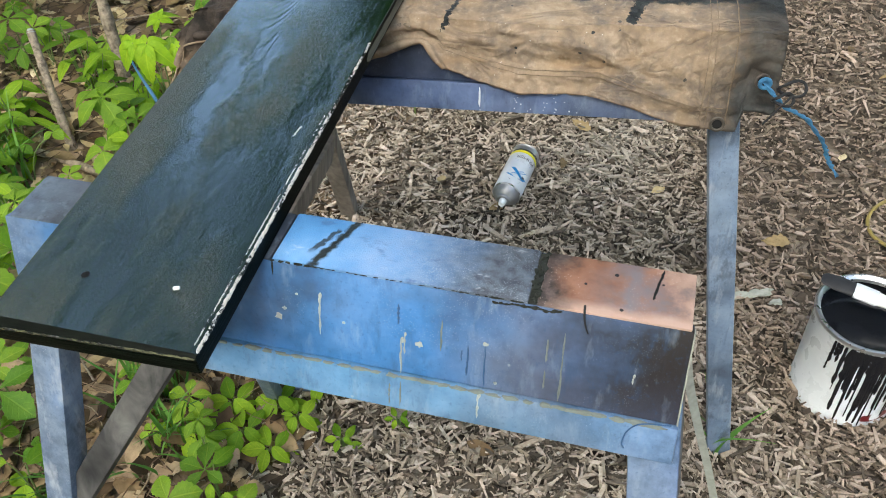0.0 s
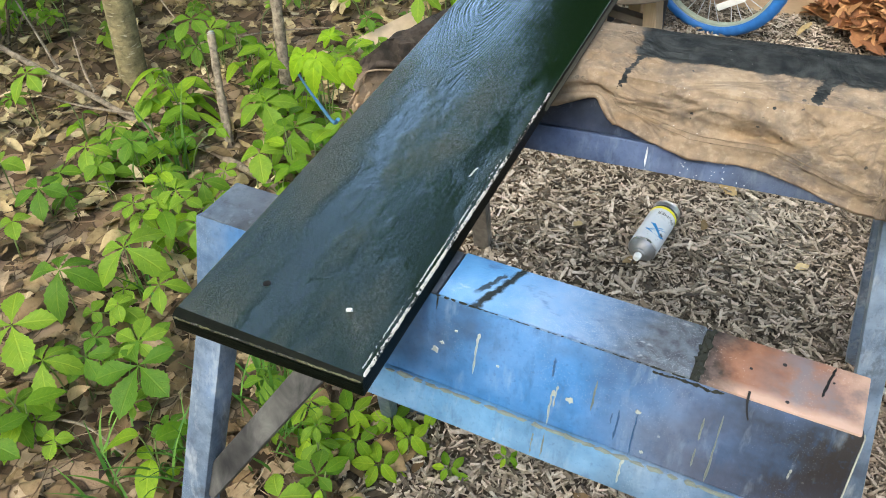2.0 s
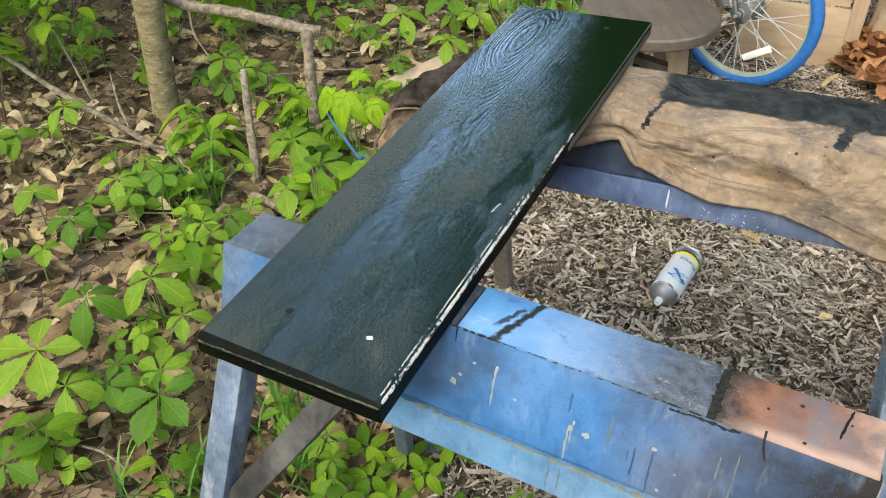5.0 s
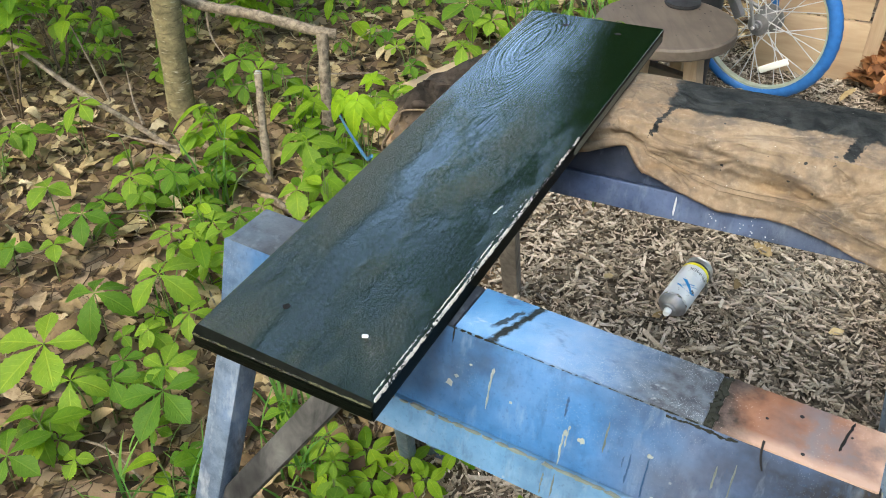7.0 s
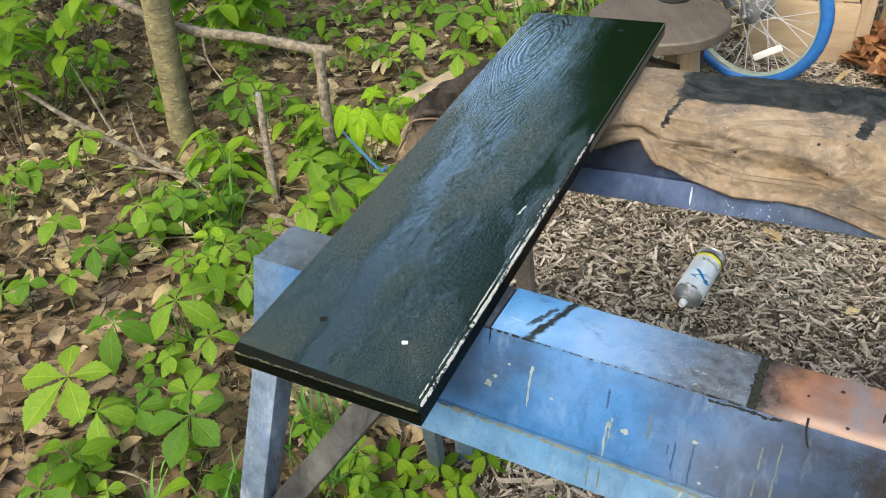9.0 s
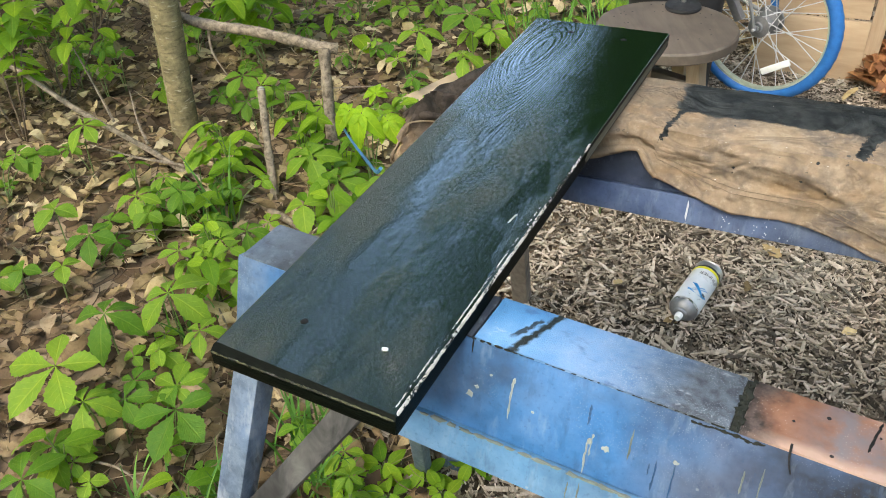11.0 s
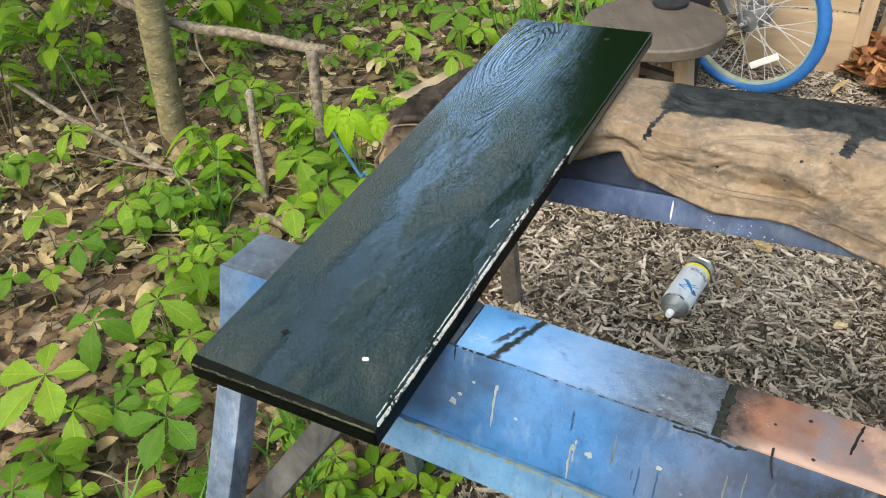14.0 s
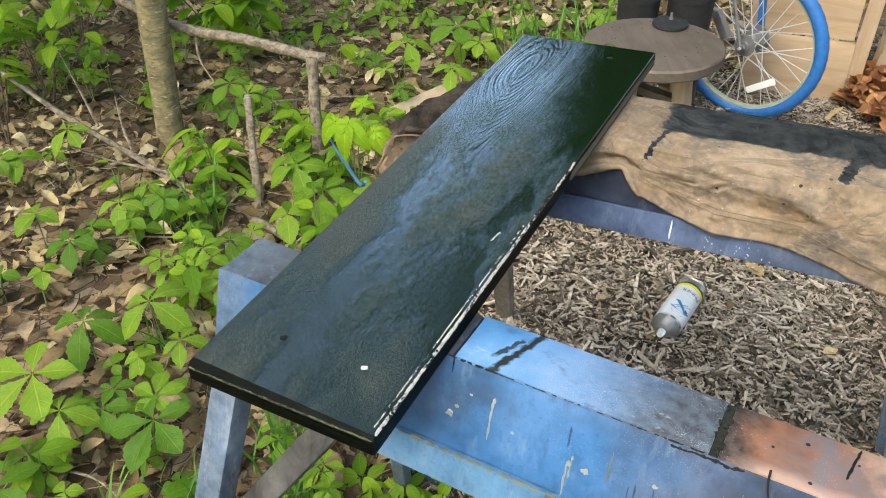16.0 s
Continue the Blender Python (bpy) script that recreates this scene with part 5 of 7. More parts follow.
def ropes():
    a = FAR @ Vector((0.4055, -0.045, 0.5665 + LIFT))
    b = FAR @ Vector((0.43, -0.06, 0.545 + LIFT))
    r = thing("blue_rope", Matrix.Identity(4), "frayed light-blue rope tied to the cloth eyelet", "rope", bench=True)
    mid = [a, b, b + Vector((0.03, 0.005, -0.02)), b + Vector((0.07, 0.03, -0.075)), b + Vector((0.082, 0.04, -0.1)), b + Vector((0.095, 0.045, -0.122))]
    line = smooth_path(mid, 10)
    for k in (0, 1):
        part("strand", sweep([p + Vector((0.0017 * math.cos(i * 0.9 + k * math.pi), 0.0017 * math.sin(i * 0.9 + k * math.pi), 0.0008 * math.cos(i * 0.9))) for i, p in enumerate(line)], 0.0017, 7, 0.3), M_ROPE, r)
    for k in range(4):
        e = mid[-1]
        part("frayed_end", sweep(smooth_path([e, e + Vector((0.004, 0.003 * k - 0.004, -0.006)), e + Vector((0.006 + 0.003 * k, 0.004 * k - 0.006, -0.012 - 0.002 * k))]), (0.0012, 0.0004), 5), M_ROPE, r)
    ring = [a + Vector((0.006 * math.cos(t), -0.003, 0.006 * math.sin(t))) for t in [2 * math.pi * i / 18 for i in range(19)]]
    part("knot", sweep(ring, 0.0024, 7, 0.2), M_ROPE, r)
    c = thing("black_cord", Matrix.Identity(4), "thin black cord looped round the blue rope", "cord", bench=True)
    for k, (rad, off) in enumerate(((0.012, (0.002, -0.004, 0.026)), (0.009, (-0.006, -0.008, 0.014)))):
        loop = [b + Vector(off) + Vector((rad * 1.3 * math.cos(t), 0.004 * math.sin(2 * t), rad * 0.8 * math.sin(t))) for t in [2 * math.pi * i / 20 for i in range(21)]]
        part("loop", sweep(loop, 0.0019, 6), M_CORD, c)
    part("tail", sweep(smooth_path([b + Vector((0.006, -0.004, 0.018)), b + Vector((-0.006, -0.01, 0.008)), b + Vector((-0.024, -0.014, -0.016))]), 0.0013, 6), M_CORD, c)
    t = thing("blue_rope", Matrix.Identity(4), "light-blue rope running from the cloth into the plants", "rope", bench=True)
    # runs from the cloth to the stake and is wound round it
    tied = Vector((-0.962, 2.195, 0.085))
    a = Vector((-0.335, 1.14, 0.63))
    run = [Vector((-0.312, 1.11, 0.656)), a] + [a.lerp(tied, k / 5) - Vector((0, 0, 0.008 * math.sin(math.pi * k / 5))) for k in range(1, 5)] + [tied]
    run += [Vector((-0.988 + 0.022 * math.cos(q), 2.213 + 0.022 * math.sin(q), 0.085 + 0.002 * q)) for q in (-1.5, -0.3, 0.9, 2.1, 3.3, 4.5)]
    part("strand", sweep(smooth_path(run), 0.0027, 7, 0.2), M_ROPE, t)


ropes()


def strap():
    s = thing("pale_strap", Matrix.Identity(4), "thin pale strap hanging from the sawhorse to the ground", "strap", bench=True)
    line = smooth_path([(0.318, 0.752, 0.61), (0.33, 0.757, 0.555), (0.352, 0.762, 0.475), (0.378, 0.766, 0.385), (0.41, 0.775, 0.26), (0.445, 0.79, 0.12), (0.475, 0.8, 0.008)], 6)
    bm = bmesh.new()
    rows = [[bm.verts.new(p + Vector((0.0045 * k, 0.002 * k * math.sin(i * 0.2), 0.0007 * q))) for k, q in ((-1, 0), (1, 0), (1, 1), (-1, 1))] for i, p in enumerate(line)]
    for a, b in zip(rows, rows[1:]):
        for k in range(4):
            bm.faces.new((a[k], a[(k + 1) % 4], b[(k + 1) % 4], b[k]))
    bm.faces.new(rows[0][::-1])
    bm.faces.new(rows[-1])
    bmesh.ops.recalc_face_normals(bm, faces=bm.faces)
    part("webbing", bm, M_STRAP, s)


strap()


def paint_spill():
    s = thing("paint_spill", pose(0.556, 1.27, 0.016), "dried pale paint spilt on the mulch", "paint")
    r = random.Random(4)
    for x, y, a, w in ((-0.028, 0.0, 0.02, 0.011), (0.008, 0.008, 0.026, 0.009), (0.036, -0.012, 0.012, 0.007)):
        part("blot", turned(disc_patch(a, w, 0.004, 16, int(a * 999), 0.4), pose(x, y, 0.002, r.uniform(-8, 8), r.uniform(-8, 8), 10)), M_STRAP, s)


paint_spill()

# ---- cans ----


def strip_on(radius, a0, a1, z0, z1, rag, seed, thick=0.0006):
    """A run of paint that hugs an upright cylinder."""
    rng = random.Random(seed)
    bm = bmesh.new()
    n = 10
    rows = []
    for i in range(n + 1):
        t = i / n
        z = z0 + (z1 - z0) * t
        k = 1 + rng.uniform(-rag, rag)
        mid, half = (a0 + a1) / 2 + rng.uniform(-rag, rag) * (a1 - a0) * 0.3, (a1 - a0) / 2 * k * (0.55 if i in (0, n) else 1)
        rows.append([bm.verts.new(((radius + (thick if j in (1, 2) else 0)) * math.cos(a), (radius + (thick if j in (1, 2) else 0)) * math.sin(a), z)) for j, a in enumerate((mid - half, mid - half * 0.6, mid + half * 0.6, mid + half))])
    for p, q in zip(rows, rows[1:]):
        for j in range(3):
            bm.faces.new((p[j], p[j + 1], q[j + 1], q[j]))
    bmesh.ops.recalc_face_normals(bm, faces=bm.faces)
    return bm


def paint_can():
    m = pose(0.66, 1.09, 0.008) @ Matrix.Scale(0.93, 4)
    c = thing("paint_can", m, "open white gallon paint can with black runs", "paint can")
    r = 0.083
    part("body", lathe([(0, 0.004), (r - 0.004, 0.003), (r - 0.001, 0.0), (r, 0.004), (r - 0.0012, 0.008), (r - 0.0012, 0.176), (r + 0.0008, 0.18), (r + 0.0008, 0.186), (r - 0.002, 0.188)], 64), M_WHITE, c, "white can body")
    part("rim", lathe([(r + 0.0012, 0.181), (r + 0.0022, 0.185), (r + 0.001, 0.1885), (r - 0.002, 0.189), (r - 0.005, 0.186), (r - 0.0075, 0.1845), (r - 0.0082, 0.181), (r - 0.0075, 0.178)], 64), M_TIN, c, "tin rim smeared with black")
    part("inside", lathe([(r - 0.0076, 0.1835), (r - 0.003, 0.178), (r - 0.0028, 0.14)], 48), M_BLACK, c)
    part("paint", lathe([(r - 0.0029, 0.158), (0.04, 0.1572), (0, 0.157)], 48), M_BLACK, c, "glossy black paint inside the can")
    rng = random.Random(21)
    for i in range(34):
        a = math.radians(-142 + 97 * (i + rng.uniform(-0.4, 0.4)) / 34)
        long = rng.uniform(0.08, 0.172) if i > 3 else rng.uniform(0.02, 0.06)
        part("paint_run", strip_on(r - 0.0011 + 0.00004 * i, a, a + rng.uniform(0.02, 0.075), 0.178, 0.176 - long, 0.25, i), M_BLACK, c)
    for i in range(11):
        a = math.radians(-126 + 7.5 * i)
        part("paint_run", strip_on(r + 0.0003 + 0.00005 * i, a, a + 0.15, 0.181, 0.15 - 0.05 * rng.random(), 0.3, 60 + i), M_BLACK, c)
    part("paint_smear", strip_on(r + 0.0002, math.radians(-143), math.radians(-141), 0.15, 0.11, 0.4, 78), M_BLACK, c)
    part("label_patch", strip_on(r - 0.001, math.radians(-85), math.radians(-50), 0.03, 0.012, 0.05, 79), M_RED, c, "dark red label edge")
    for a in (120, 300):
        part("ear", turned(lathe([(0, 0), (0.009, 0), (0.009, 0.003), (0.005, 0.005), (0, 0.005)], 16), Matrix.Rotation(radians(a), 4, "Z") @ Matrix.Translation((r - 0.001, 0, 0.15)) @ pose(0, 0, 0, 0, 90, 0)), M_TIN, c)
    b = thing("paint_brush", pose(0.66, 1.09, 0.008) @ Matrix.Scale(0.93, 4), "paint brush with black bristles resting across the can", "paint brush")
    p0, p1 = Vector((-0.07, 0.052, 0.21)), Vector((0.11, -0.03, 0.188))
    ax = (p1 - p0).normalized()
    flat = Vector((0.4, 0.9, 0))
    flat = (flat - ax * flat.dot(ax)).normalized()
    thin = ax.cross(flat)

    def taper(stops):
        """A flat brush section through (distance, half width, half thickness)."""
        bm = bmesh.new()
        rings = [[bm.verts.new(p0 + ax * d + flat * (w * math.cos(q)) + thin * (h * math.sin(q))) for q in [2 * math.pi * i / 16 for i in range(16)]] for d, w, h in stops]
        for p, q in zip(rings, rings[1:]):
            for i in range(16):
                bm.faces.new((p[i], p[(i + 1) % 16], q[(i + 1) % 16], q[i]))
        bm.faces.new(rings[0][::-1])
        bm.faces.new(rings[-1])
        bmesh.ops.recalc_face_normals(bm, faces=bm.faces)
        return bm

    part("bristles", taper([(0.0, 0.008, 0.002), (0.006, 0.014, 0.004), (0.025, 0.0165, 0.0065), (0.052, 0.015, 0.0075)]), M_BLACKMATT, b, "paint-caked black bristles")
    part("ferrule", taper([(0.05, 0.0155, 0.0078), (0.054, 0.0165, 0.0085), (0.084, 0.016, 0.0085), (0.088, 0.014, 0.0075)]), M_WHITE, b, "white ferrule streaked with paint")
    part("handle", sweep([p0 + ax * 0.084, p0 + ax * 0.1, p0 + ax * 0.14, p0 + ax * 0.18, p0 + ax * 0.22], (0.011, 0.006), 12), M_REFLECTOR, b, "white handle")


paint_can()


def wrapped_text(word, size, radius, z, turn):
    """A word bent round an upright cylinder."""
    cu = bpy.data.curves.new("word", "FONT")
    cu.body, cu.size, cu.align_x = word, size, "CENTER"
    tmp = new("word", cu)
    bpy.context.view_layer.update()
    me = bpy.data.meshes.new_from_object(tmp)
    bpy.data.objects.remove(tmp)
    bm = bmesh.new()
    bm.from_mesh(me)
    bpy.data.meshes.remove(me)
    bmesh.ops.triangulate(bm, faces=bm.faces)
    for v in bm.verts:
        a = turn + v.co.x / radius
        v.co = Vector((radius * math.cos(a), radius * math.sin(a), z + v.co.y))
    return bm


def wrap(bm, radius, z, turn):
    for v in bm.verts:
        a = turn + v.co.x / radius
        k = radius + v.co.z
        v.co = Vector((k * math.cos(a), k * math.sin(a), z + v.co.y))
    return bm


def spray_can():
    way = Vector((-0.053, -0.188, -0.002)).normalized()
    side = Vector((0, 0, 1)).cross(way).normalized()
    up = way.cross(side)
    m = Matrix((( side.x, up.x, way.x, 0.152), (side.y, up.y, way.y, 1.645), (side.z, up.z, way.z, 0.037), (0, 0, 0, 1)))
    c = thing("spray_can", m @ Matrix.Scale(0.87, 4), "white spray paint can lying on the mulch", "spray can")
    r = 0.033
    part("body", lathe([(0, 0.008), (r - 0.006, 0.004), (r - 0.002, 0), (r + 0.0006, 0.002), (r + 0.0006, 0.004), (r - 0.0006, 0.0055), (r - 0.0006, 0.152), (r + 0.0004, 0.1535), (r + 0.0004, 0.156), (r - 0.001, 0.157)], 48), M_TIN, c, "bare tin can body")
    part("base_dish", lathe([(0, 0.0085), (r - 0.008, 0.0035), (r - 0.0055, 0.0032)], 32), M_BLACKMATT, c, "dark hollow can bottom")
    part("label", lathe([(r - 0.0003, 0.033), (r + 0.0002, 0.034), (r + 0.0002, 0.15), (r - 0.0003, 0.151)], 48), M_WHITE, c, "white paper label")
    part("yellow_band", lathe([(r + 0.0001, 0.026), (r + 0.0004, 0.0265), (r + 0.0004, 0.0345), (r + 0.0001, 0.035)], 48), M_YELLOW, c, "yellow band")
    part("black_band", lathe([(r - 0.0004, 0.02), (r + 0.0003, 0.0205), (r + 0.0003, 0.0255), (r - 0.0004, 0.026)], 48), M_INK, c)
    part("shoulder", lathe([(r - 0.001, 0.156), (r - 0.0025, 0.16), (0.025, 0.168), (0.018, 0.1725), (0.0165, 0.1735), (0.0155, 0.177), (0.013, 0.1785), (0.006, 0.177)], 48), M_GALV, c, "domed metal shoulder")
    part("nozzle", lathe([(0, 0.193), (0.0062, 0.193), (0.0075, 0.1915), (0.008, 0.186), (0.0088, 0.184), (0.0088, 0.178), (0, 0.178)], 24), M_REFLECTOR, c, "white spray nozzle")
    face = radians(60)
    part("word", wrapped_text("PRIMER", 0.0155, r + 0.0005, 0.046, face), M_INK, c)
    for k, (x, z, w, h) in enumerate(((0.0, 0.066, 0.017, 0.0012), (0.0, 0.0905, 0.02, 0.0012), (0.004, 0.132, 0.015, 0.0009), (0.004, 0.137, 0.012, 0.0009), (-0.013, 0.114, 0.0045, 0.0045))):
        part("print", wrap(block(-w, w, -h, h, 0.0002, 0.0005, 0), r, z, face + x / r), M_LABELBLUE if k < 2 else M_INK, c)
    for k, pts in enumerate((((-0.016, -0.014), (-0.005, -0.004), (0.008, 0.007), (0.018, 0.014)), ((0.016, -0.014), (0.006, -0.004), (-0.005, 0.006), (-0.016, 0.014)), ((-0.026, 0.004), (-0.013, 0.016), (0.006, 0.018), (0.024, 0.008)))):
        bm = bmesh.new()
        q = smooth_path([(x, y, 0) for x, y in pts], 4)
        w = 0.0055 if k < 2 else 0.003
        va = [bm.verts.new((p.x - w, p.y, 0.0006 + k * 0.0001)) for p in q]
        vb = [bm.verts.new((p.x + w, p.y, 0.0006 + k * 0.0001)) for p in q]
        for i in range(len(q) - 1):
            bm.faces.new((va[i], vb[i], vb[i + 1], va[i + 1]))
        part("emblem", wrap(bm, r, 0.108, face + 0.1), M_LABELBLUE, c, "blue printed emblem")


spray_can()


def cable():
    c = thing("yellow_cable", Matrix.Identity(4), "yellow cable curled on the mulch", "cable")
    pts = [(1.15, 1.42, 0.015), (1.0, 1.36, 0.014), (0.86, 1.385, 0.015), (0.8, 1.45, 0.016), (0.835, 1.525, 0.02), (0.95, 1.57, 0.02), (1.15, 1.6, 0.016)]
    part("loop", sweep(smooth_path(pts, 8), 0.0036, 8), M_HOSE, c)


cable()

# ---- stool, wheel, timber ----


def stool():
    s = thing("round_stool", pose(-0.035, 2.15, 0, 0, 0, 20), "low round brown wooden stool dotted with drill holes", "stool")
    r, z = 0.165, 0.35
    part("seat", lathe([(0, z - 0.03), (r - 0.004, z - 0.03), (r, z - 0.026), (r, z - 0.006), (r - 0.004, z - 0.001), (0, z)], 56), M_STOOL, s)
    rng = random.Random(8)
    for i in range(46):
        a, k = rng.uniform(0, 6.28), r * 0.85 * math.sqrt(rng.random())
        part("drill_hole", turned(disc_patch(0.0022, 0.0022, 0.0003, 8, i, 0.1), pose(k * math.cos(a), k * math.sin(a), z - 0.0008)), M_BLACKMATT, s)
    for a in (45, 135, 225, 315):
        d = Vector((math.cos(radians(a)), math.sin(radians(a)), 0))
        part("leg", bar(d * 0.085 + Vector((0, 0, z - 0.028)), d * 0.12 + Vector((0, 0, 0.0)), 0.035, 0.035, (-d.y, d.x, 0), 0.003), M_LUMBER, s)
    for a in (0, 90):
        d = Vector((math.cos(radians(a + 45)), math.sin(radians(a + 45)), 0)) * 0.11
        part("rail", bar(-d + Vector((0, 0, 0.19 + a * 0.0004)), d + Vector((0, 0, 0.19 + a * 0.0004)), 0.02, 0.028, (0, 0, 1), 0.003), M_STOOL, s)
    p = thing("metal_plate", pose(-0.012, 2.27, z), "dark round metal plate with a bolt, lying on the stool", "plate")
    part("disc", lathe([(0, 0), (0.042, 0), (0.044, 0.003), (0.043, 0.009), (0.02, 0.011), (0.012, 0.016), (0, 0.016)], 32), M_BLACKMATT, p)
    part("bolt", lathe([(0, 0.015), (0.006, 0.015), (0.006, 0.021), (0.0035, 0.021), (0.0035, 0.032), (0, 0.032)], 6), M_GALV, p)
    for x, y, rr in ((-0.11, 2.42, 0.055), (0.02, 2.46, 0.06)):
        q = thing("plant_pot", pose(x, y, 0.0), "dark plastic pot standing behind the stool", "pot", "dark pots")
        part("body", lathe([(0, 0), (rr * 0.8, 0), (rr, 0.36), (rr + 0.005, 0.362), (rr + 0.005, 0.39), (rr - 0.004, 0.39), (rr - 0.006, 0.3), (0, 0.3)], 32), M_BLACKMATT, q)


stool()


def wheel():
    r = 0.217
    m = pose(0.188, 2.56, r - 0.001, 0, 0, -26) @ pose(0, 0, 0, 90, 0, 0)
    w = thing("bicycle_wheel", m, "bicycle wheel with blue tyre and bright spokes", "wheel")
    n = 96
    tyre = bmesh.new()
    rings = []
    for i in range(n):
        a = 2 * math.pi * i / n
        line = []
        for k in range(14):
            b = 2 * math.pi * k / 14
            knob = 0.0016 if (i % 2 and abs(math.sin(b)) < 0.75 and math.cos(b) > 0) else 0
            rr = r - 0.0175 + (0.017 + knob) * math.cos(b)
            line.append(tyre.verts.new((rr * math.cos(a), rr * math.sin(a), 0.018 * math.sin(b))))
        rings.append(line)
    for i in range(n):
        for k in range(14):
            tyre.faces.new((rings[i][k], rings[(i + 1) % n][k], rings[(i + 1) % n][(k + 1) % 14], rings[i][(k + 1) % 14]))
    bmesh.ops.recalc_face_normals(tyre, faces=tyre.faces)
    part("tyre", tyre, M_TYRE, w, "blue knobbly tyre")
    part("rim", lathe([(r - 0.03, -0.011), (r - 0.036, -0.01), (r - 0.039, 0), (r - 0.036, 0.01), (r - 0.03, 0.011), (r - 0.028, 0.009), (r - 0.033, 0), (r - 0.028, -0.009), (r - 0.03, -0.011)], 72), M_RIM, w, "pale alloy rim")
    part("hub", lathe([(0, -0.035), (0.012, -0.035), (0.014, -0.03), (0.03, -0.028), (0.03, -0.024), (0.016, -0.02), (0.013, 0), (0.016, 0.02), (0.03, 0.024), (0.03, 0.028), (0.014, 0.03), (0.012, 0.035), (0, 0.035)], 28), M_GALV, w)
    part("axle", lathe([(0, -0.06), (0.0045, -0.06), (0.0045, 0.06), (0, 0.06)], 12), M_STEEL, w)
    for z in (0.042, -0.05):
        part("axle_nut", lathe([(0, z), (0.0095, z), (0.0095, z + 0.008), (0, z + 0.008)], 6), M_GALV, w)
    spoke = None
    for i in range(32):
        a = 2 * math.pi * i / 32
        side = 1 if i % 2 else -1
        lead = radians(55) * (1 if (i // 2) % 2 else -1)
        p = Vector((0.027 * math.cos(a + lead), 0.027 * math.sin(a + lead), 0.026 * side))
        q = Vector(((r - 0.037) * math.cos(a), (r - 0.037) * math.sin(a), 0.002 * side))
        part("spoke", sweep([p, q], 0.0014, 6), M_STEEL, w)
    a = radians(-62)
    mid = Vector((0.134 * math.cos(a), 0.118 * math.sin(a), 0.012))
    part("reflector", turned(block(-0.044, 0.044, -0.0095, 0.0095, -0.004, 0.006, 0.004, 3), Matrix.Translation(mid) @ pose(0, 0, 0, 0, 0, 34)), M_REFLECTOR, w, "white oblong reflector")
    for i, (p, q, rad) in enumerate((((0.0, 0.0, -0.055), (-0.04, 0.33, -0.06), 0.011), ((0.0, 0.0, 0.052), (-0.1, 0.3, 0.06), 0.005), ((0, 0, -0.055), (-0.33, 0.1, -0.05), 0.006))):
        part("stay", sweep([p, q], rad, 10), M_TYRE if i == 0 else M_GALV, w)
    part("gear", lathe([(0.012, -0.04), (0.04, -0.041), (0.041, -0.039), (0.04, -0.037), (0.012, -0.036)], 26), M_GALV, w)
    part("gear_changer", turned(block(-0.012, 0.012, -0.05, 0.03, -0.012, 0.012, 0.004), pose(-0.075, 0.055, 0.045, 0, 0, 35)), M_GALV, w)


wheel()


def timber_stack():
    y = 2.735
    for k, (x0, x1, z0, z1) in enumerate(((0.185, 0.475, 0.003, 0.188), (0.18, 0.47, 0.191, 0.37), (0.185, 0.475, 0.373, 0.6))):
        s = thing("plywood_board", pose(0, y + 0.012 * k, 0, -4, 0, -4), "pale plywood board stacked behind the wheel", "board", "stacked boards")
        part("panel", block(x0, x1, -0.009, 0.009, z0, z1, 0.002), M_PLY, s)
    for k, (x, yy, lx, h, w, d) in enumerate(((0.492, 2.715, 1, 0.62, 0.04, 0.03), (0.57, 2.83, 5, 0.75, 0.06, 0.04), (0.66, 2.9, 4, 0.8, 0.09, 0.03))):
        s = thing("lumber_plank", pose(x, yy, 0.004, -4, lx, -8), "pale sawn plank leaning upright", "plank", "leaning planks")
        part("plank", block(-w / 2, w / 2, -d / 2, d / 2, 0, h, 0.003), M_LUMBER, s)
    for k, (x, yy, z, a) in enumerate(((0.585, 2.74, 0.14, 20), (0.68, 2.86, 0.22, -20), (0.8, 2.95, 0.3, 75))):
        s = thing("firewood_log", pose(x, yy, 0.0, 6, 8, a), "split log with pale cut wood and bark", "log", "split logs")
        part("wood", bar((-0.0, 0, 0), (0.03, 0.05, z + 0.2), 0.1, 0.08, (1, 0, 0), 0.012), M_LUMBER if k < 2 else M_BARKWOOD, s)
    s = thing("scrap_board", pose(-0.67, 2.24, 0.05, 10, -6, 55), "flat pale scrap board lying behind the cloth", "board")
    part("panel", block(-0.11, 0.11, -0.035, 0.035, -0.008, 0.008, 0.003), M_CARD, s)


timber_stack()

# ---- sticks and trunks ----


def stick(name, pts, radius, label, category, mat=M_STICK, twigs=(), tip=False):
    s = thing(name, Matrix.Identity(4), label, category)
    part("stem", sweep(smooth_path(pts, 8), radius, 10, 0.25), mat, s)
    for t in twigs:
        part("twig", sweep(smooth_path(t, 5), (min(0.0045, radius[1] * 0.5), 0.0015), 6, 0.2), mat, s)
    if tip:
        p, q = Vector(pts[-2]), Vector(pts[-1])
        d = (q - p).normalized()
        part("broken_tip", sweep([q - d * 0.004, q + d * 0.002, q + d * 0.005], (radius[1] * 1.04, radius[1] * 0.6), 10, 0.3), M_CREAM, s, "pale snapped end of the stick")
    return s


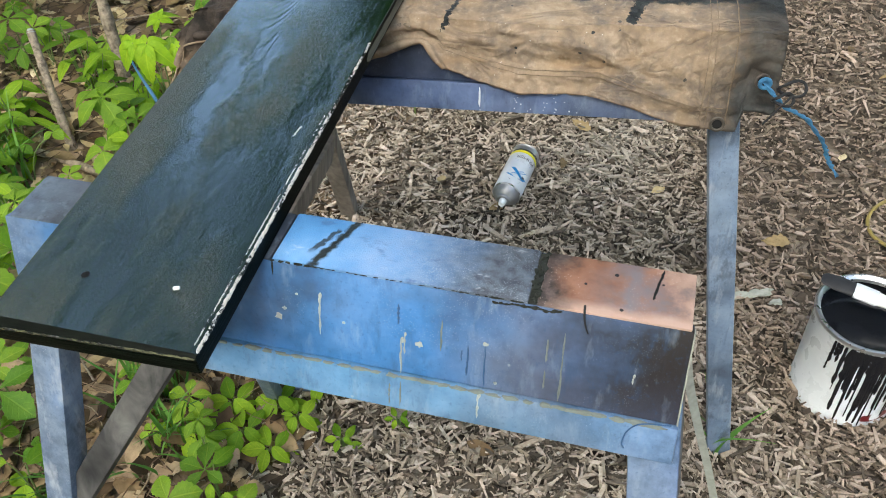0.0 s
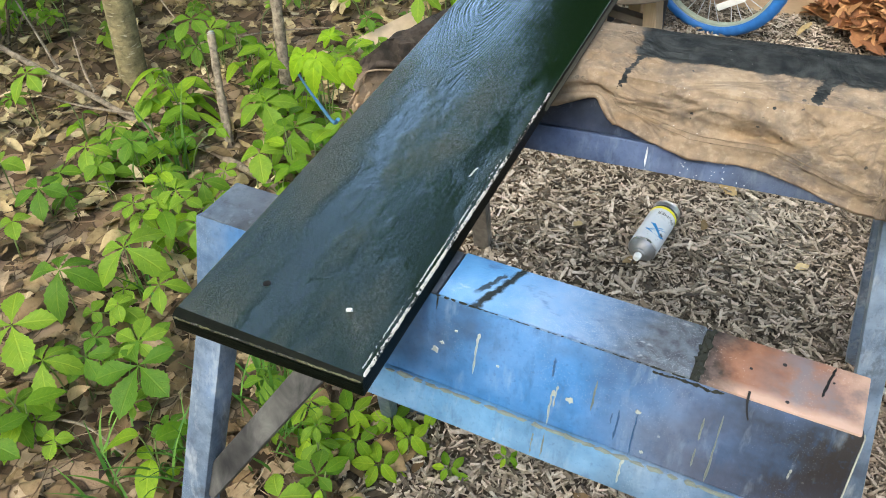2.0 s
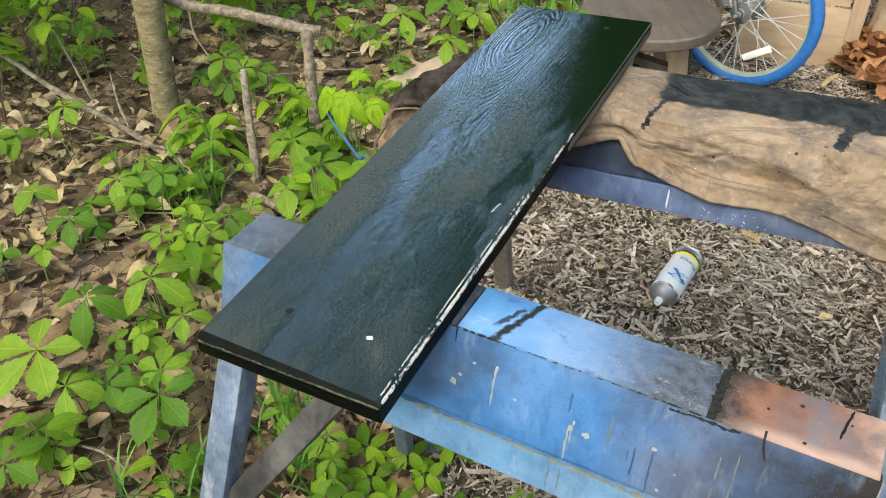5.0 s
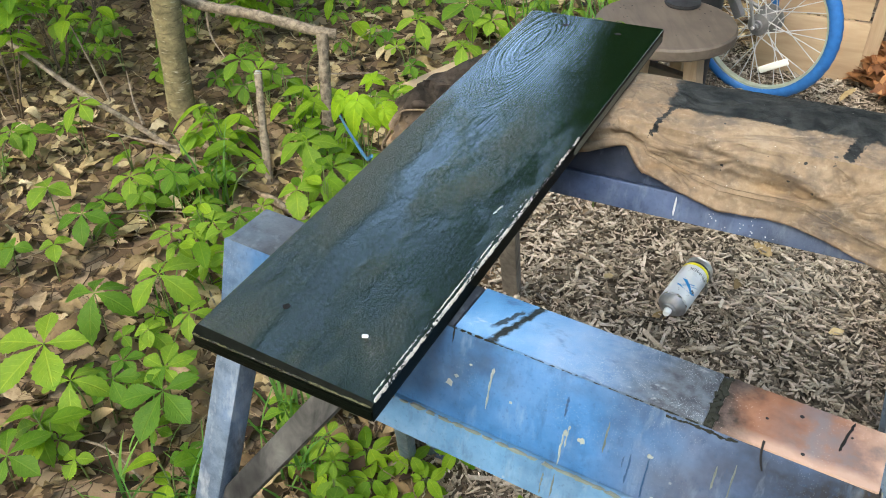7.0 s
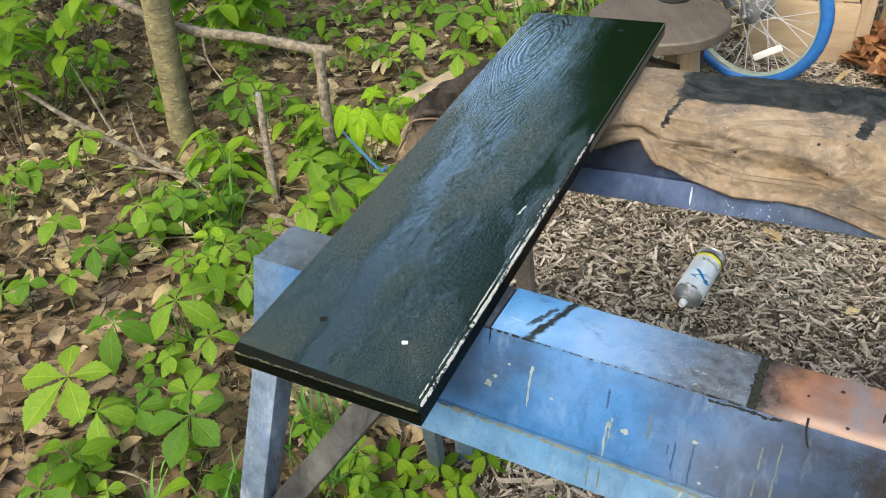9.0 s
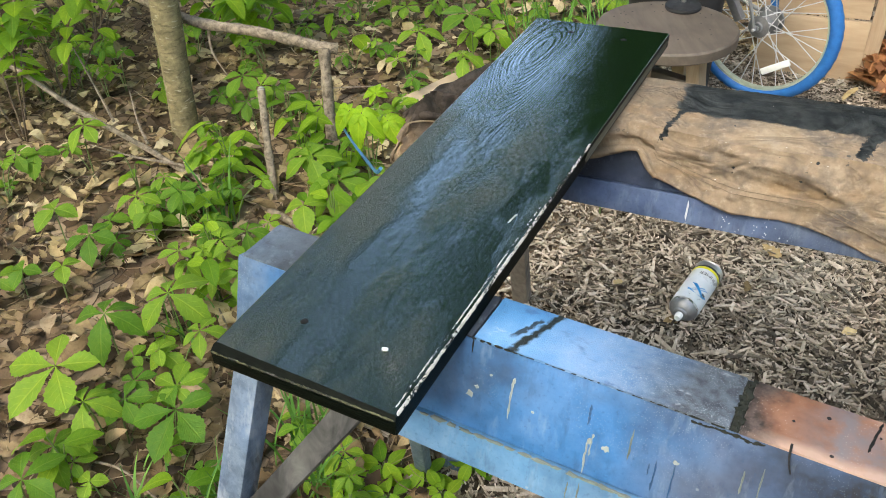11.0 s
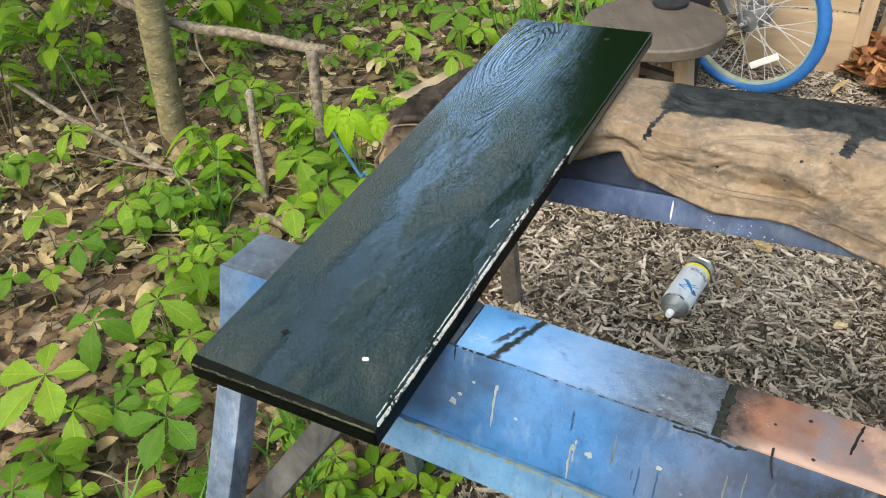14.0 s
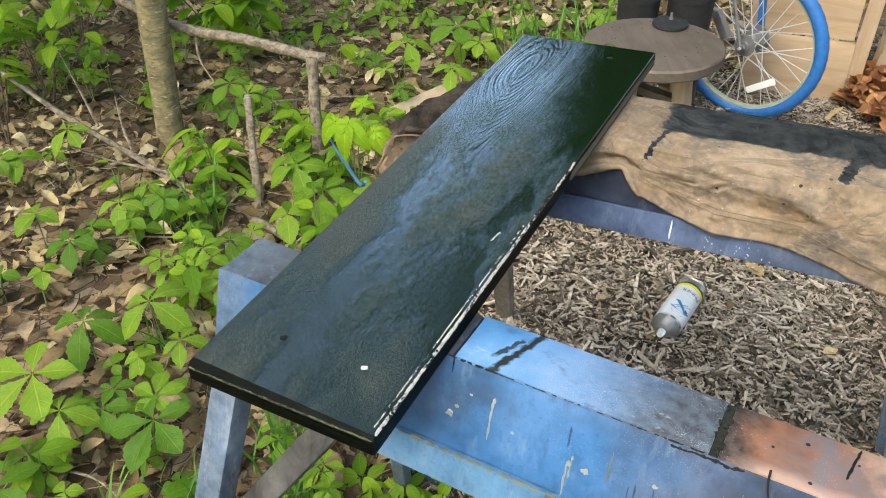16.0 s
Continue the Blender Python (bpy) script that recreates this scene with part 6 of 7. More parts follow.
stick("dead_stick", [(-0.883, 1.68, -0.03), (-0.905, 1.72, 0.08), (-0.925, 1.76, 0.17), (-0.945, 1.8, 0.24)], (0.011, 0.009), "upright broken dead stick among the plants", "stick", tip=True)
stick("dead_stick", [(-0.848, 1.936, -0.02), (-0.86, 1.97, 0.12), (-0.869, 2.0, 0.27)], (0.016, 0.015), "thick upright dead stake holding a branch", "stick")
stick("fallen_branch", [(-1.75, 2.1, 0.42), (-1.296, 1.994, 0.32), (-1.056, 1.988, 0.3), (-0.884, 2.007, 0.27), (-0.84, 2.02, 0.262)], (0.012, 0.0155), "bare grey fallen branch leaning on a stake", "branch", M_STICK,
      [[(-1.2, 1.99, 0.31), (-1.19, 1.97, 0.24), (-1.14, 1.95, 0.18)]])
stick("fallen_branch", [(-1.85, 1.8, 0.27), (-1.66, 1.76, 0.223), (-1.504, 1.756, 0.134), (-1.306, 1.747, 0.054), (-1.14, 1.698, 0.027), (-0.927, 1.644, 0.02), (-0.766, 1.576, 0.02), (-0.6, 1.5, 0.02)], (0.006, 0.0095), "long thin fallen branch lying on leaves", "branch", M_STICK,
      [[(-1.3, 1.76, 0.055), (-1.34, 1.79, 0.1), (-1.384, 1.84, 0.16)], [(-1.42, 1.79, 0.09), (-1.5, 1.84, 0.17), (-1.55, 1.86, 0.26)], [(-1.15, 1.71, 0.04), (-1.3, 1.7, 0.05), (-1.45, 1.72, 0.05)]])
for k, (a, b) in enumerate((((-0.98, 1.42, 0.02), (-0.55, 1.02, 0.03)), ((-0.83, 0.85, 0.02), (-0.62, 0.82, 0.03)), ((-1.3, 1.35, 0.02), (-0.9, 1.5, 0.03)), ((-1.25, 2.1, 0.02), (-0.75, 2.3, 0.04)), ((-1.6, 2.3, 0.02), (-1.3, 1.9, 0.1)), ((-0.75, 1.22, 0.015), (-0.5, 1.2, 0.03)))):
    a, b = Vector(a), Vector(b)
    stick("dry_stalk", [a, a.lerp(b, 0.5) + Vector((0.01, 0.015, 0.01)), b], (0.0028, 0.0018), "thin pale dry stalk lying on leaves", "stalk")


def tree(name, base, top, r0, r1, label, mat, limbs, crown=None, group=""):
    t = thing(name, Matrix.Identity(4), label, "tree", group)
    b, e = Vector(base), Vector(top)
    pts = [b.lerp(e, k / 8) + Vector((0.12 * r0 * 10 * noise.noise((k, b.x, b.y)) * k / 8, 0.1 * noise.noise((b.y, k, 1)) * k / 8, 0)) for k in range(9)]
    part("trunk", sweep(smooth_path(pts, 3), (r0, r1), 12, 0.12), mat, t)
    for p, q in limbs:
        p, q = Vector(p), Vector(q)
        part("limb", sweep(smooth_path([p, p.lerp(q, 0.5) + Vector((0, 0, 0.08 * (q - p).length)), q], 4), (r1 * 0.8, r1 * 0.25), 8, 0.15), mat, t)
    if crown:
        seed, count, size, blobs = crown
        rng = np.random.default_rng(seed)
        w = np.array([k[3] ** 2 for k in blobs])
        pick = rng.choice(len(blobs), count, p=w / w.sum())
        bl = np.array(blobs)[pick]
        d = rng.normal(size=(count, 3))
        d /= np.linalg.norm(d, axis=1)[:, None]
        c = bl[:, :3] + d * (bl[:, 3] * rng.random(count) ** 0.45)[:, None] * np.array((1, 1, 0.7))
        a = rng.normal(size=(count, 3))
        a /= np.linalg.norm(a, axis=1)[:, None]
        u = np.cross(a, rng.normal(size=(count, 3)))
        u /= np.linalg.norm(u, axis=1)[:, None]
        s = (size * rng.uniform(0.6, 1.3, count))[:, None]
        v = np.stack([c - a * s, c + u * s * 0.45, c + a * s, c - u * s * 0.45], 1).reshape(-1, 3)
        f = np.arange(4 * count).reshape(-1, 4)
        ob = raw("crown", v.tolist(), f.tolist(), M_CANOPY)
        ob.parent = t
        ob.matrix_basis = Matrix.Identity(4)
        tagged(ob, kind="stuff")
    return t


tree("young_tree", (-1.288, 1.9, -0.05), (-1.02, 2.05, 4.6), 0.038, 0.02, "slim young tree with banded brown bark", M_BARK, [((-1.16, 1.97, 2.4), (-0.3, 2.6, 3.6)), ((-1.1, 2.0, 3.0), (-2.0, 1.6, 4.0))],
     (31, 2600, 0.09, [(-1.0, 2.05, 4.4, 1.0), (-0.3, 2.6, 3.7, 0.6), (-1.9, 1.6, 4.0, 0.7)]))
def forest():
    """A ring of unseen trees added to shape the light and the board's reflections: crowns close overhead, open to the
    sky beyond the young tree.
    """
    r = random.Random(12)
    # middle of the board, from which the crowns' directions are set
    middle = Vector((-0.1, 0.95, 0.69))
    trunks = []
    for k in range(11):
        a = radians(-5 + 360 * k / 11 + r.uniform(-9, 9))
        d = r.uniform(6.5, 9.0)
        trunks.append((Vector((d * math.sin(a), 1 + d * math.cos(a), -0.1)), Vector((d * 0.93 * math.sin(a), 1 + d * 0.93 * math.cos(a), r.uniform(8, 10.5))), r.uniform(0.13, 0.2), []))
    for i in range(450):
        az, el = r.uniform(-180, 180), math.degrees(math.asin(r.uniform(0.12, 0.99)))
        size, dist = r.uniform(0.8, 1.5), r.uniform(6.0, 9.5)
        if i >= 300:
            # low dense crowns added beside the gap to darken the board's reflection
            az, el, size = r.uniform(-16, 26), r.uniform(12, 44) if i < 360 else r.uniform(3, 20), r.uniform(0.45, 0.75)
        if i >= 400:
            # thicker crowns added to cut the light on the side of the plants
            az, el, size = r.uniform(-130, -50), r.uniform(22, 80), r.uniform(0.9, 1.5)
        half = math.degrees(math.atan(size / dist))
        # open sky beyond the young tree, left to reflect in the board, and thin foliage above it
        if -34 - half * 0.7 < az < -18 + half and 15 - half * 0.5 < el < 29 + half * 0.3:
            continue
        # crowns thinned behind and to the right to let light onto the sawhorses
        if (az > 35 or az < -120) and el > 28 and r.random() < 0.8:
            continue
        # more crowns left out to brighten the reflection in the near board
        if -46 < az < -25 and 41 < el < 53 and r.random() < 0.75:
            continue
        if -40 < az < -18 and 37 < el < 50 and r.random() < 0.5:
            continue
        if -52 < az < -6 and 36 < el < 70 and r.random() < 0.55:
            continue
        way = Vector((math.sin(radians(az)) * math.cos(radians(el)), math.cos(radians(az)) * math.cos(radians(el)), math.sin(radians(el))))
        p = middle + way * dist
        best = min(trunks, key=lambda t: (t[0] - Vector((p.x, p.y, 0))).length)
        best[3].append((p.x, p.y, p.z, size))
    # small wisps added to darken parts of the board's reflection
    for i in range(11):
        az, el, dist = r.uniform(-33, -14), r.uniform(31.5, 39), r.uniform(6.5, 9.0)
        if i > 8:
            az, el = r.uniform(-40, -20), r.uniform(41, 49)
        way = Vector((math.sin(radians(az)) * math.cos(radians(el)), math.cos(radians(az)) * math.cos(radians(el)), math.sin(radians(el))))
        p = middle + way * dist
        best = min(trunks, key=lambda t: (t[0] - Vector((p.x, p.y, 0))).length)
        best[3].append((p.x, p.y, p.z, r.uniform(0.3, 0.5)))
    for k, (a, b, rad, blobs) in enumerate(trunks):
        if blobs:
            limbs = [(a.lerp(b, 0.4 + 0.5 * i / max(4, len(blobs))), Vector(q[:3])) for i, q in enumerate(blobs[:5])]
            tree("unseen_tree", a, b, rad, rad * 0.4, "tall leafy tree with dark trunk, added out of view", M_TRUNK, limbs, (40 + k, 235 * len(blobs), 0.19, blobs), "forest trees")


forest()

# ---- green plants ----


def leaf_mesh(name, fingers, serrate, droop, seed, lobes=False, wide=1.12):
    """A leaf of unit span: fingers is a list of (angle, length, half-width). Its map runs u across and v along each finger."""
    rng = random.Random(seed)
    bm = bmesh.new()
    uv = bm.loops.layers.uv.new("map")
    n = 17
    for ang, ln, hw in fingers:
        a = radians(ang)
        d, s = Vector((math.cos(a), math.sin(a), 0)), Vector((-math.sin(a), math.cos(a), 0))
        rows = []
        fold, dr = rng.uniform(0.1, 0.3), droop * rng.uniform(0.7, 1.3)
        for i in range(n + 1):
            t = i / n
            w = hw * (math.sin(math.pi * t ** wide) ** (0.85 if wide < 1.2 else 1.1) if not lobes else math.sin(math.pi * t ** 0.7) ** 0.7) + 0.004
            if serrate and 3 < i < n:
                w += hw * serrate * (0.35 + 1.5 * t) * (1 if i % 2 else -0.8) * (1 - t ** 6)
            c = d * (0.01 + ln * t) + Vector((0, 0, -dr * t * t * ln + 0.05 * t * ln))
            rows.append([bm.verts.new(c + s * (w * k) + Vector((0, 0, abs(k) * w * fold + 0.03 * w * math.sin(6 * t + 2 * k + ang)))) for k in (-1, -0.5, 0, 0.5, 1)])
        for i, (p, q) in enumerate(zip(rows, rows[1:])):
            for k in range(4):
                f = bm.faces.new((p[k], q[k], q[k + 1], p[k + 1]))
                for loop, (uu, vv) in zip(f.loops, ((k, i), (k, i + 1), (k + 1, i + 1), (k + 1, i))):
                    loop[uv].uv = (uu / 4, vv / n)
    bmesh.ops.recalc_face_normals(bm, faces=bm.faces)
    me = bpy.data.meshes.new(name)
    bm.to_mesh(me)
    bm.free()
    me.polygons.foreach_set("use_smooth", [True] * len(me.polygons))
    return me


FIVE = [leaf_mesh("five_leaf", [(90 + o, 0.54, 0.145) if j == 0 else (90 + s * (62 + 8 * k) if j == 1 else 90 + s * (132 + 6 * k), 0.48 if j == 1 else 0.37, 0.135 if j == 1 else 0.098) for j, s, o in ((0, 0, 4 * k), (1, 1, 0), (1, -1, 0), (2, 1, 0), (2, -1, 0))], 0.06, 0.2 + 0.16 * k, k, False, 1.42) for k in range(4)]
THREE = [leaf_mesh("three_leaf", [(90, 0.5, 0.2), (200, 0.42, 0.17), (-20, 0.42, 0.17)], 0.07, 0.35 + 0.2 * k, 20 + k) for k in range(2)]
OVAL = [leaf_mesh("oval_leaf", [(90, 1.0, 0.27)], 0.02, 0.3 + 0.3 * k, 30 + k, False, 0.85) for k in range(3)]
BROAD = [leaf_mesh("broad_leaf", [(90, 1.0, 0.33)], 0.02, 0.15 + 0.25 * k, 60 + k, False, 0.85) for k in range(3)]
LONG = [leaf_mesh("long_leaf", [(90, 1.0, 0.13)], 0.0, 0.5 + 0.4 * k, 40 + k) for k in range(2)]
STAR = [leaf_mesh("maple_leaf", [(90, 0.52, 0.17), (150, 0.46, 0.14), (30, 0.46, 0.14), (205, 0.26, 0.1), (-25, 0.26, 0.1)], 0.05, 1.0, 50 + k, True) for k in range(2)]
for me in FIVE + THREE:
    me.materials.append(M_CREEPER)
for me in OVAL + LONG + BROAD:
    me.materials.append(M_SHRUB)
for me in STAR:
    me.materials.append(M_YOUNG)


def plant(name, x, y, leaves, label, category, group):
    """leaves: (mesh, tip x, y, z, span, yaw, tilt)."""
    z0 = lie(x, y)
    p = thing(name, pose(x, y, z0), label, category, group)
    for me, lx, ly, lz, span_, yaw, tilt in leaves:
        o = Vector((lx - x, ly - y, lz - z0))
        st = [Vector((0, 0, -0.01)), Vector((o.x * 0.35, o.y * 0.35, o.z * 0.65)), o]
        part("stem", sweep(smooth_path(st, 3), (0.0018, 0.0011), 5), M_STEM, p)
        share("leaf", me, p, Matrix.Translation(o) @ pose(0, 0, 0, tilt, 0, 0) @ pose(0, 0, 0, 0, 0, yaw) @ Matrix.Scale(span_, 4))
    return p


CREEPER = ("five-leaved creeper with bright green toothed leaflets", "creeper", "creepers on the forest floor")
# span and turn of the creepers that stand nearest
NEAR_FIVE = [(-0.875, 0.937, 0.14, 0.196, 158), (-0.792, 0.896, 0.12, 0.128, 200), (-0.633, 0.928, 0.12, 0.159, 185), (-0.654, 0.965, 0.13, 0.102, 20), (-0.811, 0.829, 0.08, 0.118, 200), (-0.804, 0.753, 0.09, 0.125, 330),
             (-0.747, 0.936, 0.1, 0.101, 230), (-0.553, 0.864, 0.07, 0.077, 200), (-0.802, 1.16, 0.14, 0.159, 250), (-0.902, 1.093, 0.12, 0.154, 190), (-0.772, 1.691, 0.14, 0.153, 215), (-0.67, 1.625, 0.13, 0.167, 190),
             (-1.106, 1.466, 0.11, 0.119, 200), (-1.136, 1.33, 0.09, 0.13, 210), (-0.806, 1.44, 0.09, 0.109, 200), (-0.9, 1.454, 0.09, 0.098, 160)]
NEAR_THREE = [(-0.753, 1.05, 0.11, 0.069, 100), (-0.717, 1.54, 0.11, 0.123, 200), (-0.597, 1.633, 0.11, 0.111, 230), (-1.059, 1.437, 0.09, 0.088, 150), (-1.254, 1.368, 0.11, 0.121, 170), (-1.475, 1.562, 0.11, 0.119, 200),
              (-1.189, 1.185, 0.09, 0.085, 180), (-1.117, 1.22, 0.09, 0.084, 220), (-1.028, 1.517, 0.11, 0.089, 200), (-0.731, 0.805, 0.05, 0.065, 190), (-0.44, 0.979, 0.05, 0.063, 200)]
FAR_FIVE = [(-0.8, 1.72, 0.14, 0.11), (-1.08, 1.93, 0.2, 0.13), (-1.393, 1.661, 0.15, 0.126), (-0.782, 2.437, 0.15, 0.158), (-0.637, 2.488, 0.2, 0.192), (-0.592, 2.301, 0.15, 0.131), (-0.549, 2.431, 0.18, 0.119), (-0.946, 2.747, 0.1, 0.12),
            (-0.352, 0.962, 0.08, 0.083), (-0.433, 0.97, 0.1, 0.083), (-0.986, 1.477, 0.14, 0.106), (-0.563, 1.662, 0.14, 0.12)]
rng = random.Random(77)
for kind, spots in ((FIVE, NEAR_FIVE), (THREE, NEAR_THREE), (FIVE, [(*q, rng.uniform(140, 220)) for q in FAR_FIVE])):
    for x, y, z, d, yaw in spots:
        group = [(kind[rng.randrange(len(kind))], x, y, z, d, yaw + rng.uniform(-6, 6), rng.uniform(8, 22))]
        if kind is FIVE and rng.random() < 0.45:
            a, r = rng.uniform(0, 6.28), rng.uniform(0.05, 0.09)
            group.append((FIVE[rng.randrange(4)], x + r * math.cos(a), y + r * math.sin(a), z * rng.uniform(0.4, 0.65), d * rng.uniform(0.5, 0.75), rng.uniform(0, 360), rng.uniform(0, 25)))
        plant("creeper_plant", x + rng.uniform(-0.02, 0.02), y + rng.uniform(-0.02, 0.02), group, *CREEPER)
# leafy weeds round the upright stick: a few broad oval leaves on one stem
for x, y, z, d in ((-0.87, 1.83, 0.2, 0.079), (-0.97, 1.62, 0.14, 0.081), (-1.028, 1.671, 0.14, 0.1), (-1.013, 1.749, 0.14, 0.087), (-0.831, 1.813, 0.18, 0.085), (-0.66, 1.5, 0.11, 0.077), (-0.756, 1.821, 0.12, 0.085), (-0.74, 1.62, 0.12, 0.067), (-0.964, 1.512, 0.11, 0.094)):
    group = []
    for k in range(rng.randrange(6, 9)):
        a = k * 2.2 + rng.uniform(-0.3, 0.3)
        group.append(((OVAL + BROAD)[rng.randrange(6)], x + 0.03 * math.cos(a), y + 0.03 * math.sin(a), z - 0.018 * k, d * rng.uniform(0.5, 0.85), math.degrees(a) + 140, rng.uniform(0, 20)))
    plant("leafy_weed", x, y, group, "leafy weed with broad light-green oval leaves", "weed", "leafy weeds")


def green_spot(rng):
    """Where plants crowd: a belt beside the sawhorses, thinner further off."""
    while True:
        y = rng.uniform(0.7, 3.6)
        x = edge_x(y) - rng.uniform(0.02, 2.4)
        thick = 0.22 + 0.78 * math.exp(-((x + 0.72) / 0.3) ** 2) * (1 if 1.3 < y < 2.1 else 0.35)
        if x > -0.55 and y < 1.15:
            thick = 0.35
        elif y < 1.25:
            thick = 0.12
        if noise.noise((x * 2.3, y * 2.3, 5)) > 0.1:
            thick += 0.25
        if math.hypot(x + 0.03, y - 2.19) < 0.25 or x > -0.15 or (x > -0.42 and 1.0 < y < 1.9):
            continue
        # bare ground before the upright stick
        if 1.2 < y < 1.76 and abs(0.566 * (y - 0.22) + 0.824 * (x - 0.12)) < 0.075:
            continue
        if rng.random() < thick:
            return x, y


for i in range(66):
    x, y = green_spot(rng)
    size = rng.uniform(0.06, 0.115)
    group = []
    for j in range(rng.randrange(2, 5)):
        a, r = rng.uniform(0, 6.28), rng.uniform(0.02, 0.09)
        group.append(((FIVE + THREE)[rng.randrange(6)], x + r * math.cos(a), y + r * math.sin(a), lie(x, y) + rng.uniform(0.04, 0.14), size * rng.uniform(0.7, 1.25), rng.uniform(0, 360), rng.uniform(0, 35)))
    plant("creeper_plant", x, y, group, *CREEPER)
for i in range(66):
    x, y = green_spot(rng)
    size = rng.uniform(0.03, 0.06)
    group = []
    for j in range(rng.randrange(4, 8)):
        a = j * 2.4 + rng.uniform(-0.4, 0.4)
        r = 0.01
        h = lie(x, y) + 0.03 + 0.022 * j
        group.append((OVAL[rng.randrange(3)], x + r * math.cos(a), y + r * math.sin(a), h, size * rng.uniform(0.8, 1.3), math.degrees(a) - 90, rng.uniform(-15, 25)))
    plant("seedling", x, y, group, "small seedling with oval green leaves", "seedling", "seedlings")
for i in range(34):
    x, y = rng.uniform(-2.1, -0.75), rng.uniform(1.95, 3.2)
    size = rng.uniform(0.06, 0.11)
    group = []
    for j in range(rng.randrange(2, 4)):
        a, r = rng.uniform(0, 6.28), rng.uniform(0.02, 0.08)
        group.append(((FIVE + THREE + BROAD)[rng.randrange(9)], x + r * math.cos(a), y + r * math.sin(a), lie(x, y) + rng.uniform(0.05, 0.16), size * rng.uniform(0.7, 1.2), rng.uniform(0, 360), rng.uniform(0, 35)))
    plant("ground_plant", x, y, group, "low woodland plant with light-green leaves", "plant", "plants behind the tree")
# low rosettes beneath the near sawhorse
for x, y, s in ((-0.269, 0.939, 0.06), (-0.219, 0.909, 0.05), (-0.163, 1.039, 0.05), (-0.114, 0.933, 0.03), (-0.3, 0.99, 0.06), (-0.23, 1.0, 0.055), (-0.19, 0.97, 0.045), (-0.032, 0.974, 0.025), (-0.34, 0.93, 0.06)):
    group = [(OVAL[j % 3], x + 0.008 * math.cos(j * 1.1), y + 0.008 * math.sin(j * 1.1), lie(x, y) + 0.015 + 0.006 * j, s * rng.uniform(0.55, 0.85), math.degrees(j * 1.1) - 90, 32) for j in range(6)]
    plant("rosette", x, y, group, "low rosette of rounded green leaves", "weed", "rosettes under the sawhorse")
# yellow-green maple seedling
plant("maple_seedling", -0.62, 1.7, [(STAR[0], -0.6, 1.64, 0.3, 0.125, 175, 40), (STAR[1], -0.64, 1.66, 0.29, 0.11, 140, 45), (STAR[1], -0.55, 1.66, 0.28, 0.1, 215, 45), (STAR[0], -0.6, 1.72, 0.31, 0.09, 30, 30)], "maple seedling with yellow-green lobed leaves", "seedling", "seedlings")
for x, y in ((-0.99, 1.68), (-1.04, 1.74)):
    plant("broad_weed", x, y, [(LONG[j % 2], x + 0.02 * math.cos(j * 1.3), y + 0.02 * math.sin(j * 1.3), 0.09 + 0.028 * j, rng.uniform(0.08, 0.12), math.degrees(j * 1.3) - 90, -5) for j in range(4)], "tall weed with long pointed leaves", "weed", "tall weeds")


plant("sprout", -0.11, 1.85, [(LONG[0], -0.11, 1.855, 0.45, 0.05, -35, -35), (LONG[1], -0.106, 1.855, 0.455, 0.045, -70, -30), (OVAL[1], -0.135, 1.87, 0.44, 0.05, 60, 10), (OVAL[0], -0.16, 1.88, 0.42, 0.06, 120, 15)], "slender sprout with pale green leaves beside the stool", "sprout", "seedlings")


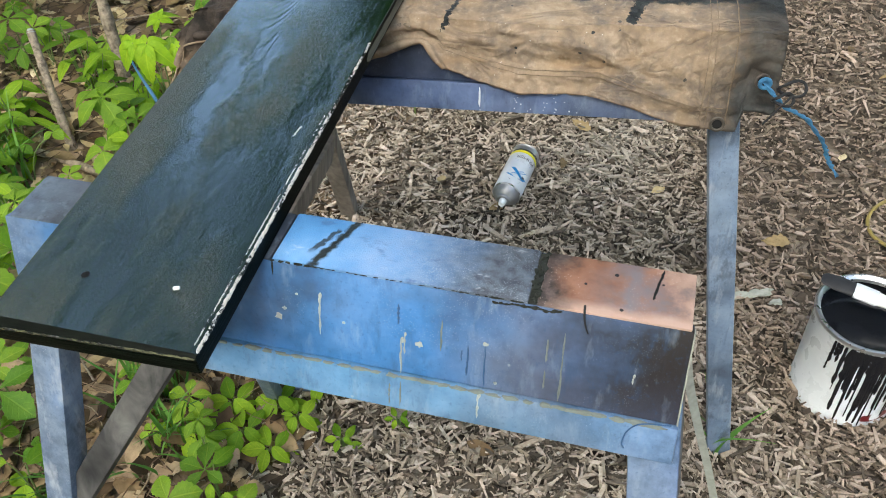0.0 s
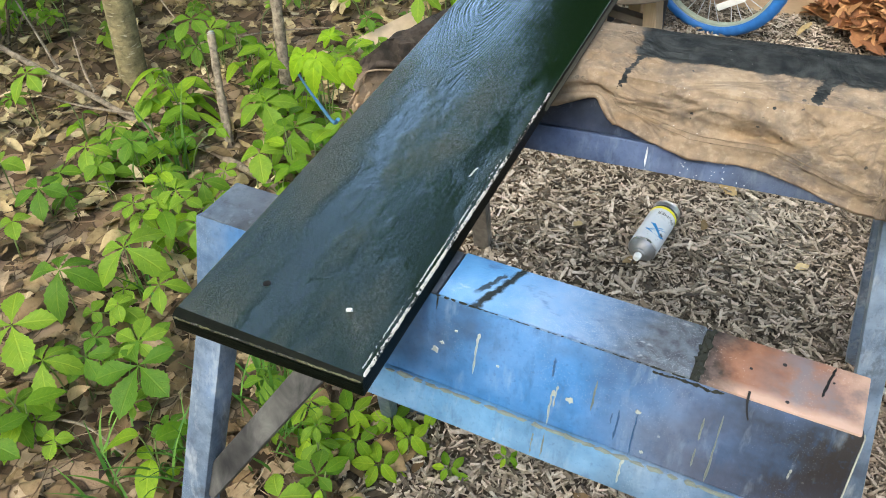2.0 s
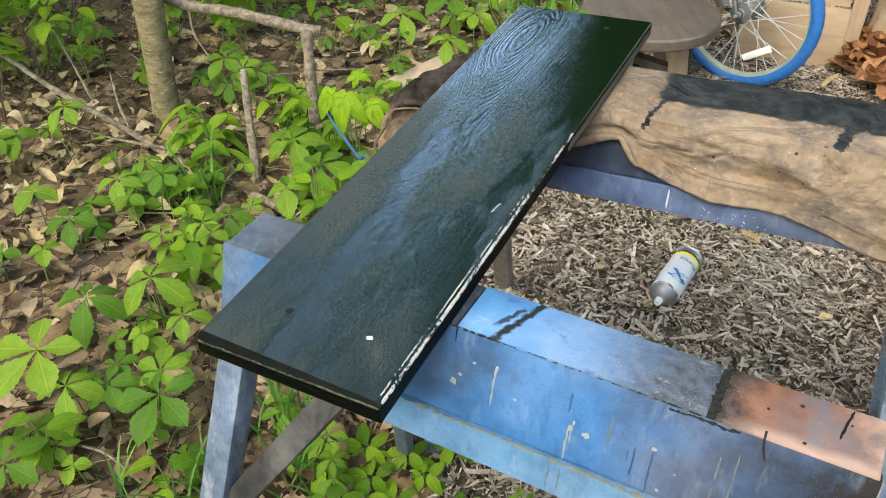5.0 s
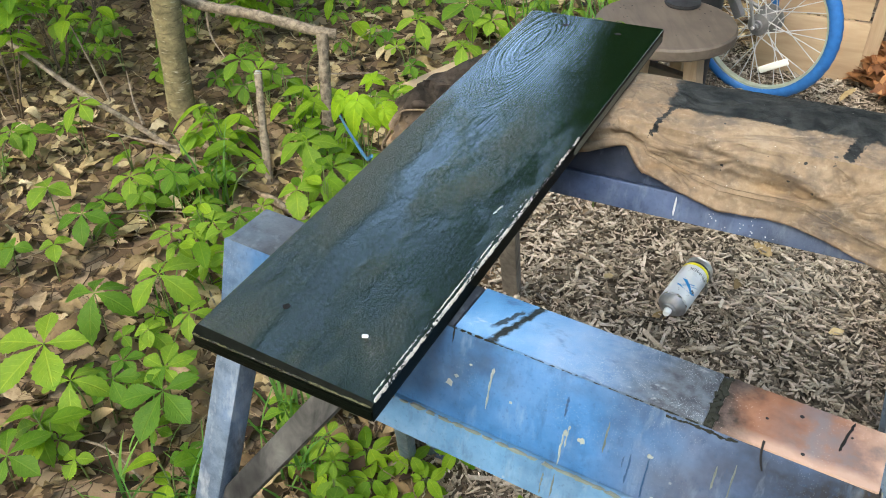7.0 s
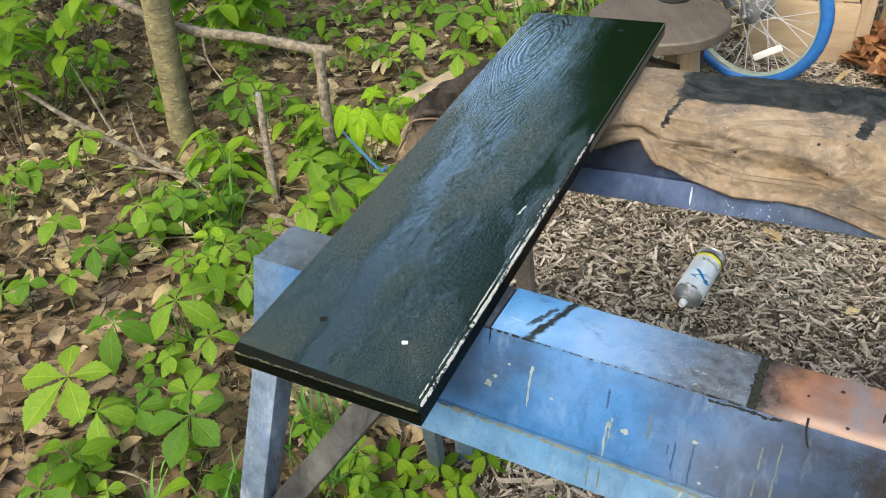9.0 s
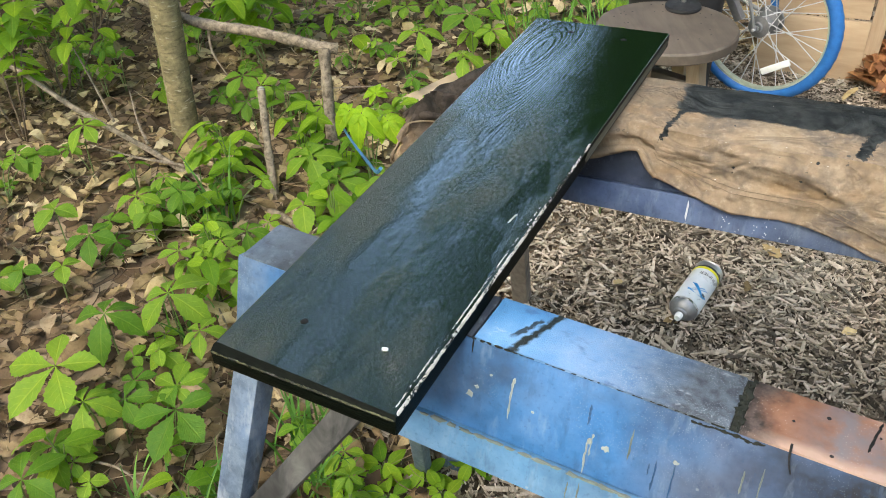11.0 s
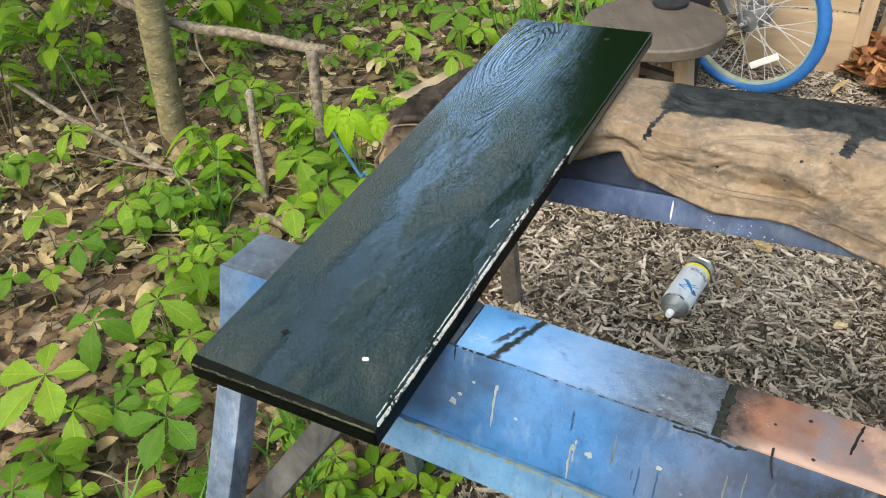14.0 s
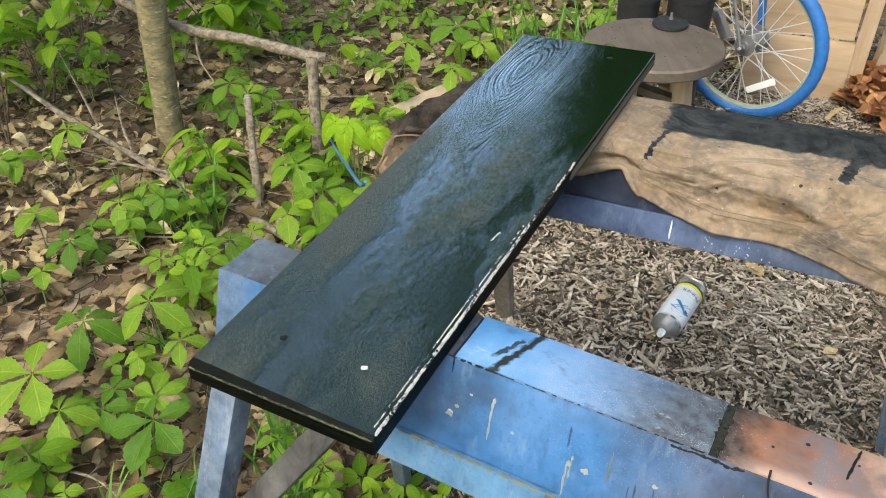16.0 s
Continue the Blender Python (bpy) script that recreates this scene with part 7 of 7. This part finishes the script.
def shrub(x, y, h, n, spread, seed):
    r = random.Random(seed)
    p = thing("shrub", pose(x, y, 0), "leafy green shrub with thin brown twigs", "shrub", "shrubs")
    for i in range(n):
        a = r.uniform(0, 6.28)
        tip = Vector((spread * math.cos(a) * r.uniform(0.4, 1), spread * math.sin(a) * r.uniform(0.4, 1), h * r.uniform(0.5, 1)))
        path = smooth_path([Vector((0, 0, -0.02)), tip * 0.5 + Vector((0, 0, h * 0.15)), tip], 6)
        part("twig", sweep(path, (0.003, 0.001), 6, 0.2), M_TWIG, p)
        for k, q in enumerate(path[4:]):
            for side in (-1, 1):
                yaw = math.degrees(a) - 90 + side * r.uniform(35, 80)
                share("leaf", BROAD[r.randrange(3)], p, Matrix.Translation(q) @ pose(0, 0, 0, 0, 0, yaw) @ pose(0, 0, 0, r.uniform(-30, 25), 0, 0) @ Matrix.Scale(r.uniform(0.045, 0.085), 4))
    return p


shrub(-1.78, 2.0, 0.62, 7, 0.5, 1)
shrub(-1.72, 1.75, 0.5, 4, 0.35, 7)
shrub(-1.95, 2.35, 0.75, 10, 0.55, 2)
shrub(-1.4, 2.45, 0.4, 7, 0.35, 3)
shrub(-2.3, 1.75, 0.6, 8, 0.5, 4)
shrub(-2.5, 3.0, 0.9, 10, 0.6, 5)


def grass():
    r = np.random.default_rng(6)
    verts, faces = [], []
    spots = [(-0.43, 1.0, 0.16, 40, 0.05), (-0.37, 0.92, 0.12, 26, 0.05), (-0.95, 1.52, 0.16, 20, 0.05), (-0.42, 2.5, 0.3, 40, 0.1), (-0.28, 2.62, 0.28, 30, 0.1), (-0.8, 1.2, 0.1, 14, 0.08), (-0.5, 0.82, 0.14, 24, 0.06), (0.45, 0.965, 0.09, 10, 0.015), (-0.62, 0.8, 0.1, 20, 0.08), (-0.52, 1.55, 0.14, 18, 0.05)]
    for x, y, h, n, sp in spots:
        for i in range(n):
            bx, by = x + r.normal() * sp * 0.5, y + r.normal() * sp * 0.5
            a, ln, w = r.uniform(0, 6.28), h * r.uniform(0.6, 1.4), r.uniform(0.0018, 0.004)
            lean = r.uniform(0.15, 0.8)
            d, s = np.array((math.cos(a), math.sin(a), 0)), np.array((-math.sin(a), math.cos(a), 0))
            k = len(verts)
            for j in range(6):
                t = j / 5
                c = np.array((bx, by, lie(bx, by))) + d * (ln * lean * t * t) + np.array((0, 0, ln * (t - 0.35 * lean * t * t)))
                ww = w * (1 - t ** 2) + 0.0002
                verts += [tuple(c - s * ww), tuple(c + s * ww)]
            faces += [(k + 2 * j, k + 2 * j + 1, k + 2 * j + 3, k + 2 * j + 2) for j in range(5)]
    tagged(raw("grass", verts, faces, M_GRASS, True), "thin green grass blades in loose tufts", "grass", kind="stuff")


grass()
